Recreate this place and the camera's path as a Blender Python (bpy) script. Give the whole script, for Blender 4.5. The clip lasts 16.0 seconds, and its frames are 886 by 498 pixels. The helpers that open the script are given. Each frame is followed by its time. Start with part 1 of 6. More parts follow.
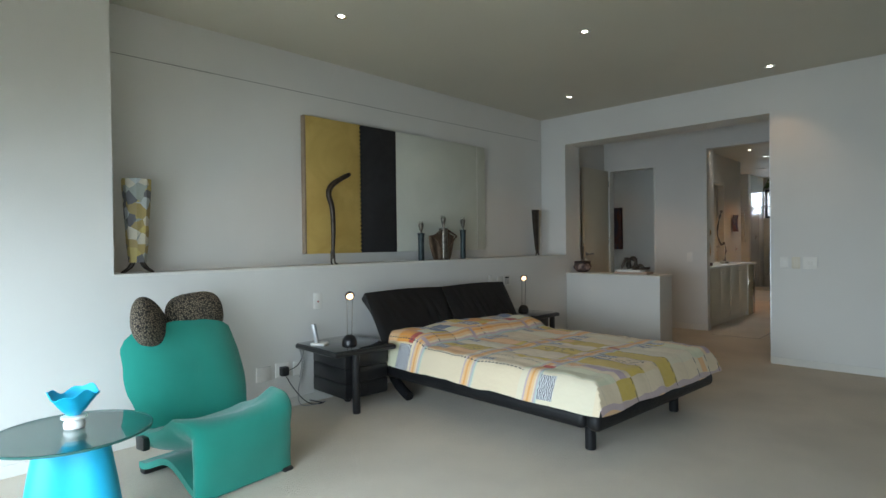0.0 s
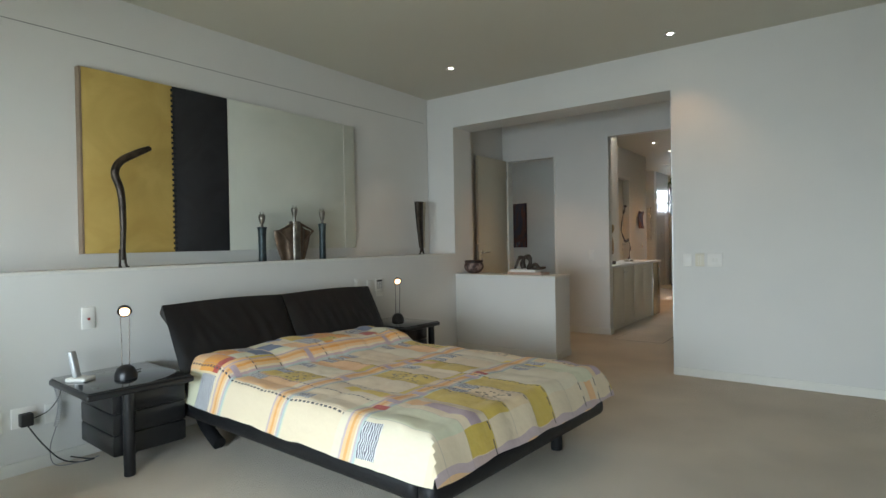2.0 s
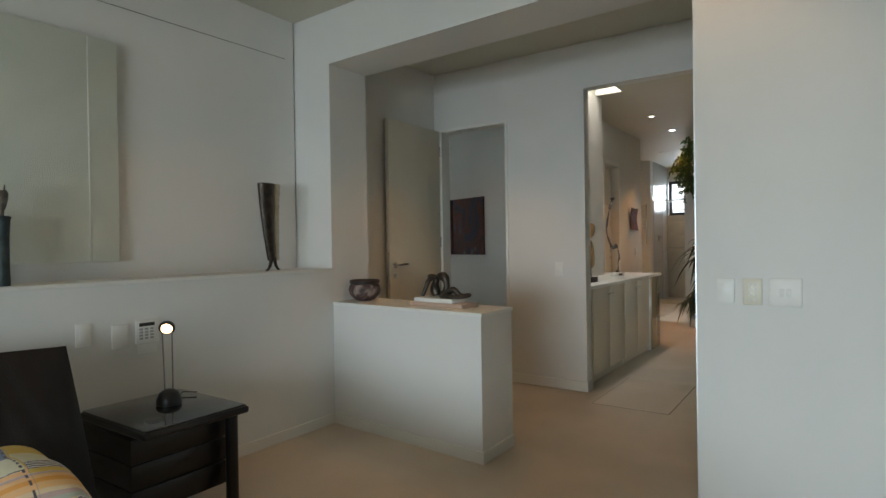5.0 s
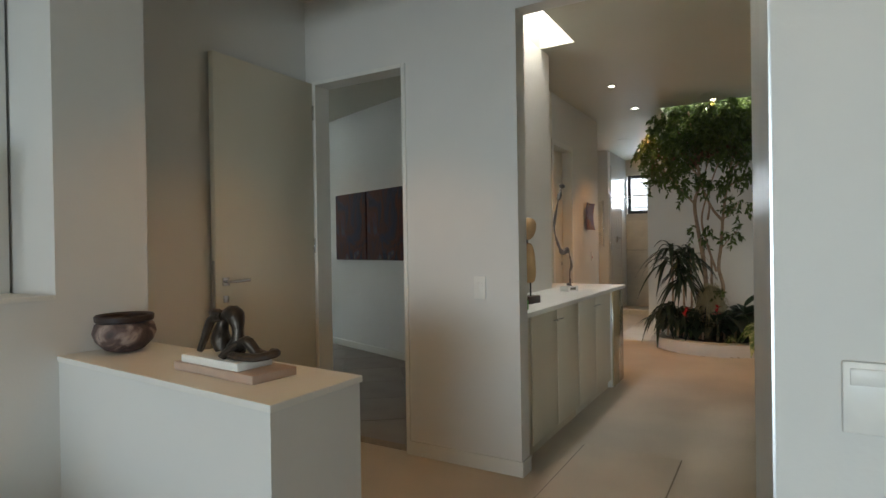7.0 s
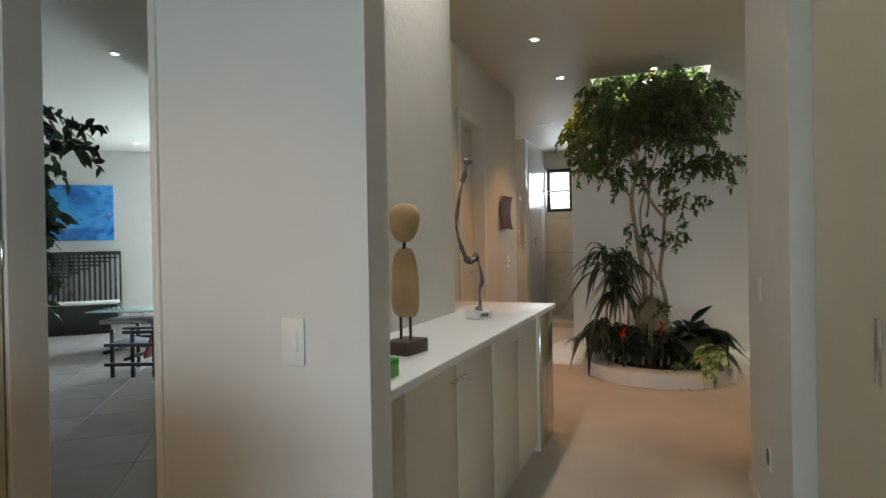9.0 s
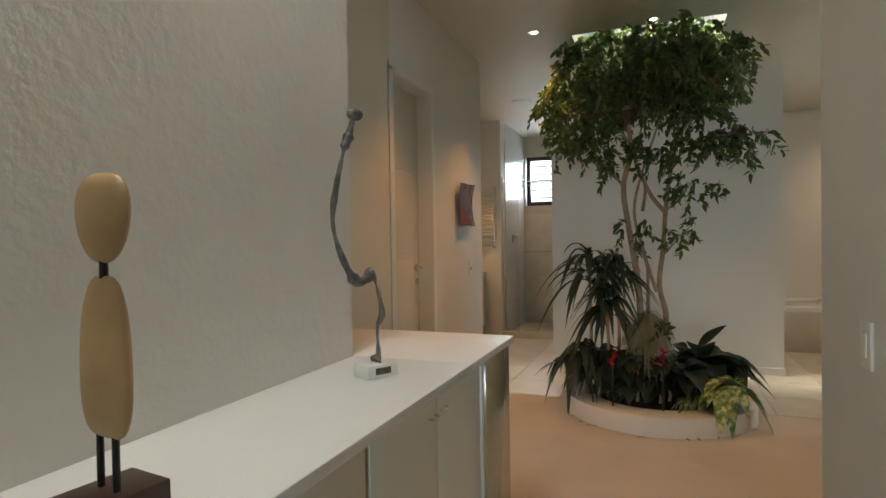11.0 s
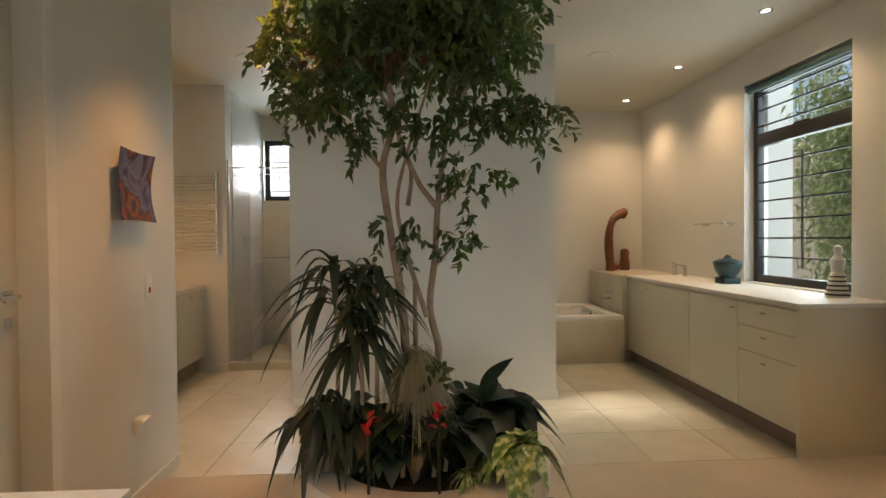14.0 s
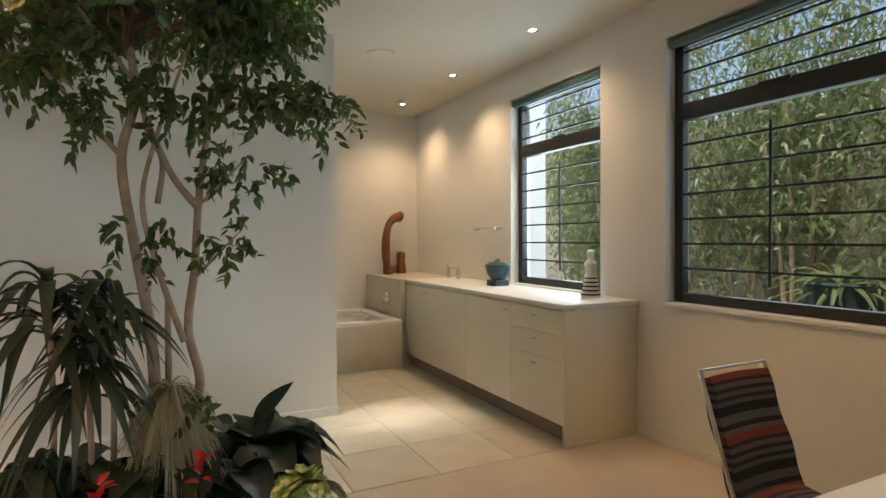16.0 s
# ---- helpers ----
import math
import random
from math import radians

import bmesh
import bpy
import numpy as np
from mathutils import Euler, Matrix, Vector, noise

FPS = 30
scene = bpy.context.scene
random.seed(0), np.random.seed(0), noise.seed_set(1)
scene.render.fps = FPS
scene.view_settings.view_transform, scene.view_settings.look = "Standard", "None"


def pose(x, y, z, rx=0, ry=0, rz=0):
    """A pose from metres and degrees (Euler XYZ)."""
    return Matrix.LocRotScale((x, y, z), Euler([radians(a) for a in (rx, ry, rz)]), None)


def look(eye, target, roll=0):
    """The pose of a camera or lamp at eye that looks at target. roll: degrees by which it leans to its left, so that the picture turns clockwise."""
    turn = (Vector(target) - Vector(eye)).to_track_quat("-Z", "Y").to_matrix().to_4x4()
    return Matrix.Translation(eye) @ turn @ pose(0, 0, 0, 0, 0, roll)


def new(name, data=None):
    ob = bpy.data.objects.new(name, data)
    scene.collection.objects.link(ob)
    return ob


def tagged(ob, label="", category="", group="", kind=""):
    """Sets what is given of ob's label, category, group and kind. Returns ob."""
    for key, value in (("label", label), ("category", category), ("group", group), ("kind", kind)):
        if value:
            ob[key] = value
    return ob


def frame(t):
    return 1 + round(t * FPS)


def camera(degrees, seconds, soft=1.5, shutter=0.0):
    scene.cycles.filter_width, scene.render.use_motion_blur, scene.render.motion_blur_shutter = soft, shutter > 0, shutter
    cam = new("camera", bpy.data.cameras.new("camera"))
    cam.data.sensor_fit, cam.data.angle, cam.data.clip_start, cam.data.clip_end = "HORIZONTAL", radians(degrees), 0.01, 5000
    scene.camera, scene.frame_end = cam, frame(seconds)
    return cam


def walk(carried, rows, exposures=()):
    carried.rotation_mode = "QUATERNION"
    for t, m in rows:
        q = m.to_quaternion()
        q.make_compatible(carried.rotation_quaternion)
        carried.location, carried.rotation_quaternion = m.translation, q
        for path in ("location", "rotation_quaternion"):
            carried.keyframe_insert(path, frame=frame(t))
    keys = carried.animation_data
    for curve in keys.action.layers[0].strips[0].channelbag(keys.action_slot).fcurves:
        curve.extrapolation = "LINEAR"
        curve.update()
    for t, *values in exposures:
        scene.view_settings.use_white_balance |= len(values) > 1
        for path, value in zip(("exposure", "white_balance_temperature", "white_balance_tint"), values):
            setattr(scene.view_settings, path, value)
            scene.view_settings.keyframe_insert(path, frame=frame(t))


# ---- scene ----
cam = camera(76.1, 16.0)
PATH = [
    (0, (0.396, 0.03, 1.282), (-0.962, 1.498, 1.263), -0.7),
    (0.5, (0.404, 0.24, 1.247), (-0.9, 1.756, 1.229), -0.8),
    (1, (0.339, 0.512, 1.261), (-0.905, 2.078, 1.241), -0.8),
    (1.5, (0.256, 0.827, 1.237), (-0.934, 2.435, 1.216), -0.8),
    (2, (0.167, 1.21, 1.235), (-0.985, 2.844, 1.214), -1.0),
    (2.5, (0.044, 1.635, 1.267), (-1.094, 3.279, 1.244), -1.0),
    (3, (-0.046, 2.07, 1.26), (-1.182, 3.716, 1.238), -1.0),
    (3.5, (-0.172, 2.491, 1.254), (-1.306, 4.139, 1.232), -0.9),
    (4, (-0.294, 2.925, 1.263), (-1.429, 4.571, 1.239), -1.0),
    (4.2, (-0.341, 3.099, 1.255), (-1.48, 4.742, 1.237), -0.9),
    (6.3, (-0.921, 4.995, 1.297), (-2.014, 6.67, 1.283), -0.8),
    (6.5, (-0.955, 5.161, 1.289), (-2.014, 6.858, 1.274), -0.8),
    (7, (-1.093, 5.577, 1.286), (-2.104, 7.303, 1.274), -0.9),
    (7.5, (-1.237, 5.946, 1.294), (-2.164, 7.718, 1.28), -0.9),
    (8, (-1.358, 6.345, 1.286), (-2.194, 8.162, 1.272), -1.0),
    (8.5, (-1.502, 6.769, 1.303), (-2.278, 8.612, 1.287), -1.0),
    (9, (-1.571, 7.175, 1.302), (-2.32, 9.03, 1.289), -1.0),
    (9.2, (-1.577, 7.355, 1.301), (-2.325, 9.21, 1.292), -1.2),
    (11.3, (-1.724, 8.637, 1.358), (-2.424, 10.511, 1.32), -0.6),
    (11.5, (-1.782, 8.75, 1.364), (-2.434, 10.641, 1.328), -0.5),
    (12, (-1.808, 9.062, 1.35), (-2.331, 10.992, 1.314), -0.6),
    (12.5, (-1.812, 9.359, 1.347), (-2.204, 11.319, 1.311), -0.6),
    (13, (-1.83, 9.62, 1.352), (-2.044, 11.609, 1.316), -0.5),
    (13.5, (-1.823, 9.8, 1.355), (-1.858, 11.8, 1.318), -0.5),
    (14, (-1.785, 9.983, 1.357), (-1.672, 11.98, 1.321), -0.5),
    (14.5, (-1.731, 10.102, 1.357), (-1.473, 12.085, 1.322), -0.4),
    (15, (-1.712, 10.203, 1.38), (-1.241, 12.146, 1.34), -0.4),
    (15.5, (-1.73, 10.267, 1.386), (-1.03, 12.14, 1.346), -0.4),
    (16, (-1.774, 10.327, 1.383), (-0.89, 12.124, 1.345), -0.3),
]
EXPOSURES = [(0.0, -0.45, 6600, 11), (1.0, -0.15, 6750, 11), (2.0, 0.0, 6800, 11), (4.0, 0.03, 6850, 11), (6.5, 0.15, 6850, 10), (9.0, 0.38, 6700, 10), (11.5, 0.38, 7150, 10), (13.0, 0.46, 7550, 10), (14.5, 0.60, 7350, 10), (15.5, 0.66, 6950, 10), (16.0, 0.85, 6850, 10)]
walk(cam, [(t, look(eye, target, roll)) for t, eye, target, roll in PATH], EXPOSURES)

# ---- world and large lights ----
world = bpy.data.worlds.new("sky")
scene.world = world
world.use_nodes = True
wn = world.node_tree.nodes
sky = wn.new("ShaderNodeTexSky")
sky.sky_type, sky.sun_disc = "NISHITA", False
sky.sun_elevation, sky.sun_rotation = radians(65), radians(257)
wn["Background"].inputs[1].default_value = 0.13
world.node_tree.links.new(sky.outputs[0], wn["Background"].inputs[0])
sun_data = bpy.data.lights.new("sun", "SUN")
sun_data.energy, sun_data.angle, sun_data.color = 4.5, radians(12), (1.0, 0.95, 0.88)
sun = new("sun", sun_data)
sun.matrix_world = look((-5.2, -1.2, 11.5), (0, 0, 0))


def area_lamp(name, eye, target, sx, sy, watts, color):
    data = bpy.data.lights.new(name, "AREA")
    data.shape, data.size, data.size_y, data.energy, data.color = "RECTANGLE", sx, sy, watts, color
    ob = new(name, data)
    ob.matrix_world = look(eye, target)
    return ob


DAY = (0.69, 0.86, 1.0)
# daylight standing in the openings of the place
area_lamp("daylight_bedroom", (-1.1, -1.2, 1.0), (-2.2, 3.0, -3.0), 3.8, 1.7, 285, DAY).data.spread = radians(140)
area_lamp("daylight_window_1", (1.55, 14.27, 1.85), (0, 14.27, 1.4), 1.1, 1.65, 26, DAY)
area_lamp("daylight_window_2", (1.55, 12.42, 1.85), (0, 12.42, 1.4), 1.2, 1.7, 6, DAY)
area_lamp("daylight_shower", (-3.55, 17.75, 2.3), (-3.4, 15, 1.2), 0.4, 0.6, 24, DAY)
area_lamp("daylight_skylight_counter", (-2.66, 9.37, 3.55), (-2.66, 9.37, 0), 0.22, 1.5, 24, (0.95, 0.97, 1.0))
area_lamp("daylight_skylight_tree", (-1.75, 13.5, 3.75), (-1.75, 13.3, 0), 1.0, 0.7, 24, (0.97, 1.0, 0.95)).data.spread = radians(50)
area_lamp("daylight_living", (-9.3, 15.4, 1.6), (-8.6, 12.0, 1.0), 3.4, 2.4, 800, DAY)


# ---- materials ----
def mat(name, color, rough=0.5, metal=0.0, noise=0.0, scale=8.0, bump=0.0, bscale=60.0, spec=0.5, tint=None, trans=0.0, coat=0.0, sheen=0.0, per_object=0.0):
    m = bpy.data.materials.new(name)
    m.use_nodes = True
    nt = m.node_tree
    b = nt.nodes["Principled BSDF"]
    c4 = (*color, 1)
    b.inputs["Base Color"].default_value = c4
    b.inputs["Roughness"].default_value = rough
    b.inputs["Metallic"].default_value = metal
    b.inputs["Specular IOR Level"].default_value = spec
    b.inputs["Transmission Weight"].default_value = trans
    b.inputs["Coat Weight"].default_value = coat
    b.inputs["Sheen Weight"].default_value = sheen
    tc = nt.nodes.new("ShaderNodeTexCoord")
    if noise:
        n1 = nt.nodes.new("ShaderNodeTexNoise")
        n1.inputs["Scale"].default_value, n1.inputs["Detail"].default_value = scale, 6
        nt.links.new(tc.outputs["Object"], n1.inputs["Vector"])
        mix = nt.nodes.new("ShaderNodeMix")
        mix.data_type = "RGBA"
        t = tint or tuple(max(0.0, v * (1 - noise)) for v in color)
        mix.inputs["A"].default_value, mix.inputs["B"].default_value = c4, (*t, 1)
        ramp = nt.nodes.new("ShaderNodeMapRange")
        ramp.inputs[1].default_value, ramp.inputs[2].default_value = 0.35, 0.68
        nt.links.new(n1.outputs["Fac"], ramp.inputs[0])
        nt.links.new(ramp.outputs[0], mix.inputs["Factor"])
        last = mix.outputs["Result"]
        rr = nt.nodes.new("ShaderNodeMapRange")
        rr.inputs[3].default_value, rr.inputs[4].default_value = max(0.02, rough - 0.02), min(1, rough + 0.03)
        nt.links.new(n1.outputs["Fac"], rr.inputs[0])
        nt.links.new(rr.outputs[0], b.inputs["Roughness"])
        if per_object:
            oi = nt.nodes.new("ShaderNodeObjectInfo")
            hsv = nt.nodes.new("ShaderNodeHueSaturation")
            mr = nt.nodes.new("ShaderNodeMapRange")
            mr.inputs[3].default_value, mr.inputs[4].default_value = 1 - per_object, 1 + per_object
            nt.links.new(oi.outputs["Random"], mr.inputs[0])
            nt.links.new(mr.outputs[0], hsv.inputs["Value"])
            nt.links.new(last, hsv.inputs["Color"])
            last = hsv.outputs["Color"]
        nt.links.new(last, b.inputs["Base Color"])
    if bump:
        n2 = nt.nodes.new("ShaderNodeTexNoise")
        n2.inputs["Scale"].default_value, n2.inputs["Detail"].default_value = bscale, 5
        nt.links.new(tc.outputs["Object"], n2.inputs["Vector"])
        bp = nt.nodes.new("ShaderNodeBump")
        bp.inputs["Strength"].default_value, bp.inputs["Distance"].default_value = bump, 0.01
        nt.links.new(n2.outputs["Fac"], bp.inputs["Height"])
        nt.links.new(bp.outputs["Normal"], b.inputs["Normal"])
    return m


def glow(name, color, strength):
    m = bpy.data.materials.new(name)
    m.use_nodes = True
    b = m.node_tree.nodes["Principled BSDF"]
    b.inputs["Base Color"].default_value = (*color, 1)
    b.inputs["Emission Color"].default_value = (*color, 1)
    b.inputs["Emission Strength"].default_value = strength
    return m


def glass(name, color=(1, 1, 1), rough=0.0, clear=0.9):
    """Thin architectural glass: mostly see-through with a mirror-like gloss."""
    m = bpy.data.materials.new(name)
    m.use_nodes = True
    nt = m.node_tree
    nt.nodes.remove(nt.nodes["Principled BSDF"])
    tr, gl, mx, fr = (nt.nodes.new("ShaderNode" + k) for k in ("BsdfTransparent", "BsdfGlossy", "MixShader", "LayerWeight"))
    tr.inputs[0].default_value = (*[v * clear for v in color], 1)
    gl.inputs["Roughness"].default_value = rough
    fr.inputs[0].default_value = 0.5
    pw, sc = nt.nodes.new("ShaderNodeMath"), nt.nodes.new("ShaderNodeMath")
    pw.operation, pw.inputs[1].default_value = "POWER", 4.0
    sc.operation, sc.inputs[1].default_value, sc.inputs[2].default_value = "MULTIPLY_ADD", 0.75, 0.04
    nt.links.new(fr.outputs[1], pw.inputs[0])
    nt.links.new(pw.outputs[0], sc.inputs[0])
    nt.links.new(sc.outputs[0], mx.inputs[0])
    nt.links.new(tr.outputs[0], mx.inputs[1])
    nt.links.new(gl.outputs[0], mx.inputs[2])
    nt.links.new(mx.outputs[0], nt.nodes["Material Output"].inputs[0])
    return m


PAINT = mat("wall_paint", (0.72, 0.715, 0.685), 0.55, noise=0.05, scale=1.2, bump=0.06, bscale=90)
ROUGHPAINT = mat("rough_plaster", (0.74, 0.72, 0.66), 0.6, noise=0.05, scale=2, bump=0.34, bscale=30)
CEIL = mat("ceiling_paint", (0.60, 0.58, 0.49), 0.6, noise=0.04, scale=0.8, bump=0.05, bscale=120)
TRIM = mat("trim_paint", (0.76, 0.75, 0.70), 0.35, noise=0.05, scale=4)
CREAM = mat("cream_lacquer", (0.70, 0.66, 0.54), 0.32, noise=0.02, scale=0.8)
DOORP = mat("door_paint", (0.68, 0.64, 0.53), 0.5, noise=0.05, scale=1.5)
CARPET = mat("carpet_wool", (0.72, 0.63, 0.51), 0.95, noise=0.14, scale=1.6, bump=0.8, bscale=420, sheen=0.2, spec=0.1)
STONE = mat("cream_stone", (0.60, 0.55, 0.44), 0.38, noise=0.12, scale=5, per_object=0.07)
WHITETILE = mat("white_wall_tile", (0.70, 0.71, 0.70), 0.2, noise=0.05, scale=3)
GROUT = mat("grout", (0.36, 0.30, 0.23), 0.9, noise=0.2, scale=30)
SLATE = mat("grey_floor_tile", (0.27, 0.25, 0.23), 0.45, noise=0.16, scale=3, per_object=0.08)
TOP = mat("white_worktop", (0.78, 0.77, 0.72), 0.36, noise=0.02, scale=3)
BLACK = mat("black_lacquer", (0.012, 0.012, 0.013), 0.3, noise=0.3, scale=6)
LEATHER = mat("black_leather", (0.010, 0.010, 0.011), 0.45, noise=0.3, scale=9, bump=0.25, bscale=160, spec=0.3)
IRON = mat("dark_window_frame", (0.025, 0.027, 0.03), 0.4, noise=0.2, scale=12)
STEEL = mat("chrome_steel", (0.72, 0.72, 0.73), 0.2, 1.0, noise=0.08, scale=14)
BRONZE = mat("dark_bronze", (0.075, 0.060, 0.048), 0.38, 0.75, noise=0.5, scale=22, bump=0.4, bscale=50)
TEAL = mat("teal_felt", (0.012, 0.27, 0.21), 0.85, noise=0.12, scale=4, bump=0.2, bscale=350, sheen=0.3, spec=0.2)
CYAN = mat("cyan_plastic", (0.005, 0.44, 0.70), 0.42, noise=0.06, scale=3)
PLASTIC = mat("white_plastic", (0.80, 0.79, 0.75), 0.35, noise=0.03, scale=20)
GLASS = glass("clear_glass")
TABLEGLASS = glass("table_glass", (0.97, 1.0, 0.99), clear=0.99)
SOIL = mat("potting_soil", (0.035, 0.025, 0.018), 0.95, noise=0.5, scale=40, bump=0.8, bscale=60)
LAMPGLOW = glow("downlight_glow", (1.0, 0.93, 0.80), 22)


# ---- mesh helpers ----
def part(name, bm, material, parent=None, label="", smooth=True):
    me = bpy.data.meshes.new(name)
    bmesh.ops.recalc_face_normals(bm, faces=bm.faces)
    bm.to_mesh(me)
    bm.free()
    me.materials.append(material)
    if smooth:
        me.polygons.foreach_set("use_smooth", [True] * len(me.polygons))
        me.set_sharp_from_angle(angle=radians(38))
    ob = new(name, me)
    if parent:
        ob.parent = parent
    if label:
        ob["label"] = label
    return ob


def thing(name, label, category, at=(0, 0, 0), rz=0, group="", kind=""):
    e = new(name)
    e.empty_display_size = 0.05
    e.matrix_basis = pose(*at, 0, 0, rz)
    return tagged(e, label, category, group, kind)


def box(x0, x1, y0, y1, z0, z1, bevel=0.0, bm=None, seg=2):
    bm = bm or bmesh.new()
    r = bmesh.ops.create_cube(bm, size=1, matrix=Matrix.LocRotScale(((x0 + x1) / 2, (y0 + y1) / 2, (z0 + z1) / 2), None, (x1 - x0, y1 - y0, z1 - z0)))
    if bevel:
        es = {e for v in r["verts"] for e in v.link_edges}
        bmesh.ops.bevel(bm, geom=list(es), offset=bevel, segments=seg, affect="EDGES", profile=0.5)
    return bm


def lathe(profile, n=24, bm=None, at=(0, 0, 0)):
    """Turned shape from (radius, z) pairs."""
    bm = bm or bmesh.new()
    rings = []
    for r, z in profile:
        rings.append([bm.verts.new((at[0] + max(r, 1e-4) * math.cos(2 * math.pi * k / n), at[1] + max(r, 1e-4) * math.sin(2 * math.pi * k / n), at[2] + z)) for k in range(n)])
    for a, b in zip(rings, rings[1:]):
        for k in range(n):
            bm.faces.new((a[k], a[(k + 1) % n], b[(k + 1) % n], b[k]))
    bm.faces.new(rings[0][::-1])
    bm.faces.new(rings[-1])
    return bm


def tube(points, radii, n=8, bm=None):
    """A round bar along points; radii is one number or one per point."""
    bm = bm or bmesh.new()
    pts = [Vector(p) for p in points]
    if not hasattr(radii, "__len__"):
        radii = [radii] * len(pts)
    rings, up = [], Vector((0.13, 0.21, 1)).normalized()
    for i, p in enumerate(pts):
        d = (pts[min(i + 1, len(pts) - 1)] - pts[max(i - 1, 0)]).normalized()
        if abs(d.dot(up)) > 0.97:
            up = Vector((1, 0.1, 0)).normalized()
        a = d.cross(up).normalized()
        b = d.cross(a)
        up = a.cross(d) if a.cross(d).length > 0.1 else up
        rings.append([bm.verts.new(p + radii[i] * (a * math.cos(2 * math.pi * k / n) + b * math.sin(2 * math.pi * k / n))) for k in range(n)])
    for a, b in zip(rings, rings[1:]):
        for k in range(n):
            bm.faces.new((a[k], a[(k + 1) % n], b[(k + 1) % n], b[k]))
    bm.faces.new(rings[0][::-1])
    bm.faces.new(rings[-1])
    return bm


def smoothpath(points, n=6):
    """Catmull-Rom points through the given ones."""
    P = [Vector(p) for p in points]
    P = [P[0] * 2 - P[1]] + P + [P[-1] * 2 - P[-2]]
    out = []
    for i in range(1, len(P) - 2):
        for k in range(n):
            t = k / n
            out.append(0.5 * (2 * P[i] + (P[i + 1] - P[i - 1]) * t + (2 * P[i - 1] - 5 * P[i] + 4 * P[i + 1] - P[i + 2]) * t * t + (3 * P[i] - P[i - 1] - 3 * P[i + 1] + P[i + 2]) * t ** 3))
    return out + [P[-2]]


def sheet(fn, nu, nv, thick=0.0, bm=None):
    """A surface fn(u, v) over the unit square, with thickness along its normals."""
    bm = bm or bmesh.new()
    vs = [[bm.verts.new(fn(i / nu, j / nv)) for j in range(nv + 1)] for i in range(nu + 1)]
    fs = [bm.faces.new((vs[i][j], vs[i + 1][j], vs[i + 1][j + 1], vs[i][j + 1])) for i in range(nu) for j in range(nv)]
    if thick:
        bmesh.ops.recalc_face_normals(bm, faces=fs)
        bmesh.ops.solidify(bm, geom=fs, thickness=thick)
    return bm


def blob(fn, nu=24, nv=16, bm=None):
    """A closed lump: fn(theta, phi) gives the place for longitude theta and latitude phi."""
    bm = bm or bmesh.new()
    rings = [[bm.verts.new(fn(2 * math.pi * i / nu, math.pi * (j / nv - 0.5))) for i in range(nu)] for j in range(1, nv)]
    lo, hi = bm.verts.new(fn(0, -math.pi / 2)), bm.verts.new(fn(0, math.pi / 2))
    for a, b in zip(rings, rings[1:]):
        for k in range(nu):
            bm.faces.new((a[k], a[(k + 1) % nu], b[(k + 1) % nu], b[k]))
    for k in range(nu):
        bm.faces.new((lo, rings[0][(k + 1) % nu], rings[0][k]))
        bm.faces.new((hi, rings[-1][k], rings[-1][(k + 1) % nu]))
    return bm


def structure(name, bm, material, label, smooth=False):
    return tagged(part(name, bm, material, None, "", smooth), label, name.split("_")[0], "", "structure")


def prism(points, z0, z1, bm=None):
    """An upright block over a plan outline."""
    bm = bm or bmesh.new()
    lo = [bm.verts.new((x, y, z0)) for x, y in points]
    hi = [bm.verts.new((x, y, z1)) for x, y in points]
    bm.faces.new(lo[::-1])
    bm.faces.new(hi)
    for k in range(len(points)):
        q = (k + 1) % len(points)
        bm.faces.new((lo[k], lo[q], hi[q], hi[k]))
    return bm


# ---- large structure ----
H = 2.97          # ceiling
XW, XN = -3.555, -3.935   # bed wall front, niche back
YF, YB = 6.735, 7.12     # wall with the wide opening, at its west end; it runs a little out of square
XO = -1.095              # east side of the opening
YD, YE = 8.48, 8.595     # wall with the door

b = box(-4.3, XW, 1.24, YF, 0, 1.11)
box(-4.3, XN, 1.24, YF, 1.11, H, bm=b)
box(-4.3, XW, -1.4, 1.24, 0, H, bm=b)
structure("wall_west", b, PAINT, "white painted bedroom wall with a long recessed display niche")


def front(x, off=0.0):
    """Face of the wall with the opening, at x."""
    return YF - 0.037 * (x - XW) + off


def along(x0, x1, d0, d1, z0, z1, bm=None):
    return prism([(x0, front(x0, d0)), (x1, front(x1, d0)), (x1, front(x1, d1)), (x0, front(x0, d1))], z0, z1, bm)


DEEP = YB - YF
b = along(-4.3, XW, 0, DEEP, 0, H)
along(XW, XO, 0, DEEP, 2.59, H, b)
along(XO, 4.2, 0, DEEP, 0, H, b)
structure("wall_north", b, PAINT, "white painted bedroom wall with a wide doorless opening")
HALF = [(XW, 6.742), (-2.252, 6.635), (-2.252, 7.01), (XW, YB)]
structure("wall_half", prism(HALF, 0, 0.85), PAINT, "white half-height wall standing in the opening")
b = prism([(XW + 0.001, 6.735), (-2.244, 6.628), (-2.244, 7.017), (XW + 0.001, YB + 0.004)], 0.85, 0.872)
bmesh.ops.bevel(b, geom=list(b.edges), offset=0.003, segments=2, affect="EDGES", profile=0.5)
structure("trim_half_wall", b, TRIM, "cream stone capping on the half-height wall")
b = box(4.2, 4.4, -1.4, 7.02, 0, H)
structure("wall_east", b, PAINT, "plain white bedroom wall")
b = box(XW, -3.4, -1.4, -1.25, 0, H)
box(3.0, 4.2, -1.4, -1.25, 0, H, bm=b)
box(-3.4, 3.0, -1.4, -1.25, 2.6, H, bm=b)
structure("wall_south", b, PAINT, "white bedroom wall around a wide window opening")
b = box(-4.3, -3.87, YB, YD, 0, H)
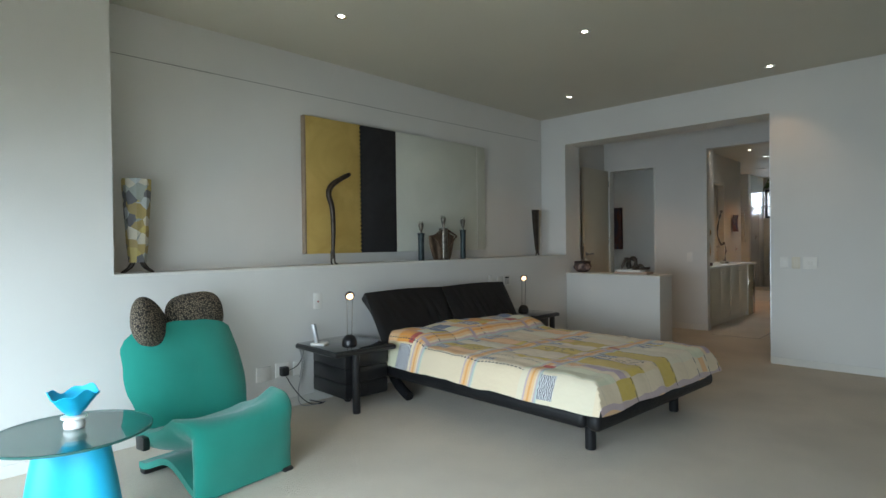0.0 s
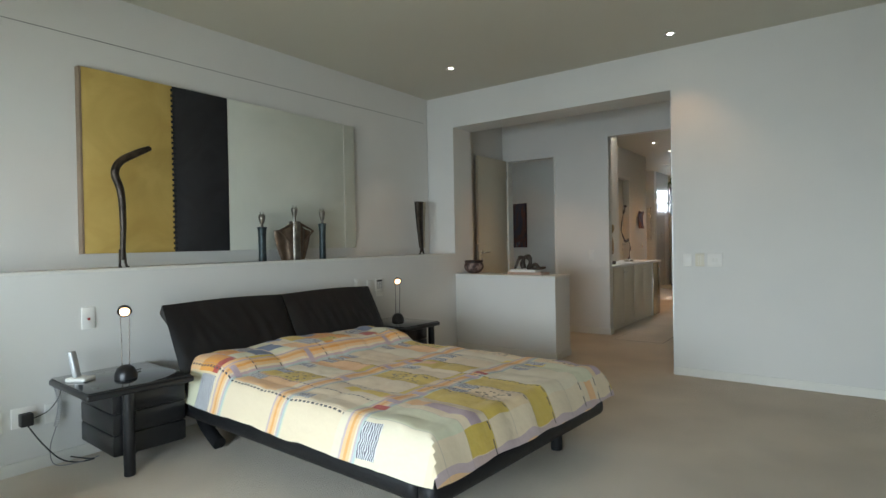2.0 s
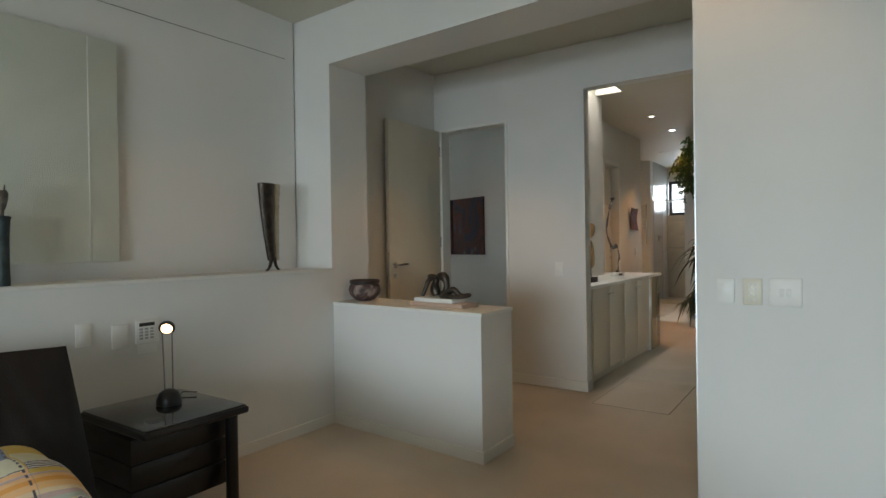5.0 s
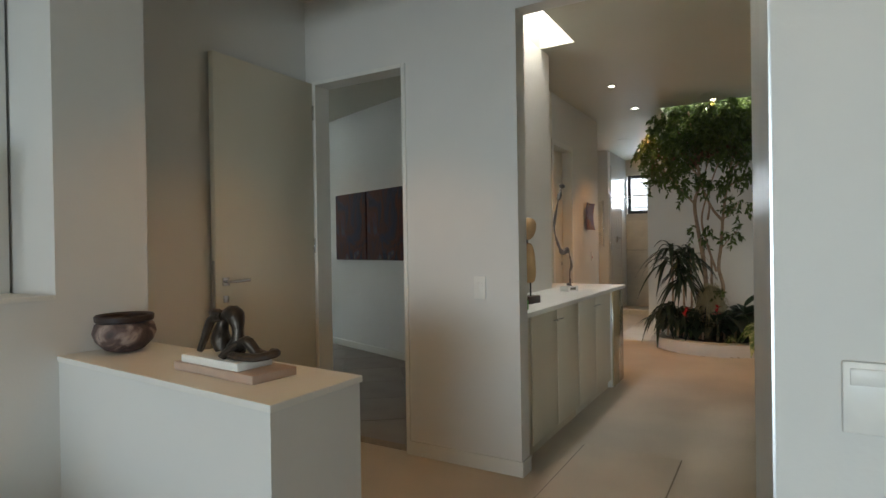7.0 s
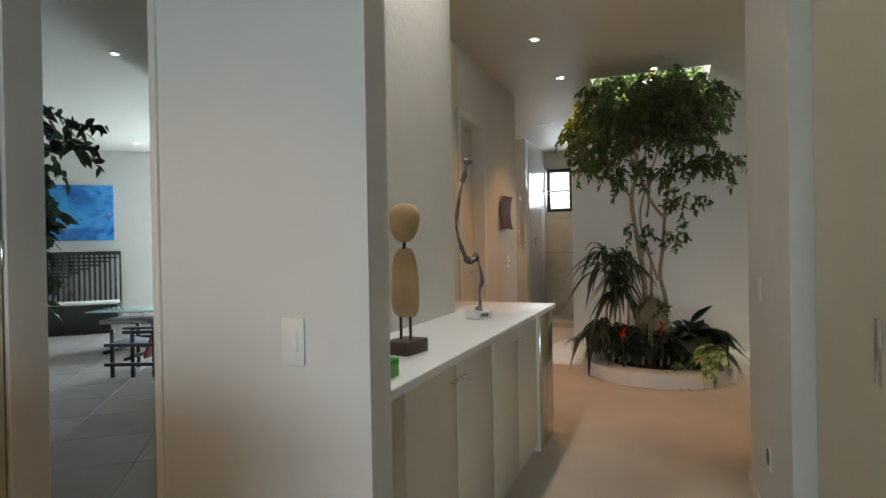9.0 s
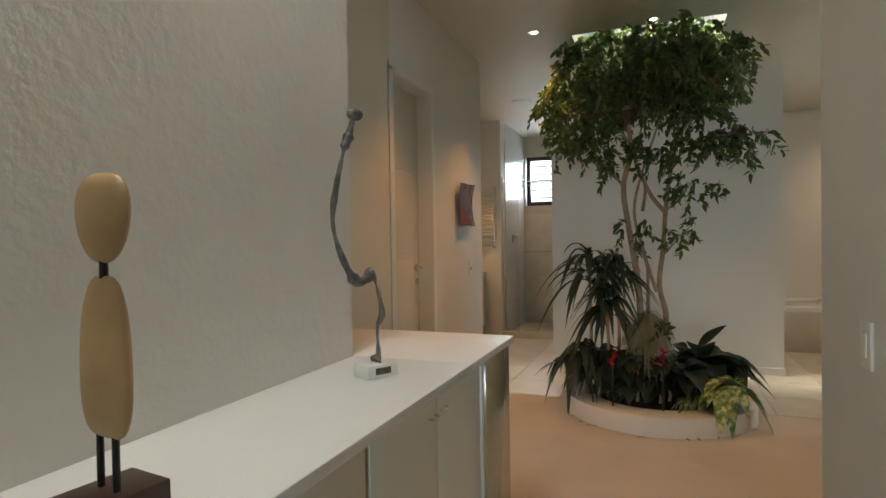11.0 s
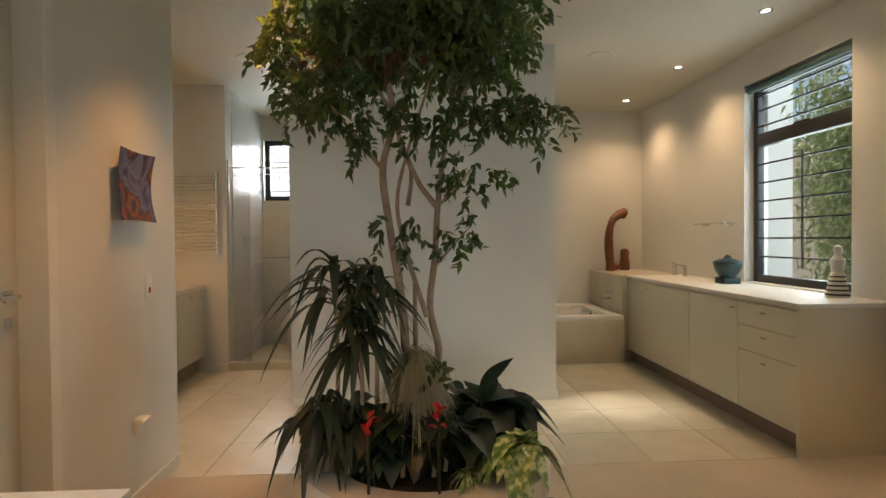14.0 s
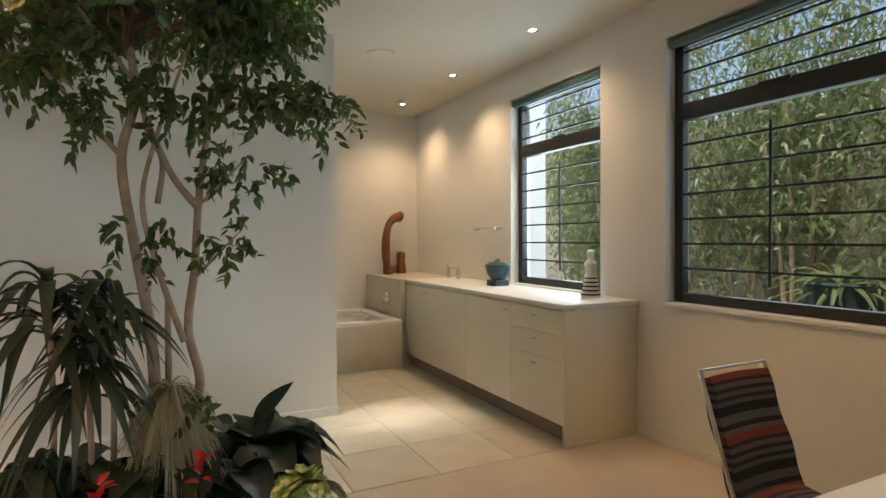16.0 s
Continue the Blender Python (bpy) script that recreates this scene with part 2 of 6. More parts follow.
structure("wall_lobby", b, PAINT, "white lobby wall in shade behind an open door")
b = box(-4.3, -3.80, YD, YE, 0, H)
box(-3.80, -3.045, YD, YE, 2.41, H, bm=b)
box(-3.045, -2.31, YD, YE, 0, H, bm=b)
box(-2.31, -1.10, YD, YE, 2.585, H, bm=b)
structure("wall_lobby_north", b, PAINT, "white wall with a doorway and a passage opening")
b = box(-1.10, -0.7, 7.0, 9.45, 0, H)
structure("wall_lobby_east", b, DOORP, "cream panelled wall along the lobby")
b = box(-1.19, -0.7, 9.45, 10.60, 0, H)
box(-0.7, 1.20, 10.40, 10.60, 0, H, bm=b)
structure("wall_passage_east", b, PAINT, "white wall along the passage and behind the desk")
b = box(-3.05, -2.82, YE, 10.33, 0, H)
box(-3.5, -2.82, 10.33, 10.45, 0, H, bm=b)
structure("wall_plaster", b, ROUGHPAINT, "rough white plaster wall behind the counter")
DY0, DY1 = 11.62, 12.31
structure("wall_bath_cream", box(-3.5, -3.21, 10.45, DY0, 0, H), DOORP, "cream painted wall between counter and door")
b = box(-3.5, -3.21, DY1, 13.49, 0, H)
box(-3.5, -3.21, DY0, DY1, 2.42, H, bm=b)
box(-4.7, -3.5, 13.29, 13.49, 0, H, bm=b)
structure("wall_bath_west", b, PAINT, "warm-lit white wall with a recessed door")
b = box(-4.8, -4.6, 13.22, 16.2, 0, H)
box(-4.6, -3.70, 16.0, 16.2, 0, H, bm=b)
structure("wall_bath_alcove", b, PAINT, "white wall around the washbasin alcove")
b = box(-3.98, -3.70, 16.2, 17.6, 0, H)
structure("wall_shower_west", b, WHITETILE, "pale tiled shower side wall")
SWX0, SWX1, SWZ0, SWZ1, SWY = -3.685, -3.19, 1.87, 2.65, 17.45
b = box(-3.98, SWX0, SWY, SWY + 0.2, 0, H)
box(SWX1, -0.45, SWY, SWY + 0.2, 0, H, bm=b)
box(SWX0, SWX1, SWY, SWY + 0.2, 0, SWZ0, bm=b)
box(SWX0, SWX1, SWY, SWY + 0.2, SWZ1, H, bm=b)
structure("wall_shower_north", b, STONE, "cream tiled shower end wall with a small high window")
b = box(-2.77, -0.574, 14.667, 14.87, 0, H)
structure("wall_tree", b, PAINT, "white free-standing wall behind the planter")
b = box(-1.9, -1.7, 14.87, 17.45, 0, H)
structure("wall_bath_partition", b, PAINT, "plain white partition between shower and bath")
b = box(-1.7, 1.20, 17.15, 17.45, 0, H)
structure("wall_bath_north", b, PAINT, "white wall at the end of the bath")
W1Y0, W1Y1, W2Y0, W2Y1, WZ0, WZ1 = 13.66, 14.90, 11.72, 13.04, 0.95, 2.69
b = box(1.20, 1.42, 10.4, W2Y0, 0, H)
box(1.20, 1.42, W2Y1, W1Y0, 0, H, bm=b)
box(1.20, 1.42, W1Y1, 17.45, 0, H, bm=b)
for y0, y1 in ((W1Y0, W1Y1), (W2Y0, W2Y1)):
    box(1.20, 1.42, y0, y1, 0, WZ0, bm=b)
    box(1.20, 1.42, y0, y1, WZ1, H, bm=b)
structure("wall_bath_east", b, PAINT, "white bathroom wall with two tall windows")


def slab(xs, ys, holes, z0, z1, keep=lambda x, y: True):
    """Boxes of a cut grid, leaving out the holes (x0, x1, y0, y1)."""
    bm = bmesh.new()
    for x0, x1 in zip(xs, xs[1:]):
        for y0, y1 in zip(ys, ys[1:]):
            cx, cy = (x0 + x1) / 2, (y0 + y1) / 2
            if keep(cx, cy) and not any(a < cx < c and d < cy < e for a, c, d, e in holes):
                box(x0, x1, y0, y1, z0, z1, bm=bm)
    bmesh.ops.remove_doubles(bm, verts=bm.verts, dist=1e-5)
    return bm


SKY_A, SKY_B = (-2.82, -2.516, YE, 10.24), (-2.32, -1.20, 13.12, 14.30)
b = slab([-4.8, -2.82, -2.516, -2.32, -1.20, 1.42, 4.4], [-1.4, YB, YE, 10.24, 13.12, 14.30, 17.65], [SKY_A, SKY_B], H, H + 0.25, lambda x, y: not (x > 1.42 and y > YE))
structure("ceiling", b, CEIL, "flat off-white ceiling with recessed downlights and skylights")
for nm, (x0, x1, y0, y1) in (("counter", SKY_A), ("tree", SKY_B)):
    b = box(x0 - 0.1, x0, y0 - 0.1, y1 + 0.1, H + 0.25, 3.6)
    box(x1, x1 + 0.1, y0 - 0.1, y1 + 0.1, H + 0.25, 3.6, bm=b)
    box(x0, x1, y0 - 0.1, y0, H + 0.25, 3.6, bm=b)
    box(x0, x1, y1, y1 + 0.1, H + 0.25, 3.6, bm=b)
    structure("trim_skylight_" + nm, b, PAINT, "white plaster shaft of a skylight")

for nm, (x0, x1, y0, y1) in (("bedroom", (-4.3, 4.4, -1.4, YB)), ("lobby", (-4.3, 1.4, YB, YD + 0.03)), ("passage", (-2.95, 1.4, YD + 0.03, 10.36)), ("dressing", (-3.5, 1.4, 10.36, 13.29))):
    structure("floor_" + nm, box(x0, x1, y0, y1, -0.15, 0), CARPET, "beige wool carpet")

# ---- material builders with pattern ----
def nodes(name, rough=0.6, bump=0.0, bscale=100.0):
    m = bpy.data.materials.new(name)
    m.use_nodes = True
    b = m.node_tree.nodes["Principled BSDF"]
    b.inputs["Roughness"].default_value = rough
    tc = m.node_tree.nodes.new("ShaderNodeTexCoord")
    if bump:
        n2, bp = m.node_tree.nodes.new("ShaderNodeTexNoise"), m.node_tree.nodes.new("ShaderNodeBump")
        n2.inputs["Scale"].default_value = bscale
        bp.inputs["Strength"].default_value, bp.inputs["Distance"].default_value = bump, 0.01
        m.node_tree.links.new(tc.outputs["Object"], n2.inputs["Vector"])
        m.node_tree.links.new(n2.outputs["Fac"], bp.inputs["Height"])
        m.node_tree.links.new(bp.outputs["Normal"], b.inputs["Normal"])
    return m, m.node_tree, b, tc


def ramp(nt, fac, stops, constant=True):
    r = nt.nodes.new("ShaderNodeValToRGB")
    r.color_ramp.interpolation = "CONSTANT" if constant else "LINEAR"
    els = r.color_ramp.elements
    while len(els) < len(stops):
        els.new(1.0)
    for e, (p, c) in zip(els, stops):
        e.position, e.color = p, (*c, 1)
    nt.links.new(fac, r.inputs[0])
    return r.outputs[0]


def mth(nt, op, a, b=None, c=None):
    n = nt.nodes.new("ShaderNodeMath")
    n.operation = op
    for k, v in enumerate((a, b, c)):
        if v is None:
            continue
        if isinstance(v, (int, float)):
            n.inputs[k].default_value = v
        else:
            nt.links.new(v, n.inputs[k])
    return n.outputs[0]


def mixc(nt, fac, a, b, blend="MIX"):
    n = nt.nodes.new("ShaderNodeMix")
    n.data_type, n.blend_type = "RGBA", blend
    for key, v in (("Factor", fac), ("A", a), ("B", b)):
        if isinstance(v, (int, float)):
            n.inputs[key].default_value = v
        elif isinstance(v, tuple):
            n.inputs[key].default_value = (*v, 1)
        else:
            nt.links.new(v, n.inputs[key])
    return n.outputs["Result"]


def quilt_material():
    """Printed patchwork: pastel panels, orange and lilac bands, dashed black lines, squiggle-printed blocks."""
    m, nt, b, tc = nodes("patchwork_cotton", 0.8, 0.45, 14)
    b.inputs["Sheen Weight"].default_value = 0.15
    sep = nt.nodes.new("ShaderNodeSeparateXYZ")
    warp = nt.nodes.new("ShaderNodeTexNoise")
    warp.inputs["Scale"].default_value = 3.0
    nt.links.new(tc.outputs["Object"], warp.inputs["Vector"])
    add = nt.nodes.new("ShaderNodeVectorMath")
    add.operation = "MULTIPLY_ADD"
    add.inputs[1].default_value = (0.03, 0.03, 0.0)
    nt.links.new(warp.outputs["Color"], add.inputs[0])
    nt.links.new(tc.outputs["Object"], add.inputs[2])
    nt.links.new(add.outputs[0], sep.inputs[0])
    x, y = sep.outputs[0], sep.outputs[1]

    def cells(px, py, shift, seed):
        """Random value per cell of a running-bond grid."""
        row = mth(nt, "FLOOR", mth(nt, "DIVIDE", y, py))
        xs = mth(nt, "ADD", mth(nt, "DIVIDE", x, px), mth(nt, "MULTIPLY", row, shift))
        w = nt.nodes.new("ShaderNodeTexWhiteNoise")
        w.noise_dimensions = "3D"
        comb = nt.nodes.new("ShaderNodeCombineXYZ")
        nt.links.new(mth(nt, "FLOOR", xs), comb.inputs[0])
        nt.links.new(row, comb.inputs[1])
        comb.inputs[2].default_value = seed
        nt.links.new(comb.outputs[0], w.inputs[0])
        return w.outputs["Value"], mth(nt, "FRACT", xs), mth(nt, "FRACT", mth(nt, "DIVIDE", y, py))

    cream, butter, yellow = (0.74, 0.62, 0.44), (0.72, 0.65, 0.49), (0.62, 0.44, 0.06)
    peach, orange, lilac, navy, red, blue = (0.78, 0.47, 0.22), (0.74, 0.30, 0.03), (0.48, 0.36, 0.42), (0.03, 0.03, 0.07), (0.42, 0.035, 0.03), (0.36, 0.48, 0.50)
    sage, tan = (0.64, 0.64, 0.46), (0.72, 0.56, 0.34)

    def between(value, lo, hi):
        return mth(nt, "MULTIPLY", mth(nt, "GREATER_THAN", value, lo), mth(nt, "LESS_THAN", value, hi))

    # long blocks running towards the foot of the bed
    v, fx, fy = cells(0.56, 0.175, 0.0, 1.5)
    base = ramp(nt, v, [(0, cream), (0.26, butter), (0.36, sage), (0.42, cream), (0.54, yellow), (0.82, tan), (0.88, cream), (0.94, peach)])
    v2, gx, gy = cells(0.28, 0.175, 0.0, 7.1)
    inset = mth(nt, "MULTIPLY", between(gy, 0.30, 0.72), mth(nt, "GREATER_THAN", v2, 0.86))
    base = mixc(nt, inset, base, ramp(nt, v2, [(0, cream), (0.72, orange), (0.89, peach), (0.93, (0.76, 0.58, 0.12)), (0.97, lilac)]))
    # bands of thin stripes across the bed
    fb = fx
    bandc = ramp(nt, fb, [(0, cream), (0.08, lilac), (0.105, peach), (0.14, orange), (0.17, peach), (0.205, cream), (0.225, lilac), (0.245, blue), (0.27, sage)])
    base = mixc(nt, mth(nt, "MULTIPLY", between(fb, 0.08, 0.29), 0.85), base, bandc)
    # short dark flecks on the yellow blocks
    vor = nt.nodes.new("ShaderNodeTexVoronoi")
    vor.inputs["Scale"].default_value = 46
    stretch = nt.nodes.new("ShaderNodeMapping")
    stretch.inputs["Scale"].default_value, stretch.inputs["Rotation"].default_value = (0.55, 1.3, 0.0), (0, 0, 0.5)
    nt.links.new(add.outputs[0], stretch.inputs[0])
    nt.links.new(stretch.outputs[0], vor.inputs["Vector"])
    fleck = mth(nt, "LESS_THAN", vor.outputs["Distance"], 0.33)
    inner = mth(nt, "MULTIPLY", between(fx, 0.42, 0.90), between(fy, 0.12, 0.80))
    base = mixc(nt, mth(nt, "MULTIPLY", mth(nt, "MULTIPLY", fleck, inner), between(v, 0.60, 0.90)), base, (0.05, 0.035, 0.035))
    # small zebra-printed and red patches beside the bands
    wav = nt.nodes.new("ShaderNodeTexWave")
    wav.inputs["Scale"].default_value, wav.inputs["Distortion"].default_value = 24, 7
    nt.links.new(add.outputs[0], wav.inputs["Vector"])
    v4, kx, ky = cells(0.56, 0.0875, 0.0, 5.9)
    zebra = mixc(nt, mth(nt, "GREATER_THAN", wav.outputs["Fac"], 0.55), (0.62, 0.64, 0.66), navy)
    patch = mth(nt, "MULTIPLY", between(fx, 0.27, 0.48), between(ky, 0.1, 0.8))
    base = mixc(nt, mth(nt, "MULTIPLY", patch, mth(nt, "GREATER_THAN", v4, 0.60)), base, zebra)
    spot = mth(nt, "MULTIPLY", between(fx, 0.12, 0.27), between(ky, 0.2, 0.65))
    base = mixc(nt, mth(nt, "MULTIPLY", spot, mth(nt, "LESS_THAN", v4, 0.09)), base, red)
    base = mixc(nt, mth(nt, "MULTIPLY", spot, between(v4, 0.09, 0.15)), base, lilac)
    # small bright patches over the rolled head end
    v5, hx, hy = cells(0.15, 0.13, 0.37, 11.3)
    mosaic = ramp(nt, v5, [(0, cream), (0.20, yellow), (0.34, orange), (0.46, sage), (0.55, peach), (0.66, lilac), (0.72, red), (0.77, cream), (0.90, (0.10, 0.16, 0.30))])
    mosaic = mixc(nt, between(v5, 0.77, 0.90), mosaic, zebra)
    base = mixc(nt, mth(nt, "MULTIPLY", mth(nt, "LESS_THAN", x, -2.78), between(hy, 0.02, 0.97)), base, mosaic)
    # dashed and plain lines between the blocks
    line = mth(nt, "LESS_THAN", mth(nt, "ABSOLUTE", mth(nt, "SUBTRACT", fy, 0.94)), 0.022)
    dash = mth(nt, "GREATER_THAN", mth(nt, "FRACT", mth(nt, "MULTIPLY", x, 30)), 0.4)
    base = mixc(nt, mth(nt, "MULTIPLY", mth(nt, "MULTIPLY", line, dash), mth(nt, "GREATER_THAN", v, 0.45)), base, (0.03, 0.03, 0.05))
    seam = mth(nt, "LESS_THAN", fy, 0.018)
    base = mixc(nt, mth(nt, "MULTIPLY", seam, 0.5), base, (0.30, 0.26, 0.26))
    fine = nt.nodes.new("ShaderNodeTexNoise")
    fine.inputs["Scale"].default_value = 30
    nt.links.new(tc.outputs["Object"], fine.inputs["Vector"])
    base = mixc(nt, 0.15, base, mixc(nt, fine.outputs["Fac"], base, cream))
    nt.links.new(base, b.inputs["Base Color"])
    return m


def leopard_material():
    m, nt, b, tc = nodes("leopard_fabric", 0.9, 0.3, 300)
    vor = nt.nodes.new("ShaderNodeTexVoronoi")
    vor.inputs["Scale"].default_value, vor.feature = 95, "DISTANCE_TO_EDGE"
    nt.links.new(tc.outputs["Object"], vor.inputs["Vector"])
    nt.links.new(ramp(nt, vor.outputs["Distance"], [(0, (0.010, 0.009, 0.008)), (0.10, (0.015, 0.012, 0.010)), (0.22, (0.25, 0.20, 0.14))], False), b.inputs["Base Color"])
    return m


def canvas_material(name, stops, scale=3.0, stretch=(1, 1, 1), rough=0.6):
    m, nt, b, tc = nodes(name, rough, 0.3, 180)
    mp = nt.nodes.new("ShaderNodeMapping")
    mp.inputs["Scale"].default_value = stretch
    n = nt.nodes.new("ShaderNodeTexNoise")
    n.inputs["Scale"].default_value, n.inputs["Detail"].default_value, n.inputs["Distortion"].default_value = scale, 5, 1.2
    nt.links.new(tc.outputs["Object"], mp.inputs[0])
    nt.links.new(mp.outputs[0], n.inputs["Vector"])
    nt.links.new(ramp(nt, n.outputs["Fac"], stops, False), b.inputs["Base Color"])
    return m


def facet_material():
    m, nt, b, tc = nodes("painted_facets", 0.5, 0.3, 60)
    vor = nt.nodes.new("ShaderNodeTexVoronoi")
    vor.inputs["Scale"].default_value = 16
    nt.links.new(tc.outputs["Object"], vor.inputs["Vector"])
    sep = nt.nodes.new("ShaderNodeSeparateColor")
    nt.links.new(vor.outputs["Color"], sep.inputs[0])
    c = ramp(nt, sep.outputs[0], [(0, (0.30, 0.33, 0.30)), (0.18, (0.45, 0.36, 0.12)), (0.38, (0.55, 0.52, 0.42)), (0.55, (0.12, 0.12, 0.13)), (0.70, (0.42, 0.46, 0.46)), (0.85, (0.34, 0.26, 0.10))])
    nt.links.new(c, b.inputs["Base Color"])
    return m


QUILT, LEOPARD, FACET = quilt_material(), leopard_material(), facet_material()
YELLOW = canvas_material("ochre_canvas", [(0.3, (0.50, 0.34, 0.09)), (0.6, (0.60, 0.43, 0.13))], 2.5)
INK = canvas_material("charcoal_canvas", [(0.3, (0.012, 0.012, 0.014)), (0.7, (0.022, 0.022, 0.026))], 4)
PALE = canvas_material("pale_grey_canvas", [(0.3, (0.60, 0.62, 0.54)), (0.7, (0.66, 0.67, 0.59))], 1.5)
GREYROD = mat("grey_rod", (0.2, 0.2, 0.2), 0.35, 0.8)
DARKGLASS = mat("black_glass_top", (0.02, 0.025, 0.027), 0.06, noise=0.2, scale=5, coat=0.6)


# ---- bedroom ----
def baseboard(name, x0, x1, y0, y1, h=0.07):
    return structure(name, box(x0, x1, y0, y1, 0.0, h, 0.003), TRIM, "white painted skirting board")


baseboard("baseboard_west", XW, XW + 0.013, -1.25, 6.728)
structure("baseboard_half_wall", prism([(XW + 0.013, 6.728), (-2.239, 6.621), (-2.239, 6.6345), (XW + 0.013, 6.7415)], 0, 0.07), TRIM, "white painted skirting board")
baseboard("baseboard_half_wall_end", -2.252, -2.239, 6.635, 7.01)
structure("baseboard_north", along(-1.099, 4.2, -0.013, 0, 0, 0.07), TRIM, "white painted skirting board")
baseboard("baseboard_pier", -3.045, -2.297, YD - 0.013, YD, 0.085)
baseboard("baseboard_pier_end", -2.31, -2.297, YD, YE, 0.085)
baseboard("baseboard_passage", -1.203, -1.19, 9.45, 10.60)
baseboard("baseboard_desk", -1.19, 1.20, 10.60, 10.613)
baseboard("baseboard_bath_west", -3.21, -3.197, 12.35, 13.49)
baseboard("baseboard_bath_east", 1.187, 1.20, 10.613, 13.27)
baseboard("baseboard_tree_wall", -2.77, -0.561, 14.654, 14.667)
baseboard("baseboard_tree_wall_end", -0.574, -0.561, 14.667, 14.87)
baseboard("baseboard_alcove", -3.93, -3.70, 15.987, 16.0)
b = box(XW - 0.004, XW + 0.008, 1.24, YF, 1.095, 1.114, 0.004)
structure("trim_niche_edge", b, TRIM, "thin cream edge along the niche shelf")

# bedroom window wall, glazed doors onto daylight
win = tagged(thing("window_bedroom", "wide glazed sliding doors with dark frames", "window"), kind="structure")
for k in range(5):
    x = -3.4 + 6.4 * k / 4
    part("frame_post", box(x - 0.03 if k else x, x + 0.03 if k < 4 else x, -1.36, -1.29, 0, 2.6), IRON, win)
part("frame_head", box(-3.37, 2.97, -1.36, -1.29, 2.54, 2.6), IRON, win)
part("frame_sill", box(-3.37, 2.97, -1.36, -1.29, 0.0, 0.05), IRON, win)


def downlight(x, y, watts=6.0, warm=(1.0, 0.55, 0.24), z=H, blend=0.6, cone=95):
    t = thing("downlight", "small round white recessed ceiling downlight, switched on", "downlight", (x, y, z), group="ceiling downlights")
    part("ring", lathe([(0.025, -0.0005), (0.034, -0.004), (0.047, -0.004), (0.05, 0.0)], 24), STEEL, t, "thin satin metal ring")
    part("bulb", lathe([(0.001, -0.003), (0.016, -0.0025), (0.025, -0.001), (0.025, 0.0)], 20), LAMPGLOW, t, "glowing bulb face")
    d = bpy.data.lights.new("downlight_beam", "SPOT")
    d.energy, d.color, d.spot_size, d.spot_blend, d.shadow_soft_size = watts, warm, radians(cone), blend, 0.03
    l = new("downlight_beam", d)
    l.matrix_world = look((x, y, z - 0.02), (x, y, 0))
    return t


for x, y in ((-2.99, 2.615), (-1.85, 4.165), (-1.006, 6.26), (-2.997, 5.89)):
    downlight(x, y, 9.0)
for x, y in ((0.23, 5.8), (-3.19, 15.1), (-0.09, 14.94), (-1.70, 12.70)):
    t = thing("ceiling_speaker", "flat round pale ceiling grille", "speaker", (x, y, H), group="ceiling speakers")
    part("grille", lathe([(0.001, -0.005), (0.098, -0.006), (0.10, -0.004)], 28), CEIL, t)
    part("rim", lathe([(0.10, -0.0005), (0.10, -0.007), (0.112, -0.007), (0.118, -0.0005)], 28), CEIL, t, "thin raised rim")

# picture and wire
t = thing("wall_painting", "wide abstract painting, ochre, charcoal and pale grey panels", "painting", (XN, 0, 0))
part("ochre_panel", box(0.0, 0.05, 2.888, 3.505, 1.205, 2.433, 0.003), YELLOW, t, "ochre yellow panel")
part("edge_strip", box(0.0, 0.052, 2.871, 2.888, 1.205, 2.433, 0.002), mat("bare_wood_edge", (0.30, 0.22, 0.15), 0.6, noise=0.2), t, "bare wooden side edge")
part("charcoal_panel", box(0.0, 0.052, 3.508, 3.964, 1.205, 2.433, 0.003), INK, t, "charcoal black panel")
part("grey_panel", box(0.0, 0.05, 3.967, 5.42, 1.205, 2.433, 0.003), PALE, t, "pale grey panel")
part("grey_strip", box(0.05, 0.053, 5.265, 5.27, 1.21, 2.428), TRIM, t)
CORD = mat("black_cord", (0.01, 0.01, 0.01), 0.7)
for k in range(31):
    z = 1.222 + k * 0.039
    part("stitch", box(0.052, 0.056, 3.49, 3.522, z, z + 0.018, 0.001), CORD, t)
t = thing("picture_wire", "thin dark wire strung along the wall", "wire")
part("cable", tube([(XN + 0.006, 1.25, 2.63), (XN + 0.006, 4.0, 2.645), (XN + 0.006, 6.65, 2.675)], 0.0022, 5), mat("wire_dark", (0.20, 0.20, 0.19), 0.5), t)


def vase():
    t = thing("footed_vase", "tall tapered vase painted in grey and ochre facets, on bronze legs", "vase", (-3.73, 1.44, 1.11), -20)
    prof = [(0.055, 0.07), (0.058, 0.11), (0.068, 0.2), (0.072, 0.3), (0.082, 0.45), (0.09, 0.58), (0.09, 0.635), (0.085, 0.635), (0.08, 0.5)]
    b = lathe(prof, 8)
    bmesh.ops.scale(b, vec=(0.75, 1.0, 1.0), verts=b.verts)
    part("vessel", b, FACET, t, smooth=False)
    for s in (-1, 1):
        part("leg", tube(smoothpath([(0, 0.02 * s, 0.085), (0, 0.045 * s, 0.04), (0, 0.085 * s, 0.006), (0, 0.1 * s, 0.006)], 3), [0.016] * 4 + [0.012] * 4 + [0.007] * 2), BRONZE, t, "splayed dark bronze foot")


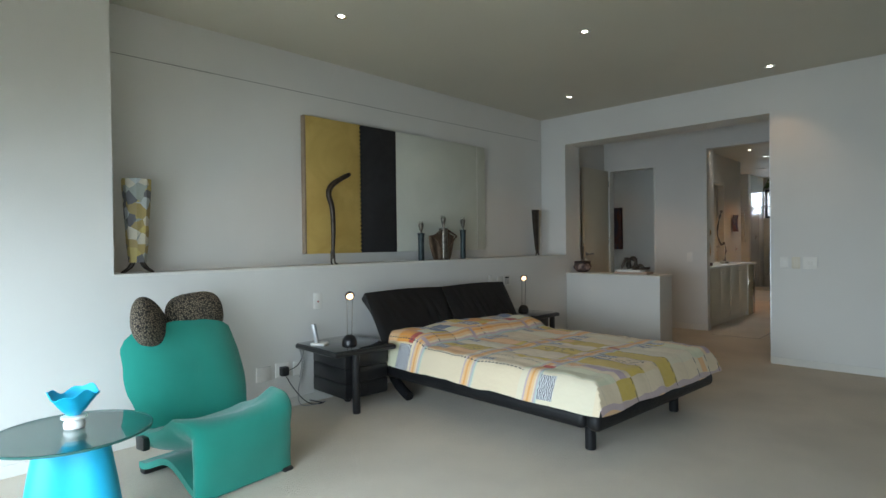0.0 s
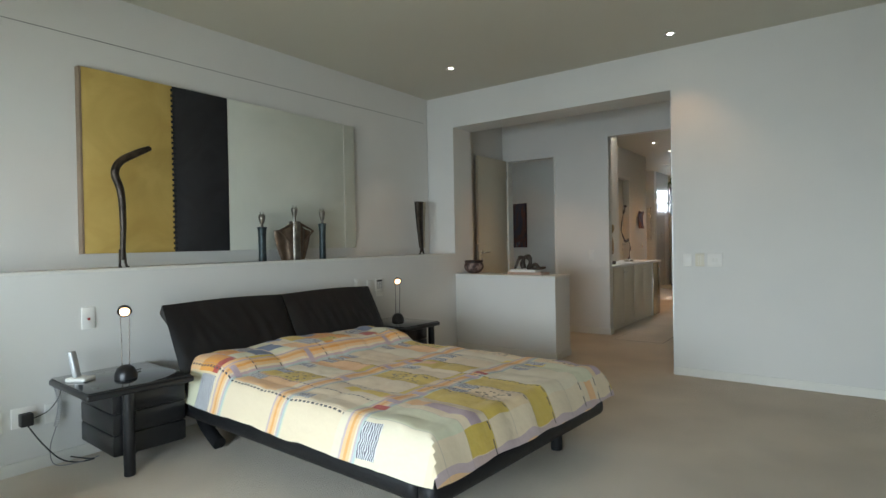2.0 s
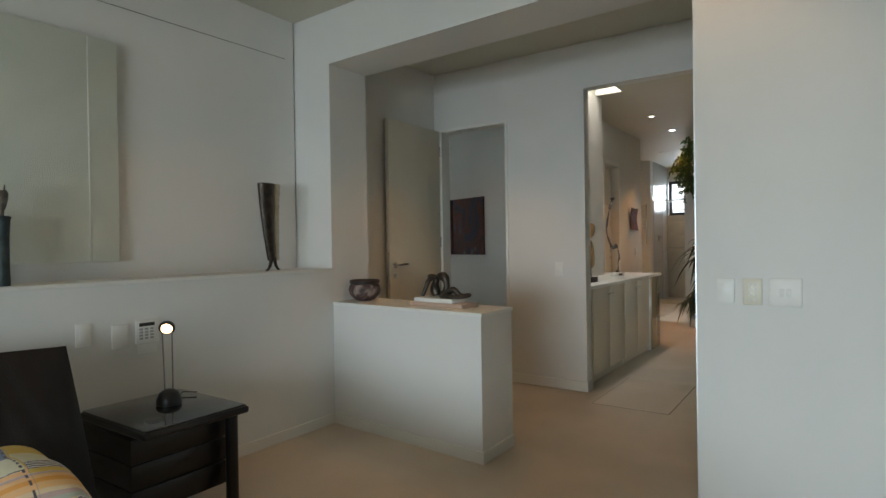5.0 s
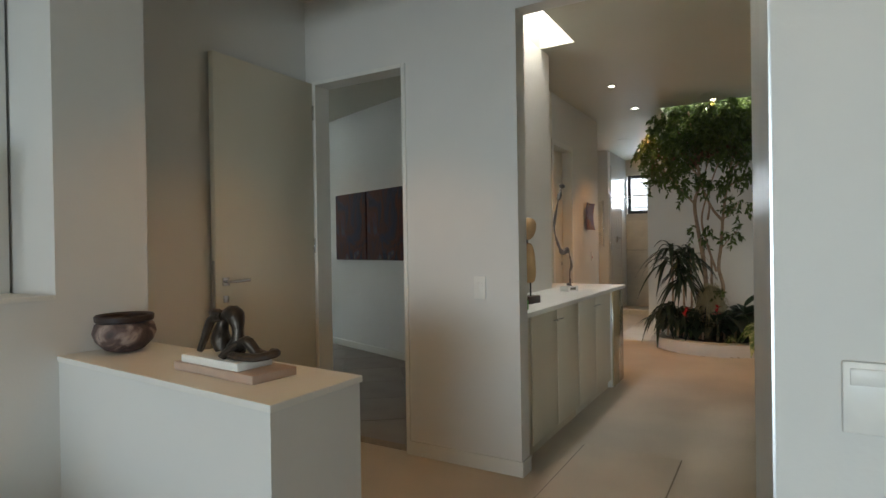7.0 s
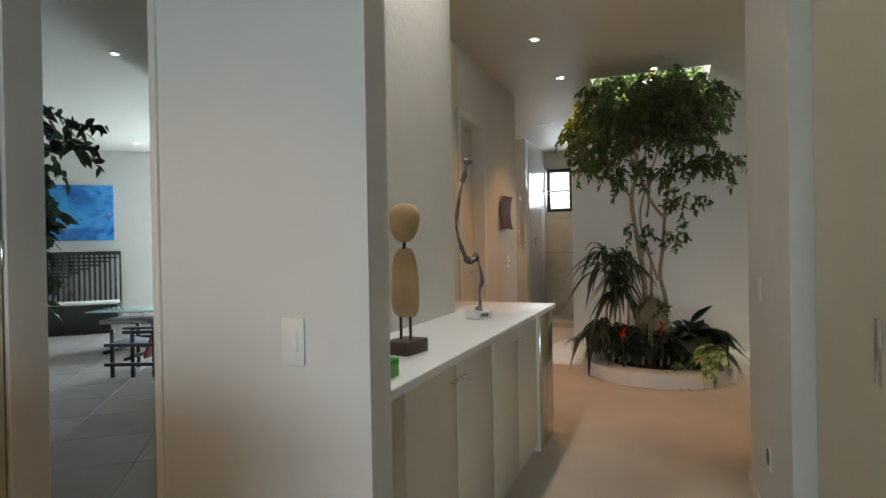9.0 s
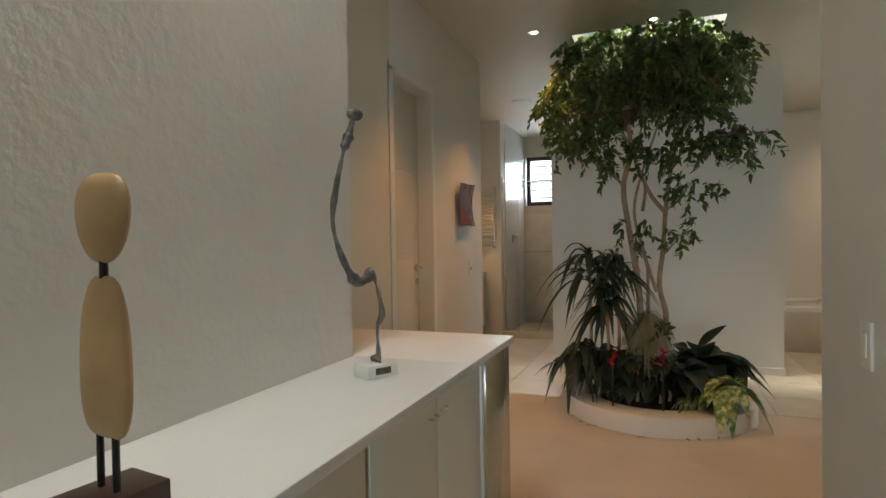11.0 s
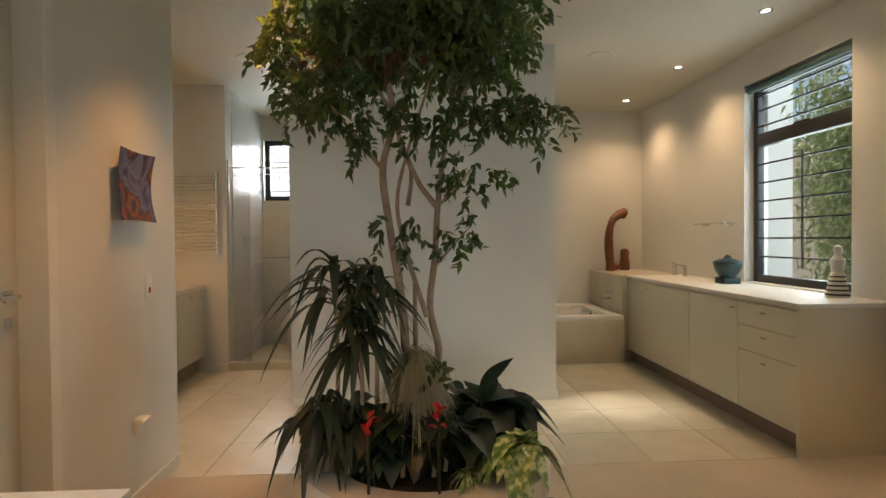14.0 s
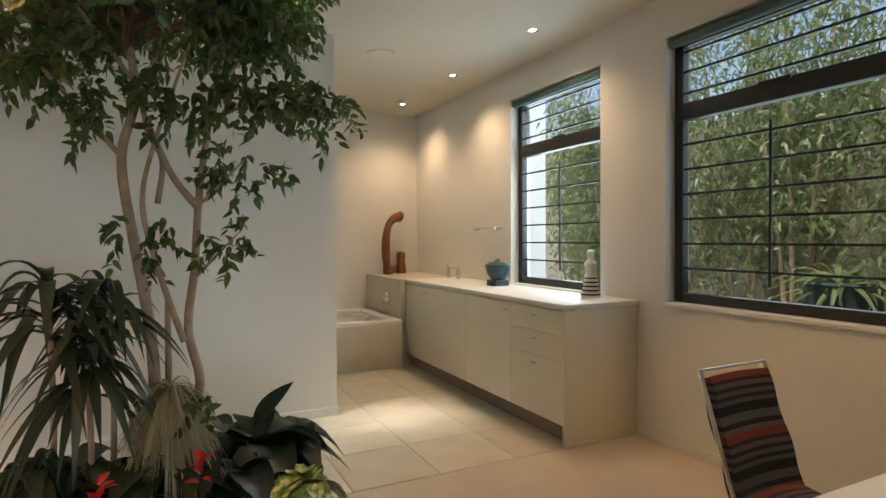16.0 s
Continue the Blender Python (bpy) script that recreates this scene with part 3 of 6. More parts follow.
def bent_figure():
    t = thing("bent_stick_figure", "slender dark bronze figure bent over at the top", "sculpture", (-3.73, 3.05, 1.11))
    pts = smoothpath([(0, 0, 0.05), (0, 0.01, 0.3), (0, 0.0, 0.5), (0, -0.035, 0.62), (0, 0.0, 0.7), (0, 0.1, 0.765), (0, 0.17, 0.8), (0, 0.2, 0.815)], 5)
    n = len(pts)
    part("body", tube(pts, [0.016 + 0.010 * math.sin(math.pi * k / n) for k in range(n)], 10), BRONZE, t)
    for s in (-1, 1):
        part("leg", tube([(0, 0.012 * s, 0.12), (0.004, 0.018 * s, 0.03), (0.01, 0.022 * s, 0.006), (0.035, 0.024 * s, 0.004)], [0.010, 0.008, 0.008, 0.006], 8), BRONZE, t)


def column_figure(y, h, r):
    t = thing("column_figurine", "slim dark metal column figure with a small crowned head", "sculpture", (-3.73, y, 1.11), group="figures on the niche shelf")
    s = h / 0.42
    part("robe", lathe([(r * 0.95, 0), (r * 0.9, 0.1 * s), (r * 0.92, 0.2 * s), (r * 1.05, 0.27 * s), (r * 1.2, 0.285 * s), (r * 0.9, 0.29 * s), (r * 0.5, 0.28 * s)], 18), PATINA, t, "dark columnar robe")
    part("head", lathe([(0.012, 0.27 * s), (0.011, 0.31 * s), (0.02, 0.33 * s), (0.027, 0.36 * s), (0.028, 0.385 * s), (0.022, 0.395 * s), (0.002, 0.392 * s)], 14), STEELDARK, t, "small tapered metal head")
    b = bmesh.new()
    for k in range(4):
        a = k * math.pi / 2 + 0.4
        tube([(0.018 * math.cos(a), 0.018 * math.sin(a), 0.39 * s), (0.02 * math.cos(a), 0.02 * math.sin(a), h)], [0.004, 0.001], 5, b)
    part("crown", b, STEELDARK, t)


STEELDARK = mat("tarnished_metal", (0.22, 0.20, 0.17), 0.35, 0.9, noise=0.5, scale=30)
PATINA = mat("blue_green_patina", (0.055, 0.075, 0.078), 0.45, 0.6, noise=0.5, scale=26, bump=0.3, bscale=50)
COPPERY = mat("brown_metal_sheet", (0.20, 0.14, 0.10), 0.38, 0.8, noise=0.4, scale=14, bump=0.2, bscale=30)


def cloak_figure():
    t = thing("cloaked_figurine", "brown metal figure with spread cloak and silver centre column", "sculpture", (-3.73, 4.5, 1.11), group="figures on the niche shelf")
    part("column", lathe([(0.05, 0), (0.046, 0.15), (0.048, 0.28), (0.05, 0.335), (0.03, 0.34)], 18), STEELDARK, t, "polished silver centre column")
    part("head", lathe([(0.013, 0.335), (0.012, 0.37), (0.022, 0.4), (0.03, 0.44), (0.024, 0.452), (0.002, 0.45)], 14), STEELDARK, t)
    b = bmesh.new()
    for k in range(4):
        a = k * math.pi / 2 + 0.4
        tube([(0.018 * math.cos(a), 0.018 * math.sin(a), 0.445), (0.02 * math.cos(a), 0.02 * math.sin(a), 0.475)], [0.004, 0.001], 5, b)
    part("crown", b, STEELDARK, t)
    for s in (-1, 1):
        def wing(u, v, s=s):
            w = 0.12 + 0.075 * math.sin(min(1, v / 0.75) * math.pi / 2) if v < 0.75 else 0.195 - 0.13 * (v - 0.75) / 0.25 * u
            return Vector((0.012 - 0.05 * u * u + 0.012 * math.sin(9 * u), s * (0.03 + (w - 0.03) * u), 0.335 * v * (1 - 0.25 * u * (v > 0.75) * (v - 0.75) / 0.25)))
        part("cloak_wing", sheet(wing, 8, 12, 0.006), COPPERY, t, "folded brown metal cloak")
        part("arm", tube([(0.03, s * 0.05, 0.31), (0.025, s * 0.185, 0.255), (0.035, s * 0.06, 0.14)], [0.012, 0.012, 0.008], 8), COPPERY, t)


def horn_vase():
    t = thing("horn_vase", "curved black and pale ridged vase on splayed legs", "vase", (-3.79, 6.40, 1.11), 15)
    for nm, m_, off, lab in (("shell", BRONZE, -0.018, "black scored half"), ("ridged_strip", mat("pale_ridges", (0.45, 0.40, 0.30), 0.6, noise=0.3, scale=20), 0.035, "pale ridged strip")):
        b = bmesh.new()
        prev = None
        for k in range(25):
            z = 0.07 + 0.53 * k / 24
            w = (0.026 + 0.044 * (k / 24) ** 0.8) * (1.0 if nm == "shell" else 0.5)
            cy = off - 0.02 * math.sin(k / 24 * 2.2) - 0.03 * (k / 24) * (1 if nm == "shell" else 0)
            bulge = 1 + (0.12 * (k % 2) if nm != "shell" else 0)
            ring = [b.verts.new((0.04 * bulge * math.cos(a) * (0.6 + 0.6 * k / 24), cy + w * bulge * math.sin(a), z)) for a in [2 * math.pi * q / 12 for q in range(12)]]
            if prev:
                for q in range(12):
                    b.faces.new((prev[q], prev[(q + 1) % 12], ring[(q + 1) % 12], ring[q]))
            else:
                b.faces.new(ring[::-1])
            prev = ring
        b.faces.new(prev)
        part(nm, b, m_, t, lab)
    for s in (-1, 1):
        part("leg", tube([(0, 0.012 * s, 0.09), (0, 0.035 * s, 0.03), (0, 0.06 * s, 0.006), (0, 0.075 * s, 0.005)], [0.014, 0.011, 0.008, 0.006], 8), BRONZE, t)


vase(), bent_figure(), column_figure(4.16, 0.41, 0.034), cloak_figure(), column_figure(4.82, 0.47, 0.032), horn_vase()


# bed
def bed():
    t = thing("platform_bed", "low black leather platform bed with a tilted cushioned headboard", "bed")
    x0, x1, y0, y1 = -3.32, -1.10, 3.06, 4.64
    part("side_rail", box(x0, x1 - 0.1, y0, y0 + 0.1, 0.195, 0.30, 0.04, seg=4), LEATHER, t)
    part("side_rail", box(x0, x1 - 0.1, y1 - 0.1, y1, 0.195, 0.30, 0.04, seg=4), LEATHER, t)
    part("foot_rail", box(x1 - 0.1, x1, y0, y1, 0.195, 0.30, 0.04, seg=4), LEATHER, t)
    part("platform", box(x0, x1 - 0.09, y0 + 0.09, y1 - 0.09, 0.2, 0.285), LEATHER, t)
    for x, y in ((-1.31, 3.30), (-1.31, 4.42)):
        part("leg", lathe([(0.028, 0), (0.034, 0.005), (0.034, 0.2)], 18, at=(x, y, 0)), LEATHER, t, "round black leg")
    for y in (3.2, 4.5):
        part("leg", tube(smoothpath([(-2.95, y, 0.03), (-3.0, y, 0.05), (-3.12, y, 0.12), (-3.2, y, 0.22)], 4), 0.04, 12), LEATHER, t, "angled black leg")
    for k, (ya, yb) in enumerate(((3.05, 3.93), (3.94, 4.82))):
        def panel(u, v, ya=ya, yb=yb):
            w = ya + (yb - ya) * u
            edge = 1 - (2 * u - 1) ** 8
            wr = 0.016 * noise.noise(Vector((u * 16 + 3 * v, v * 3.0, ya))) + 0.010 * math.sin(9 * u + 3) * (1 - v) + 0.012 * abs(noise.noise(Vector((u * 7 - 2 * v, v * 1.2, 7 + ya))))
            lean = 0.33 * v ** 1.1
            return Vector((-3.02 - lean + (0.05 + wr) * edge * (math.sin(math.pi * (0.12 + 0.8 * v))), w, 0.27 + 0.60 * v + 0.012 * math.sin(math.pi * u)))
        part("headboard_cushion", sheet(panel, 60, 24, -0.11), LEATHER, t, "creased black leather cushion")
    part("headboard_post", box(-3.45, -3.38, 3.6, 4.5, 0.2, 0.78, 0.01), LEATHER, t)
    t.matrix_basis = BED_TURN
    return t


BED_TURN = Matrix.Translation((-3.29, 4.09, 0)) @ Matrix.Rotation(radians(-4.5), 4, "Z") @ Matrix.Translation((3.35, -4.03, 0))
bed()


def duvet():
    t = thing("patchwork_duvet", "pastel patchwork duvet tucked over pillows on the bed", "bedding")
    rng = random.Random(4)
    X0, X1, Y0, Y1 = -3.14, -1.09, 3.055, 4.73

    def f(u, v):
        x = X0 + (X1 - X0) * u
        y = Y0 + (Y1 - Y0) * v
        du, dv = 1 - u, min(v, 1 - v)
        top = 0.475
        ed = min(du * (X1 - X0), dv * (Y1 - Y0))
        drop = max(0.0, 1 - ed / 0.10)
        z = top - 0.145 * drop ** 2.2
        head = max(0.0, 1 - abs((x + 2.96) / 0.29) ** 5) * (1 - max(0.0, 1 - dv * (Y1 - Y0) / 0.22) ** 2)
        z += 0.105 * head * (0.9 + 0.1 * math.cos(4 * math.pi * v))
        qx, qy = math.sin((x + 3.2) * math.pi / 0.215), math.sin((y - 3.0) * math.pi / 0.24)
        z += 0.010 * (abs(qx) ** 0.5 * abs(qy) ** 0.5) * (1 - drop)
        z += 0.010 * noise.noise(Vector((x * 4, y * 4, 0.3))) + 0.004 * noise.noise(Vector((x * 13, y * 13, 2.3)))
        # soft hanging folds at the hem
        out = 0.008 * drop * noise.noise(Vector((x * 7, y * 7, 5)))
        y += out * (1 if v > 0.5 else -1)
        x += 0.008 * drop * noise.noise(Vector((x * 7, y * 7, 8))) * (u > 0.5)
        return Vector((x, y, z - 0.008 * drop * noise.noise(Vector((x * 5, y * 5, 1)))))

    part("cover", sheet(f, 120, 110, 0.0), QUILT, t)
    def skirt(name, pf, n, out):
        part(name, sheet(lambda u, v: pf(u) + Vector((out[0] * 0.012 * v, out[1] * 0.012 * v, -0.035 * v)), n, 2, 0.0), QUILT, t)
    skirt("hem", lambda u: f(u, 0.0), 120, (0, -1))
    skirt("hem", lambda u: f(u, 1.0), 120, (0, 1))
    skirt("hem", lambda u: f(1.0, u), 110, (1, 0))
    t.matrix_basis = BED_TURN
    part("mattress", box(X0 + 0.02, X1 - 0.05, Y0 + 0.06, Y1 - 0.06, 0.285, 0.40, 0.03), mat("white_ticking", (0.75, 0.73, 0.68), 0.8, noise=0.05), t, "white mattress")


duvet()


def nightstand(y0, y1, leg_y, near):
    t = thing("nightstand", "black lacquer nightstand with a dark glass top", "nightstand", group="nightstands")
    b = box(-3.545, -2.9, y0, y1, 0.455, 0.49, 0.012, seg=3)
    part("tabletop", b, BLACK, t)
    part("glass_top", box(-3.535, -2.915, y0 + 0.012, y1 - 0.012, 0.49, 0.498, 0.002), DARKGLASS, t, "dark reflective glass sheet")
    ya, yb = (y0 + 0.16, y1) if near else (y0, y1 - 0.05)
    for k in range(3):
        part("drawer", box(-3.5, -3.02, ya, yb, 0.10 + 0.116 * k, 0.212 + 0.116 * k, 0.008), BLACK, t)
    part("body", box(-3.52, -3.03, ya + 0.01, yb - 0.01, 0.095, 0.455, 0.004), BLACK, t)
    for yy in (leg_y,):
        part("leg", lathe([(0.026, 0), (0.03, 0.004), (0.03, 0.455)], 18, at=(-2.965, yy, 0)), BLACK, t)
    part("back_leg", lathe([(0.026, 0), (0.03, 0.004), (0.03, 0.1)], 14, at=(-3.3, (ya + yb) / 2, 0)), BLACK, t)
    return t


nightstand(2.47, 3.03, 2.69, True).matrix_basis = BED_TURN
nightstand(5.06, 5.58, 5.52, False).location.x = -0.06


def desk_lamp(x, y, turn, rod=STEEL):
    t = thing("bedside_lamp", "small black domed lamp with thin rods and a lit round head", "lamp", (x, y, 0.498), turn, group="bedside lamps")
    part("base", lathe([(0.058, 0), (0.06, 0.012), (0.056, 0.035), (0.044, 0.06), (0.025, 0.074), (0.002, 0.078)], 24), BLACK, t, "ribbed black dome")
    for s in (-1, 1):
        part("rod", tube([(0, 0.018 * s, 0.06), (0.02, 0.022 * s, 0.36)], 0.0035, 6), rod, t, "thin metal rod")
    part("shade", lathe([(0.001, 0.026), (0.022, 0.022), (0.036, 0.008), (0.038, -0.006), (0.034, -0.008)], 20), BLACK, t, "small round black shade")
    sh = [o for o in t.children if o.name.startswith("shade")][-1]
    sh.matrix_basis = pose(0.02, 0, 0.385, 0, -62, 0)
    bu = part("bulb", blob(lambda a, c: Vector((0.027 * math.cos(c) * math.cos(a), 0.027 * math.cos(c) * math.sin(a), 0.018 * math.sin(c))), 14, 8), BULB, t, "glowing frosted bulb")
    bu.matrix_basis = pose(0.027, 0, 0.381, 0, -62, 0)


BULB = glow("lamp_bulb_glow", (1.0, 0.66, 0.36), 5)
desk_lamp(-3.17, 2.79, -25)
desk_lamp(-3.30, 5.36, -40, GREYROD)

# telephone
t = thing("cordless_phone", "silver cordless phone standing in its charger", "telephone", (-3.33, 2.62, 0.498), 30)
part("charger", box(-0.06, 0.06, -0.05, 0.05, 0, 0.022, 0.01, seg=3), PLASTIC, t, "flat silver charger")
h = part("handset", box(-0.014, 0.014, -0.022, 0.022, 0, 0.15, 0.009, seg=3), mat("silver_plastic", (0.55, 0.56, 0.57), 0.3, 0.4, noise=0.05), t)
h.matrix_basis = pose(-0.02, 0, 0.018, 0, -12, 0)
part("screen", box(0.0105, 0.0125, -0.013, 0.013, 0.095, 0.125), BLACK, h)


def plate(name, label, cat, at, axis, w, h, extras=()):
    """A small white wall plate; axis says which way it faces."""
    turn = {"x": 0, "-y": -90, "-x": 180, "y": 90}[axis]
    t = thing(name, label, cat, at, turn, group="wall plates")
    part("cover", box(0, 0.009, -w / 2, w / 2, -h / 2, h / 2, 0.003), PLASTIC, t)
    for (ya, yb, za, zb, m_, nm) in extras:
        part(nm, box(0.009, 0.0125, ya, yb, za, zb, 0.001), m_, t)
    return t


DOT = mat("black_plastic", (0.02, 0.02, 0.02), 0.4)
REDDOT = mat("red_indicator", (0.35, 0.02, 0.02), 0.4)
rocker = [(-0.018, 0.018, -0.03, 0.03, PLASTIC, "rocker")]
plate("light_switch", "white bedside switch plate with a red indicator", "light switch", (XW, 2.76, 0.82), "x", 0.075, 0.13, [(-0.007, 0.007, -0.012, 0.002, REDDOT, "indicator")])
plate("wall_socket", "white wall socket near the skirting", "socket", (XW, 2.26, 0.30), "x", 0.12, 0.11)
plate("wall_socket", "white wall socket with a black plug in it", "socket", (XW, 2.42, 0.31), "x", 0.12, 0.11)
plate("wall_socket", "white wall socket with wires behind the nightstand", "socket", (XW, 2.57, 0.30), "x", 0.10, 0.11)
plate("light_switch", "white switch plate behind the headboard", "light switch", (XW, 5.08, 0.86), "x", 0.07, 0.11, rocker)
plate("light_switch", "white blank plate beside the keypad", "light switch", (XW, 5.25, 0.83), "x", 0.08, 0.12)
plate("light_switch", "white switch with a bright rocker on the wall", "light switch", (-0.971, front(-0.971), 1.045), "-y", 0.07, 0.11, [(-0.025, 0.025, 0.02, 0.045, PLASTIC, "rocker")])
keypad = plate("dimmer_keypad", "cream keypad plate with two columns of keys", "keypad", (-0.866, front(-0.866), 1.045), "-y", 0.075, 0.115, [(-0.016 + 0.02 * (k % 2), -0.007 + 0.02 * (k % 2), -0.040 + 0.022 * (k // 2), -0.031 + 0.022 * (k // 2), PLASTIC, "key") for k in range(8)])
keypad.children[0].data.materials[0] = CREAM
plate("light_switch", "square white plate with two small rockers", "light switch", (-0.742, front(-0.742), 1.045), "-y", 0.12, 0.12, [(-0.022 + 0.026 * k, -0.004 + 0.026 * k, -0.016, 0.016, TRIM, "rocker") for k in range(2)])
t = plate("alarm_keypad", "white alarm keypad with small display and buttons", "keypad", (XW, 5.39, 0.84), "x", 0.125, 0.12,
          [(-0.045, 0.035, 0.028, 0.046, DOT, "display")] + [(-0.045 + 0.028 * (k % 3), -0.027 + 0.028 * (k % 3), -0.04 + 0.016 * (k // 3), -0.03 + 0.016 * (k // 3), mat("grey_key", (0.4, 0.4, 0.4), 0.5) if k == 0 else bpy.data.materials["grey_key"], "key") for k in range(12)])
part("flap", box(0.0, 0.006, -0.05, 0.05, -0.115, -0.062, 0.002), PLASTIC, t, "white drop-down flap")
t = thing("power_adapter", "black plug adapter with trailing cables", "plug", (XW + 0.009, 2.42, 0.30))
part("plug", box(0.0, 0.05, -0.03, 0.03, -0.035, 0.035, 0.006), DOT, t)
part("cable", tube(smoothpath([(0.045, 0.0, -0.03), (0.06, 0.06, -0.14), (0.1, 0.13, -0.24), (0.09, 0.22, -0.292), (0.12, 0.30, -0.292), (0.10, 0.27, -0.285), (0.06, 0.20, -0.26)], 6), 0.004, 6), DOT, t)
part("cable", tube(smoothpath([(0.04, 0.02, 0.0), (0.05, 0.10, 0.03), (0.04, 0.16, 0.1), (0.03, 0.17, 0.16)], 5), 0.003, 6), DOT, t)
t = thing("telephone_cord", "coiled grey cord hanging behind the nightstand", "cable", (XW + 0.05, 2.56, 0.0))
part("coil", tube([(0.012 * math.cos(k * 1.1), 0.012 * math.sin(k * 1.1) + 0.02 * math.sin(k * 0.03), 0.46 - 0.0021 * k) for k in range(110)], 0.0025, 5), mat("grey_cord", (0.3, 0.3, 0.3), 0.5), t)
part("loop", tube(smoothpath([(0, 0, 0.23), (0.02, -0.04, 0.12), (0.03, -0.02, 0.02), (0.06, 0.1, 0.006), (0.05, 0.2, 0.006)], 5), 0.003, 5), bpy.data.materials["grey_cord"], t)
for k, (lx, ly) in enumerate(((-3.17, 2.79), (-3.30, 5.36))):
    t = thing("lamp_cord", "thin black lamp cord lying on the nightstand", "cable", (lx, ly, 0.501))
    part("cord", tube(smoothpath([(-0.05, 0.02, 0.003), (-0.12, 0.08 + 0.05 * k, 0.003), (-0.15, 0.16, 0.003), (-0.08, 0.2, 0.003)][:4 if k else 3], 5), 0.003, 5), DOT, t)


# teal armchair
def armchair():
    t = thing("teal_armchair", "teal felt lounge chair with two leopard-print head cushions", "armchair", (-2.87, 1.475, 0.0), 7)
    # seat folds over the front down to the floor; x forward, y across
    hw = 0.295
    prof = [(-0.16, 0, 0.30), (-0.02, 0, 0.295), (0.14, 0, 0.31), (0.28, 0, 0.355), (0.38, 0, 0.385), (0.455, 0, 0.35), (0.475, 0, 0.22), (0.46, 0, 0.08), (0.455, 0, 0.01)]
    smooth_seat = smoothpath([Vector(p) for p in prof], 8)
    n, b = len(smooth_seat), bmesh.new()
    prev = None
    for i, p in enumerate(smooth_seat):
        u = i / (n - 1)
        d = (smooth_seat[min(n - 1, i + 1)] - smooth_seat[max(0, i - 1)]).normalized()
        up = Vector((-d.z, 0, d.x))
        thick = 0.075 - 0.045 * max(0.0, (u - 0.55) / 0.45)
        wide = hw * (1 + 0.10 * math.sin(math.pi * min(1, u / 0.6)))
        ring = []
        for q in range(28):
            a = 2 * math.pi * q / 28
            w = math.copysign(abs(math.cos(a)) ** 0.6, math.cos(a))
            lift = (0.15 if w > 0 else 0.10) * abs(w) ** 2.5 * max(0.0, 1 - abs(u - 0.36) / 0.36)
            h_ = thick * (math.copysign(abs(math.sin(a)) ** 0.75, math.sin(a)) - 1) + lift
            ring.append(b.verts.new(p + up * h_ + Vector((0, w * wide, 0.005 * noise.noise(Vector((u * 5, w * 3, 0)))))))
        if prev:
            for q in range(28):
                b.faces.new((prev[q], prev[(q + 1) % 28], ring[(q + 1) % 28], ring[q]))
        else:
            b.faces.new(ring[::-1])
        prev = ring
    b.faces.new(prev)
    part("seat", b, TEAL, t, "teal felt seat falling to the floor in front")
    def under(u, v):
        return Vector((0.44 - 0.62 * u, (2 * v - 1) * 0.27, 0.03 + 0.10 * math.sin(math.pi * u) ** 2 + 0.05 * u))
    part("base_flap", sheet(under, 16, 10, 0.035), TEAL, t, "teal fabric base flap")
    for s in (-1, 1):
        part("hinge_box", box(-0.05, 0.03, s * 0.33 - 0.02, s * 0.33 + 0.02, 0.20, 0.27, 0.008), DOT, t, "black hinge cover")
        part("foot", box(0.40, 0.47, s * 0.25 - 0.03, s * 0.25 + 0.03, 0.0, 0.02, 0.004), DOT, t)
    part("rear_foot", box(-0.22, -0.16, -0.25, 0.25, 0.0, 0.06, 0.01), DOT, t)
    def back(u, v):
        z = 0.265 + 0.505 * u - 0.05 * u * abs(2 * v - 1) ** 6
        x = -0.12 - 0.20 * u
        w = (2 * v - 1) * (0.285 + 0.012 * math.sin(math.pi * u))
        bulge = 0.045 * (1 - abs(2 * v - 1) ** 4) * math.sin(math.pi * (0.15 + 0.8 * u))
        return Vector((x + bulge + 0.006 * noise.noise(Vector((u * 6, v * 6, 4))), w, z))
    part("backrest", sheet(back, 18, 20, -0.12), TEAL, t, "teal felt backrest")
    for s, tilt in ((-1, 38), (1, -4)):
        hc = part("head_cushion", blob(lambda a, c: Vector((0.075 * math.copysign(abs(math.cos(c)) ** 0.8, math.cos(c)) * math.cos(a), 0.19 * math.copysign(abs(math.cos(c)) ** 0.6, 1) * math.copysign(abs(math.sin(a)) ** 0.8, math.sin(a)), 0.138 * math.copysign(abs(math.sin(c)) ** 0.8, math.sin(c)))), 28, 16), LEOPARD, t, "leopard-print head cushion")
        hc.matrix_basis = pose(-0.30 + (0.07 if s < 0 else 0.0), s * 0.17 - (0.02 if s > 0 else 0.0), 0.855 - (0.03 if s < 0 else 0), -tilt if s < 0 else 4, -10, 45 if s < 0 else 0)


armchair()


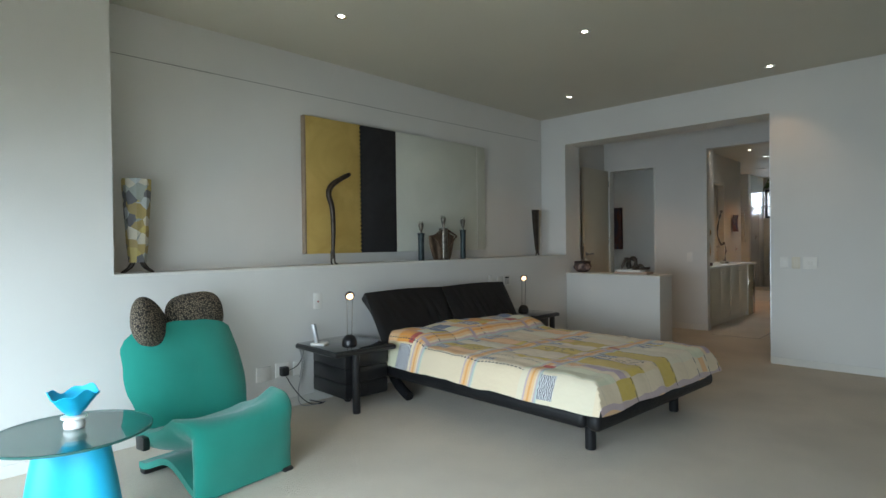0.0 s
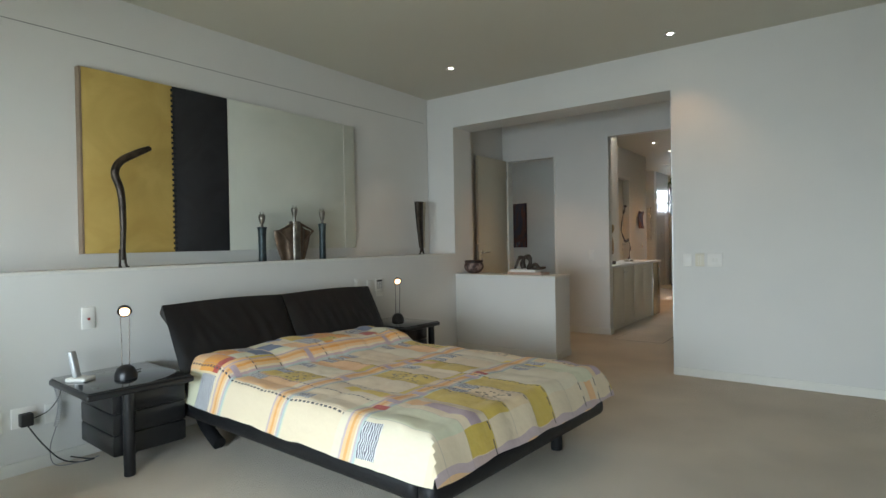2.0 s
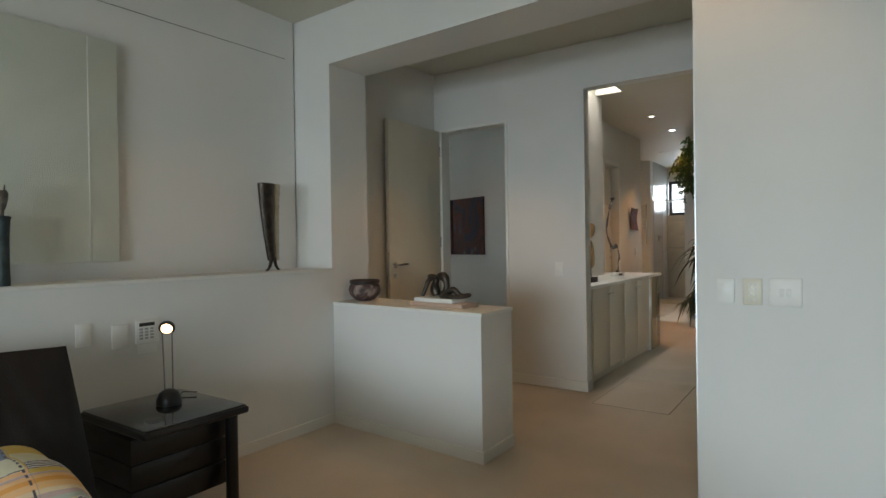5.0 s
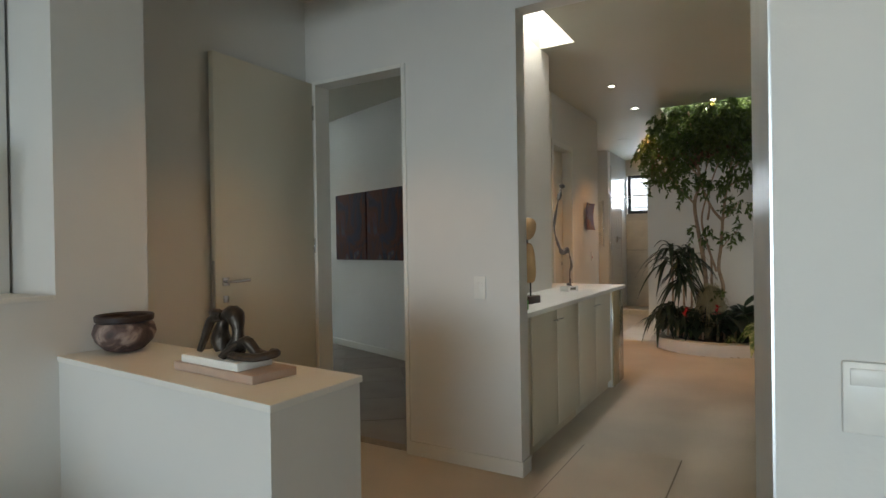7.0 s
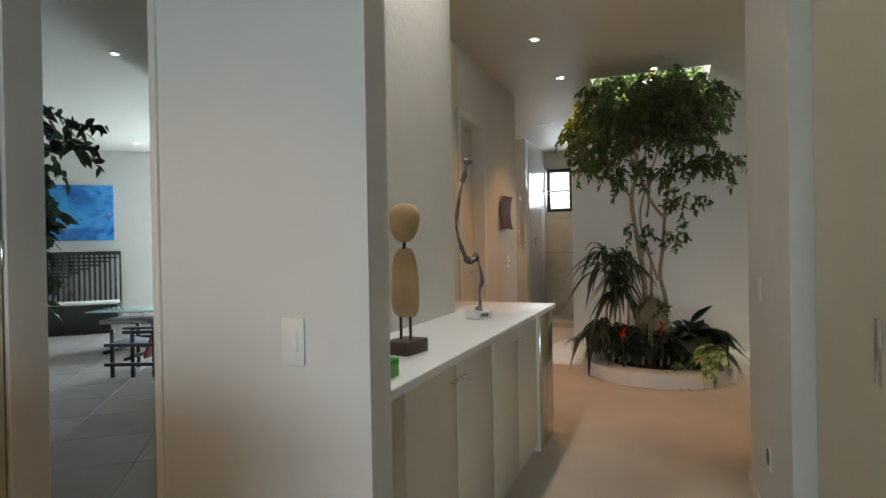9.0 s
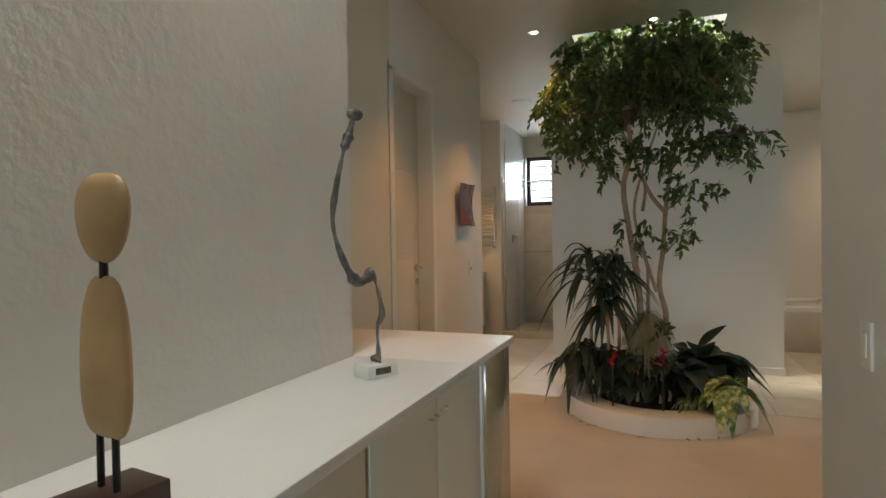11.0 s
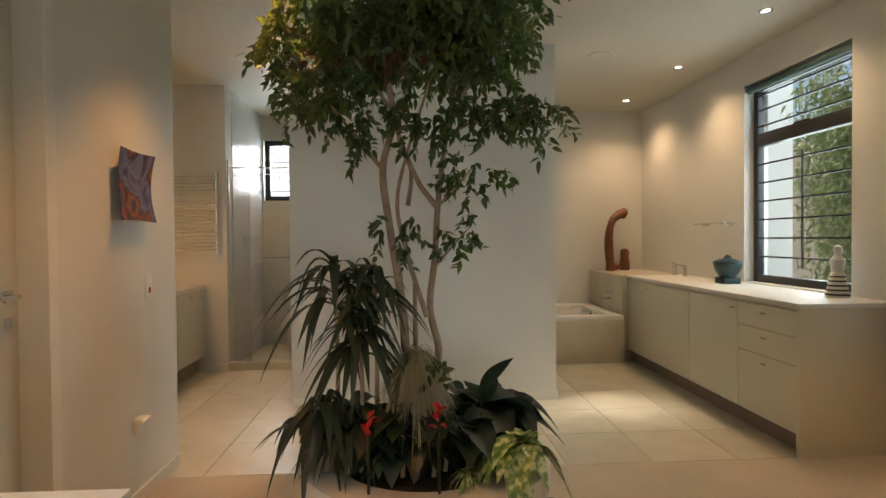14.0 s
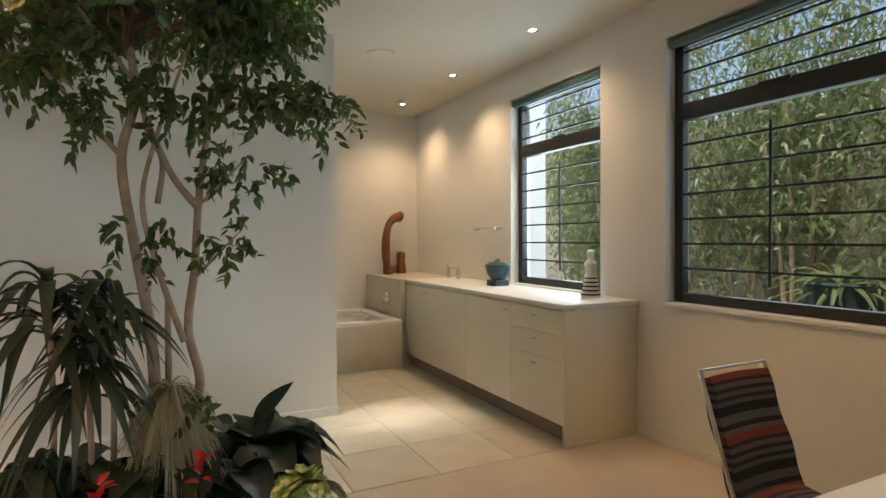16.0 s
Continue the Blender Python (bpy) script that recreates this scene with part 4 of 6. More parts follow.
def glass_table():
    t = thing("glass_side_table", "round glass side table on a bright cyan moulded base", "side table", (-2.43, 0.72, 0.0))
    b = bmesh.new()
    rings = []
    for k in range(14):
        z = 0.485 * k / 13
        r = 0.215 - 0.075 * (k / 13) ** 1.3
        rings.append([b.verts.new(((r * (1 + 0.10 * math.cos(4 * a))) * math.cos(a + 0.5), r * (1 + 0.10 * math.cos(4 * a)) * math.sin(a + 0.5), z)) for a in [2 * math.pi * q / 48 for q in range(48)]])
    for a, c in zip(rings, rings[1:]):
        for q in range(48):
            b.faces.new((a[q], a[(q + 1) % 48], c[(q + 1) % 48], c[q]))
    b.faces.new(rings[0][::-1])
    b.faces.new(rings[-1])
    part("base", b, CYAN, t, "cyan four-sided moulded pedestal")
    part("glass_top", lathe([(0.305, 0.487), (0.31, 0.491), (0.31, 0.496), (0.306, 0.5), (0.001, 0.5)], 64), TABLEGLASS, t, "clear round glass top").visible_shadow = False
    part("rim", lathe([(0.309, 0.488), (0.3125, 0.49), (0.3125, 0.497), (0.309, 0.499), (0.3085, 0.4935)], 64), mat("glass_edge", (0.02, 0.10, 0.09), 0.1, noise=0.1), t, "dark green glass edge")


glass_table()
t = thing("ceramic_bowl", "turquoise bowl with a ragged rim on a white foot", "bowl", (-2.47, 0.74, 0.5))
part("foot", lathe([(0.04, 0.0), (0.042, 0.02), (0.033, 0.035), (0.05, 0.042), (0.05, 0.05), (0.02, 0.055)], 20), PLASTIC, t, "white turned foot")


def bowl_wall(u, v):
    a = 2 * math.pi * u
    r = 0.022 + 0.078 * v ** 0.85
    z = 0.052 + 0.10 * v + (0.014 * math.sin(3 * a + 1) + 0.008 * math.sin(7 * a)) * v ** 3
    return Vector((r * math.cos(a), r * math.sin(a), z))


part("cup", sheet(bowl_wall, 40, 10, 0.005), CYAN, t, "torn-edged turquoise cup")

# ---- lobby ----
b = box(-3.80, -3.775, YD - 0.012, YE + 0.012, 0, 2.412, 0.003)
box(-3.07, -3.043, YD - 0.012, YE + 0.012, 0, 2.412, 0.003, bm=b)
box(-3.775, -3.07, YD - 0.012, YE + 0.012, 2.388, 2.414, 0.003, bm=b)
structure("trim_lobby_door", b, TRIM, "white painted door frame")
door = tagged(thing("door_1", "tall cream painted flush door standing open", "door", (-3.795, 8.466, 0), 0.5), kind="structure")
part("leaf", box(-0.047, -0.005, -0.795, -0.001, 0.008, 2.40, 0.003), DOORP, door)


def lever(parent, x, y, z, way, side):
    h_ = part("handle_plate", box(x, x + 0.008 * side, y - 0.024, y + 0.024, z - 0.024, z + 0.024, 0.003) if side > 0 else box(x - 0.008, x, y - 0.024, y + 0.024, z - 0.024, z + 0.024, 0.003), STEEL, parent, "round chrome rose")
    part("lever", tube(smoothpath([(x, y, z), (x + 0.045 * side, y, z), (x + 0.05 * side, y + 0.02 * way, z), (x + 0.05 * side, y + 0.13 * way, z + 0.003)], 4), 0.009, 10), STEEL, h_, "chrome lever")
    part("keyhole", box(min(x, x + 0.006 * side), max(x, x + 0.006 * side), y - 0.02, y + 0.02, z - 0.12, z - 0.08, 0.003), STEEL, parent, "chrome key rose")


lever(door, -0.005, -0.735, 1.10, 1, 1)
part("lock_plate", box(-0.038, -0.014, -0.799, -0.7945, 0.94, 1.22), STEEL, door, "chrome lock plate in the door edge")
for z in (0.25, 1.3, 2.2):
    part("hinge", lathe([(0.007, z - 0.05), (0.009, z - 0.045), (0.009, z + 0.045), (0.007, z + 0.05)], 10, at=(0.0, 0.0, 0)), STEEL, door)

# capping pieces on the half wall
t = thing("clay_pot", "round burnished clay pot with a dark rim and smoke marks", "pot", (-3.42, 6.93, 0.872))
POTM = canvas_material("smoked_clay", [(0.34, (0.025, 0.020, 0.022)), (0.50, (0.11, 0.065, 0.055)), (0.64, (0.36, 0.27, 0.23)), (0.72, (0.05, 0.03, 0.03))], 9)
part("body", lathe([(r * 0.85, z * 0.87) for r, z in ((0.055, 0), (0.085, 0.01), (0.125, 0.05), (0.14, 0.09), (0.13, 0.125), (0.118, 0.14))], 32), POTM, t)
part("rim", lathe([(r * 0.85, z * 0.87) for r, z in ((0.118, 0.138), (0.128, 0.145), (0.131, 0.168), (0.125, 0.174), (0.115, 0.165), (0.11, 0.13), (0.10, 0.08))], 32), mat("dark_rim", (0.03, 0.018, 0.016), 0.35, noise=0.3), t, "dark glossy rim")
t = thing("reclining_sculpture", "dark bronze seated and reclining abstract figures on stone slabs", "sculpture", (-2.67, 6.86, 0.872), -5)
part("lower_slab", box(-0.22, 0.22, -0.085, 0.085, 0, 0.028, 0.003), mat("pink_stone", (0.50, 0.36, 0.28), 0.5, noise=0.15, scale=12), t, "pale pink stone slab")
part("upper_slab", box(-0.19, 0.13, -0.075, 0.06, 0.028, 0.055, 0.003), TOP, t, "white stone slab")
b = bmesh.new()
tube(smoothpath([(-0.06, 0, 0.07), (-0.075, 0, 0.14), (-0.06, 0.01, 0.21), (-0.01, 0.01, 0.235), (0.03, 0, 0.19), (0.03, 0, 0.12), (0.01, 0, 0.07)], 5), [0.03 + 0.008 * math.sin(k * 0.5) for k in range(31)], 10, b)
tube(smoothpath([(-0.06, 0.0, 0.22), (-0.12, -0.01, 0.2), (-0.15, -0.02, 0.12), (-0.17, -0.03, 0.062)], 5), [0.022 - 0.0006 * k for k in range(16)], 8, b)
blob(lambda a, c: Vector((-0.1, 0, 0.232)) + Vector((0.045 * math.cos(c) * math.cos(a), 0.022 * math.cos(c) * math.sin(a), 0.02 * math.sin(c))), 12, 8, b)
tube(smoothpath([(0.0, 0.0, 0.075), (0.06, -0.02, 0.10), (0.11, -0.02, 0.13), (0.15, -0.01, 0.09), (0.2, 0.0, 0.075)], 5), [0.028 - 0.0005 * k for k in range(21)], 10, b)
tube(smoothpath([(0.02, -0.03, 0.07), (0.09, -0.06, 0.075), (0.16, -0.03, 0.07), (0.215, 0.02, 0.085), (0.17, 0.05, 0.08)], 5), 0.018, 8, b)
tube(smoothpath([(0.1, -0.01, 0.14), (0.05, -0.06, 0.09), (0.03, -0.07, 0.065)], 5), 0.016, 8, b)
bmesh.ops.scale(b, vec=(0.92, 0.85, 0.78), space=Matrix.Translation((0, 0, -0.055)), verts=b.verts)
part("figure", b, BRONZE, t, "dark bronze figure")

plate("light_switch", "white switch plate on the passage pier", "light switch", (-2.55, YD, 1.042), "-y", 0.075, 0.13, rocker)
# east side of lobby: metal-lined jamb, mirror, flush panel door
structure("trim_jamb_metal", prism([(XO - 0.004, front(XO) - 0.004), (XO, front(XO) - 0.004), (XO, 7.02), (-1.134, 7.02)], 0.0, 2.588), mat("brushed_zinc", (0.74, 0.77, 0.79), 0.38, 1.0, noise=0.08, scale=6), "brushed metal lining on the opening's jamb")
# colourful picture behind glass on the lobby's east side
LIVELY = canvas_material("lively_paint", [(0.28, (0.05, 0.07, 0.06)), (0.38, (0.32, 0.30, 0.22)), (0.45, (0.02, 0.14, 0.13)), (0.50, (0.42, 0.03, 0.05)), (0.54, (0.45, 0.40, 0.28)), (0.60, (0.03, 0.03, 0.03)), (0.66, (0.30, 0.28, 0.06)), (0.74, (0.06, 0.16, 0.20))], 2.2, (1, 1.3, 0.8), 0.3)
t = thing("glazed_picture", "tall colourful abstract picture behind glass with chrome edge", "painting", (-1.10, 0, 0))
part("canvas", box(-0.012, 0.0, 7.03, 7.49, 0.12, 2.46), LIVELY, t, "red, teal and ochre painted sheet")
part("glass", box(-0.018, -0.014, 7.03, 7.49, 0.12, 2.46), GLASS, t, "clear glass").visible_shadow = False
part("edge_strip", box(-0.022, 0.0, 7.49, 7.503, 0.12, 2.46, 0.002), STEEL, t, "thin chrome edge strip")
# added downlight, out of view, to warm and brighten the dim lobby
downlight(-2.85, 7.55, 27.0, cone=84)
door = tagged(thing("door_2", "cream flush sliding door with a recessed pull", "door"), kind="structure")
part("leaf", box(-1.118, -1.10, 8.60, 9.44, 0.01, 2.5, 0.003), DOORP, door)
part("pull", box(-1.122, -1.118, 8.78, 8.83, 0.95, 1.11, 0.002), STEEL, door, "recessed satin pull")
plate("light_switch", "double white switch plate on the passage wall", "light switch", (-1.19, 10.16, 1.07), "-x", 0.08, 0.12, rocker)
plate("wall_socket", "dark socket plate low on the passage wall", "socket", (-1.19, 9.94, 0.37), "-x", 0.07, 0.11, [(-0.02, 0.02, -0.03, 0.03, DOT, "insert")])
# inset mat in the carpet
t = thing("floor_mat", "inset beige floor mat with a thin dark seam", "mat", (0, 0, 0.0))
part("inset", box(-2.15, -1.58, 8.17, 9.13, 0.0, 0.006, 0.002), CARPET, t)
part("seam", box(-2.158, -1.572, 8.162, 9.138, 0.0, 0.0025), GROUT, t, "dark seam")

# ---- passage counter ----
for k, (ya, yb) in enumerate(((8.78, 9.71), (9.73, 10.655))):
    t = thing("base_cabinet", "cream lacquered two-door base cabinet under the counter", "cabinet", group="passage base cabinets")
    part("body", box(-2.77, -2.385, ya, yb, 0.0, 0.86), CREAM, t)
    ym = (ya + yb) / 2
    for s, (da, db) in enumerate(((ya + 0.002, ym - 0.002), (ym + 0.002, yb - 0.002))):
        d = part("door", box(-2.383, -2.357, da, db, 0.07, 0.862, 0.0025), CREAM, t)
        hy = db - 0.05 if s == 0 else da + 0.05
        part("handle", tube(smoothpath([(-2.357, hy - 0.025, 0.78), (-2.34, hy - 0.02, 0.78), (-2.34, hy + 0.02, 0.78), (-2.357, hy + 0.025, 0.78)], 3), 0.004, 8), STEEL, d, "small chrome bow handle")
part("end_panel", box(-2.77, -2.35, 10.66, 10.69, 0.0, 0.86, 0.002), TRIM, t, "narrow white upright panel")
t = thing("end_cupboard", "brown glossy cupboard under the counter's end", "cupboard")
part("side", box(-3.2, -2.34, 10.69, 11.065, 0.0, 0.86, 0.002), mat("olive_lacquer", (0.40, 0.33, 0.20), 0.16, noise=0.06, scale=2, coat=0.5), t)
t = thing("narrow_cupboard", "narrow cream cupboard at the counter's start", "cupboard")
part("front", box(-2.77, -2.365, YE, 8.78, 0.0, 0.86, 0.002), CREAM, t)
t = thing("worktop", "long polished white stone worktop", "worktop")
b = box(-2.818, -2.318, YE + 0.002, 10.452, 0.86, 0.89, 0.003)
box(-3.208, -2.318, 10.452, 11.08, 0.86, 0.89, 0.003, bm=b)
part("top", b, TOP, t)
PALEWOOD = mat("pale_wood", (0.55, 0.36, 0.18), 0.5, noise=0.35, scale=5, bump=0.1, bscale=30)
DARKWOOD = mat("dark_wood", (0.08, 0.035, 0.022), 0.4, noise=0.3, scale=12)
t = thing("wooden_figure", "abstract pale wood figure on rods and a dark block", "sculpture", (-2.53, 9.15, 0.89), 82)
part("block", box(-0.075, 0.075, -0.055, 0.055, 0, 0.05, 0.003), DARKWOOD, t, "dark wooden base block")
for y in (-0.022, 0.022):
    part("rod", tube([(0, y, 0.045), (0, y, 0.16)], 0.006, 8), BLACK, t)
part("torso", blob(lambda a, c: Vector((0.022 * math.cos(c) * math.cos(a), 0.062 * math.copysign(abs(math.cos(c)) ** 0.45, 1) * math.copysign(abs(math.sin(a)) ** 0.7, math.sin(a)) * (1.0 - 0.18 * math.sin(c)), 0.27 + 0.135 * math.copysign(abs(math.sin(c)) ** 0.8, math.sin(c)))), 24, 16), PALEWOOD, t, "rounded pale wood torso")
part("neck", tube([(0, 0, 0.395), (0, 0, 0.43)], 0.007, 8), BLACK, t)
part("head", blob(lambda a, c: Vector((0.022 * math.cos(c) * math.cos(a), 0.07 * math.copysign(abs(math.cos(c)) ** 0.7, 1) * math.sin(a) * (1 + 0.2 * math.sin(c)), 0.50 + 0.075 * math.sin(c))), 24, 16), PALEWOOD, t, "flat pale wood head")
t = thing("green_tray", "bright green plastic tray holding small things", "tray", (-2.52, 8.70, 0.89))
GREEN = mat("green_plastic", (0.05, 0.50, 0.03), 0.35, noise=0.05)
b = box(-0.13, 0.13, -0.09, 0.09, 0.0, 0.006, 0.002)
for x0, x1, y0, y1 in ((-0.13, 0.13, -0.095, -0.088), (-0.13, 0.13, 0.088, 0.095), (-0.137, -0.13, -0.095, 0.095), (0.13, 0.137, -0.095, 0.095)):
    box(x0, x1, y0, y1, 0.0, 0.055, 0.002, bm=b)
part("tray_body", b, GREEN, t)
t = thing("tin_box", "small dark box standing in the tray", "box", (-2.55, 8.72, 0.904))
part("box_body", box(-0.04, 0.04, -0.03, 0.03, 0, 0.07, 0.004), DOT, t)
SILVERED = mat("weathered_bronze", (0.24, 0.23, 0.22), 0.42, 0.85, noise=0.6, scale=24, bump=0.5, bscale=60)
t = thing("slender_bronze_figure", "tall thin bent bronze figure on a white marble block", "sculpture", (-2.575, 10.18, 0.89), 62)
part("block", box(-0.06, 0.06, -0.045, 0.045, 0, 0.045, 0.003), TOP, t, "white marble block")
part("nameplate", box(-0.03, 0.03, -0.0475, -0.045, 0.012, 0.034), STEELDARK, t, "small dark plaque")
part("figure", tube(smoothpath([(0.0, 0, 0.045), (0.012, 0, 0.06), (0.01, 0, 0.16), (0.03, 0, 0.21), (0.01, 0, 0.30), (-0.01, 0, 0.345), (-0.03, 0, 0.33), (-0.075, 0, 0.325), (-0.13, 0, 0.42), (-0.155, 0, 0.52), (-0.14, 0, 0.63), (-0.11, 0, 0.75), (-0.09, 0, 0.80), (-0.075, 0, 0.85)], 6),
                    [0.026 if k < 4 else 0.0085 + 0.003 * math.sin(k * 0.45) + (0.010 if 30 < k < 44 else 0) + (0.009 if 66 < k < 73 else 0) + 0.0035 * noise.noise(Vector((k * 0.55, 1.7, 0))) for k in range(79)], 10), SILVERED, t)
part("head", blob(lambda a, c: Vector((-0.065, 0, 0.872)) + Vector((0.03 * math.cos(c) * math.cos(a), 0.02 * math.cos(c) * math.sin(a), 0.02 * math.sin(c))), 14, 10), SILVERED, t)
for x, y, w in ((-2.587, 11.77, 34.0), (-2.587, 12.94, 46.0), (-1.705, 13.02, 7.0)):
    downlight(x, y, w, warm=(1.0, 0.47, 0.16), cone=80)

# ---- bathroom ----
door = tagged(thing("door_3", "cream panelled door closed in a deep frame", "door"), kind="structure")
part("leaf", box(-3.36, -3.32, DY0 + 0.03, DY1 - 0.03, 0.008, 2.39, 0.003), DOORP, door)
for k in range(4):
    part("panel", box(-3.32, -3.314, DY0 + 0.10, DY1 - 0.14, 0.12 + 0.57 * k, 0.64 + 0.57 * k, 0.004), DOORP, door)
lever(door, -3.32, 12.22, 1.15, -1, 1)
b = box(-3.5, -3.20, DY0 - 0.03, DY0 + 0.03, 0, 2.42, 0.003)
box(-3.5, -3.20, DY1 - 0.03, DY1 + 0.03, 0, 2.42, 0.003, bm=b)
box(-3.5, -3.20, DY0 - 0.03, DY1 + 0.03, 2.39, 2.45, 0.003, bm=b)
structure("trim_bath_door", b, TRIM, "white painted door frame around a bathroom door")
structure("wall_behind_door", box(-3.7, -3.5, 11.3, 12.5, 0, H), PAINT, "plain wall closing the door recess")
t = thing("wall_plate_art", "curved iridescent ceramic wall plaque in purple and bronze", "plaque", (-3.21, 12.94, 1.635))
PLAQUE = canvas_material("plaque_glaze", [(0.30, (0.02, 0.02, 0.05)), (0.42, (0.10, 0.09, 0.20)), (0.48, (0.16, 0.17, 0.26)), (0.53, (0.08, 0.03, 0.05)), (0.58, (0.30, 0.10, 0.05)), (0.64, (0.03, 0.03, 0.08)), (0.72, (0.16, 0.18, 0.34))], 4.5, (1, 1, 0.5), rough=0.14)
part("plaque", sheet(lambda u, v: Vector((0.02 + 0.022 * (2 * v - 1) ** 2 + 0.010 * (2 * u - 1) ** 2, (2 * u - 1) * (0.165 + 0.012 * (2 * v - 1) ** 2), (2 * v - 1) * (0.172 + 0.006 * (2 * u - 1) ** 2))), 12, 14, 0.008), PLAQUE, t)
part("bracket", box(0.0, 0.02, -0.03, 0.03, -0.03, 0.03), STEEL, t)
plate("light_switch", "white switch plate with red mark beside the wall's end", "light switch", (-3.21, 13.13, 1.11), "x", 0.075, 0.12, [(-0.01, 0.01, -0.03, 0.0, REDDOT, "mark")])
t = thing("wall_light", "small white wall fitting low on the wall", "wall light", (-3.21, 12.97, 0.40))
part("bracket", box(0, 0.03, -0.03, 0.03, -0.035, 0.035, 0.006), PLASTIC, t)
part("cap", box(0.0, 0.06, -0.045, 0.045, 0.03, 0.05, 0.006), PLASTIC, t)


def bar(t, name, a, c, r, m_, n=8):
    return part(name, tube([a, c], r, n), m_, t)


t = thing("towel_rail", "chrome ladder towel warmer with many thin bars", "towel rail")
for x in (-4.32, -3.78):
    bar(t, "upright", (x, 15.94, 1.22), (x, 15.94, 2.06), 0.014, STEEL, 10)
for k in range(22):
    if k in (7, 15):
        continue
    z = 1.26 + 0.036 * k
    bar(t, "bar", (-4.32, 15.935, z), (-3.78, 15.935, z), 0.007, STEEL, 6)
for z in (1.24, 2.04):
    bar(t, "bracket", (-3.78, 15.94, z), (-3.78, 16.0, z), 0.012, STEEL)
    bar(t, "bracket", (-4.32, 15.94, z), (-4.32, 16.0, z), 0.012, STEEL)
t = thing("washbasin_cabinet", "white floating washbasin cabinet in the alcove", "cabinet")
part("body", box(-4.59, -3.95, 13.9, 15.98, 0.16, 0.86, 0.003), CREAM, t)
for k in range(3):
    part("door", box(-3.95, -3.93, 13.9 + 0.693 * k + 0.003, 13.9 + 0.693 * (k + 1) - 0.003, 0.165, 0.86, 0.002), CREAM, t)
    part("handle", box(-3.93, -3.922, 14.2 + 0.693 * k, 14.26 + 0.693 * k, 0.80, 0.81), STEEL, t)
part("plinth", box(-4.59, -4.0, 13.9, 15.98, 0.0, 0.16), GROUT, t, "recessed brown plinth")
t = thing("alcove_worktop", "white stone worktop in the alcove", "worktop")
part("top", box(-4.6, -3.92, 13.88, 15.99, 0.86, 0.90, 0.003), TOP, t)

# shower
structure("trim_shower_kerb", box(-3.70, -2.2, 15.98, 16.1, 0, 0.085, 0.004), STONE, "cream stone shower kerb")
t = thing("shower_screen", "clear glass shower screen with a chrome stay bar", "shower screen")
p = part("pane", box(-3.69, -3.47, 16.015, 16.055, 0.085, 2.1), GLASS, t, "clear glass pane")
p.visible_shadow = False
bar(t, "stay_bar", (-3.70, 16.05, 2.12), (-2.3, 16.05, 2.12), 0.009, STEEL)
part("wall_channel", box(-3.70, -3.685, 16.038, 16.062, 0.085, 2.2), TRIM, t, "white wall channel")
t = thing("overhead_shower", "chrome shower head on a long wall arm", "shower", (-3.70, 16.85, 2.12))
part("arm", tube(smoothpath([(0, 0, 0), (0.15, 0, 0.02), (0.34, 0, 0.02), (0.36, 0, -0.03)], 4), 0.009, 8), STEEL, t)
part("head", lathe([(0.09, -0.045), (0.092, -0.035), (0.02, -0.028)], 22, at=(0.36, 0, 0)), STEEL, t)
t = thing("shower_mixer", "chrome shower mixer valve on the tiled wall", "tap", (-3.70, 16.6, 1.35))
part("rose", box(0, 0.012, -0.045, 0.045, -0.06, 0.06, 0.004), STEEL, t)
part("lever", tube([(0.01, 0, 0), (0.05, 0, 0.01), (0.055, 0, 0.05)], 0.012, 8), STEEL, t)
t = thing("shower_shelf", "thin glass shelf in the shower", "shelf")
part("shelf", box(-3.695, -2.9, SWY - 0.13, SWY - 0.02, 1.13, 1.142, 0.002), GLASS, t)


def barred_window(name, label, axis, at, w, z0, z1, bars, transom=None, mid=False, extra=0.0):
    """A dark-framed window with horizontal burglar bars; local x along the wall, y outwards."""
    t = tagged(thing(name, label, "window", at, axis), kind="structure")
    f, d = 0.065, 0.06
    part("frame_stile", box(0, f, 0, d, z0, z1, 0.004), IRON, t)
    part("frame_stile", box(w - f, w, 0, d, z0, z1, 0.004), IRON, t)
    part("frame_rail", box(f, w - f, 0, d, z0, z0 + f, 0.004), IRON, t)
    part("frame_rail", box(f, w - f, 0, d, z1 - f, z1, 0.004), IRON, t)
    if transom:
        part("transom", box(f, w - f, -0.006, d, transom - 0.055, transom + 0.055, 0.005), IRON, t)
        part("catch", box(w * 0.46, w * 0.60, -0.03, -0.006, transom + 0.035, transom + 0.06, 0.006), IRON, t, "black window catch")
    g = part("pane", box(f, w - f, d * 0.55, d * 0.55 + 0.006, z0 + f, z1 - f), GLASS, t, "clear glass pane")
    g.visible_shadow = False
    for z in bars:
        part("security_bar", box(f, w - f, 0.012, 0.024, z - 0.007, z + 0.007), IRON, t, "thin black security bar")
    if mid:
        part("security_upright", box(w * 0.5 - 0.008, w * 0.5 + 0.008, 0.008, 0.02, z0 + f + 0.08, (transom or z1) - 0.16), IRON, t)
    return t


barred_window("window_shower", "small high shower window with dark frame and bars", 0, (SWX0 + 0.01, SWY + 0.05, 0), SWX1 - SWX0 - 0.02, SWZ0, SWZ1, [SWZ0 + 0.125 * k for k in range(1, 6)])
bars = [WZ0 + 0.065 + 0.162 * k for k in range(1, 7)] + [2.32, 2.46, 2.59]
barred_window("window_1", "tall dark-framed bathroom window with security bars above the vanity", -90, (1.285, W1Y1, 0), W1Y1 - W1Y0, WZ0, WZ1, bars, 2.20, True)
barred_window("window_2", "wide dark-framed bathroom window with security bars", -90, (1.285, W2Y1, 0), W2Y1 - W2Y0, WZ0, WZ1, bars, 2.20, True)
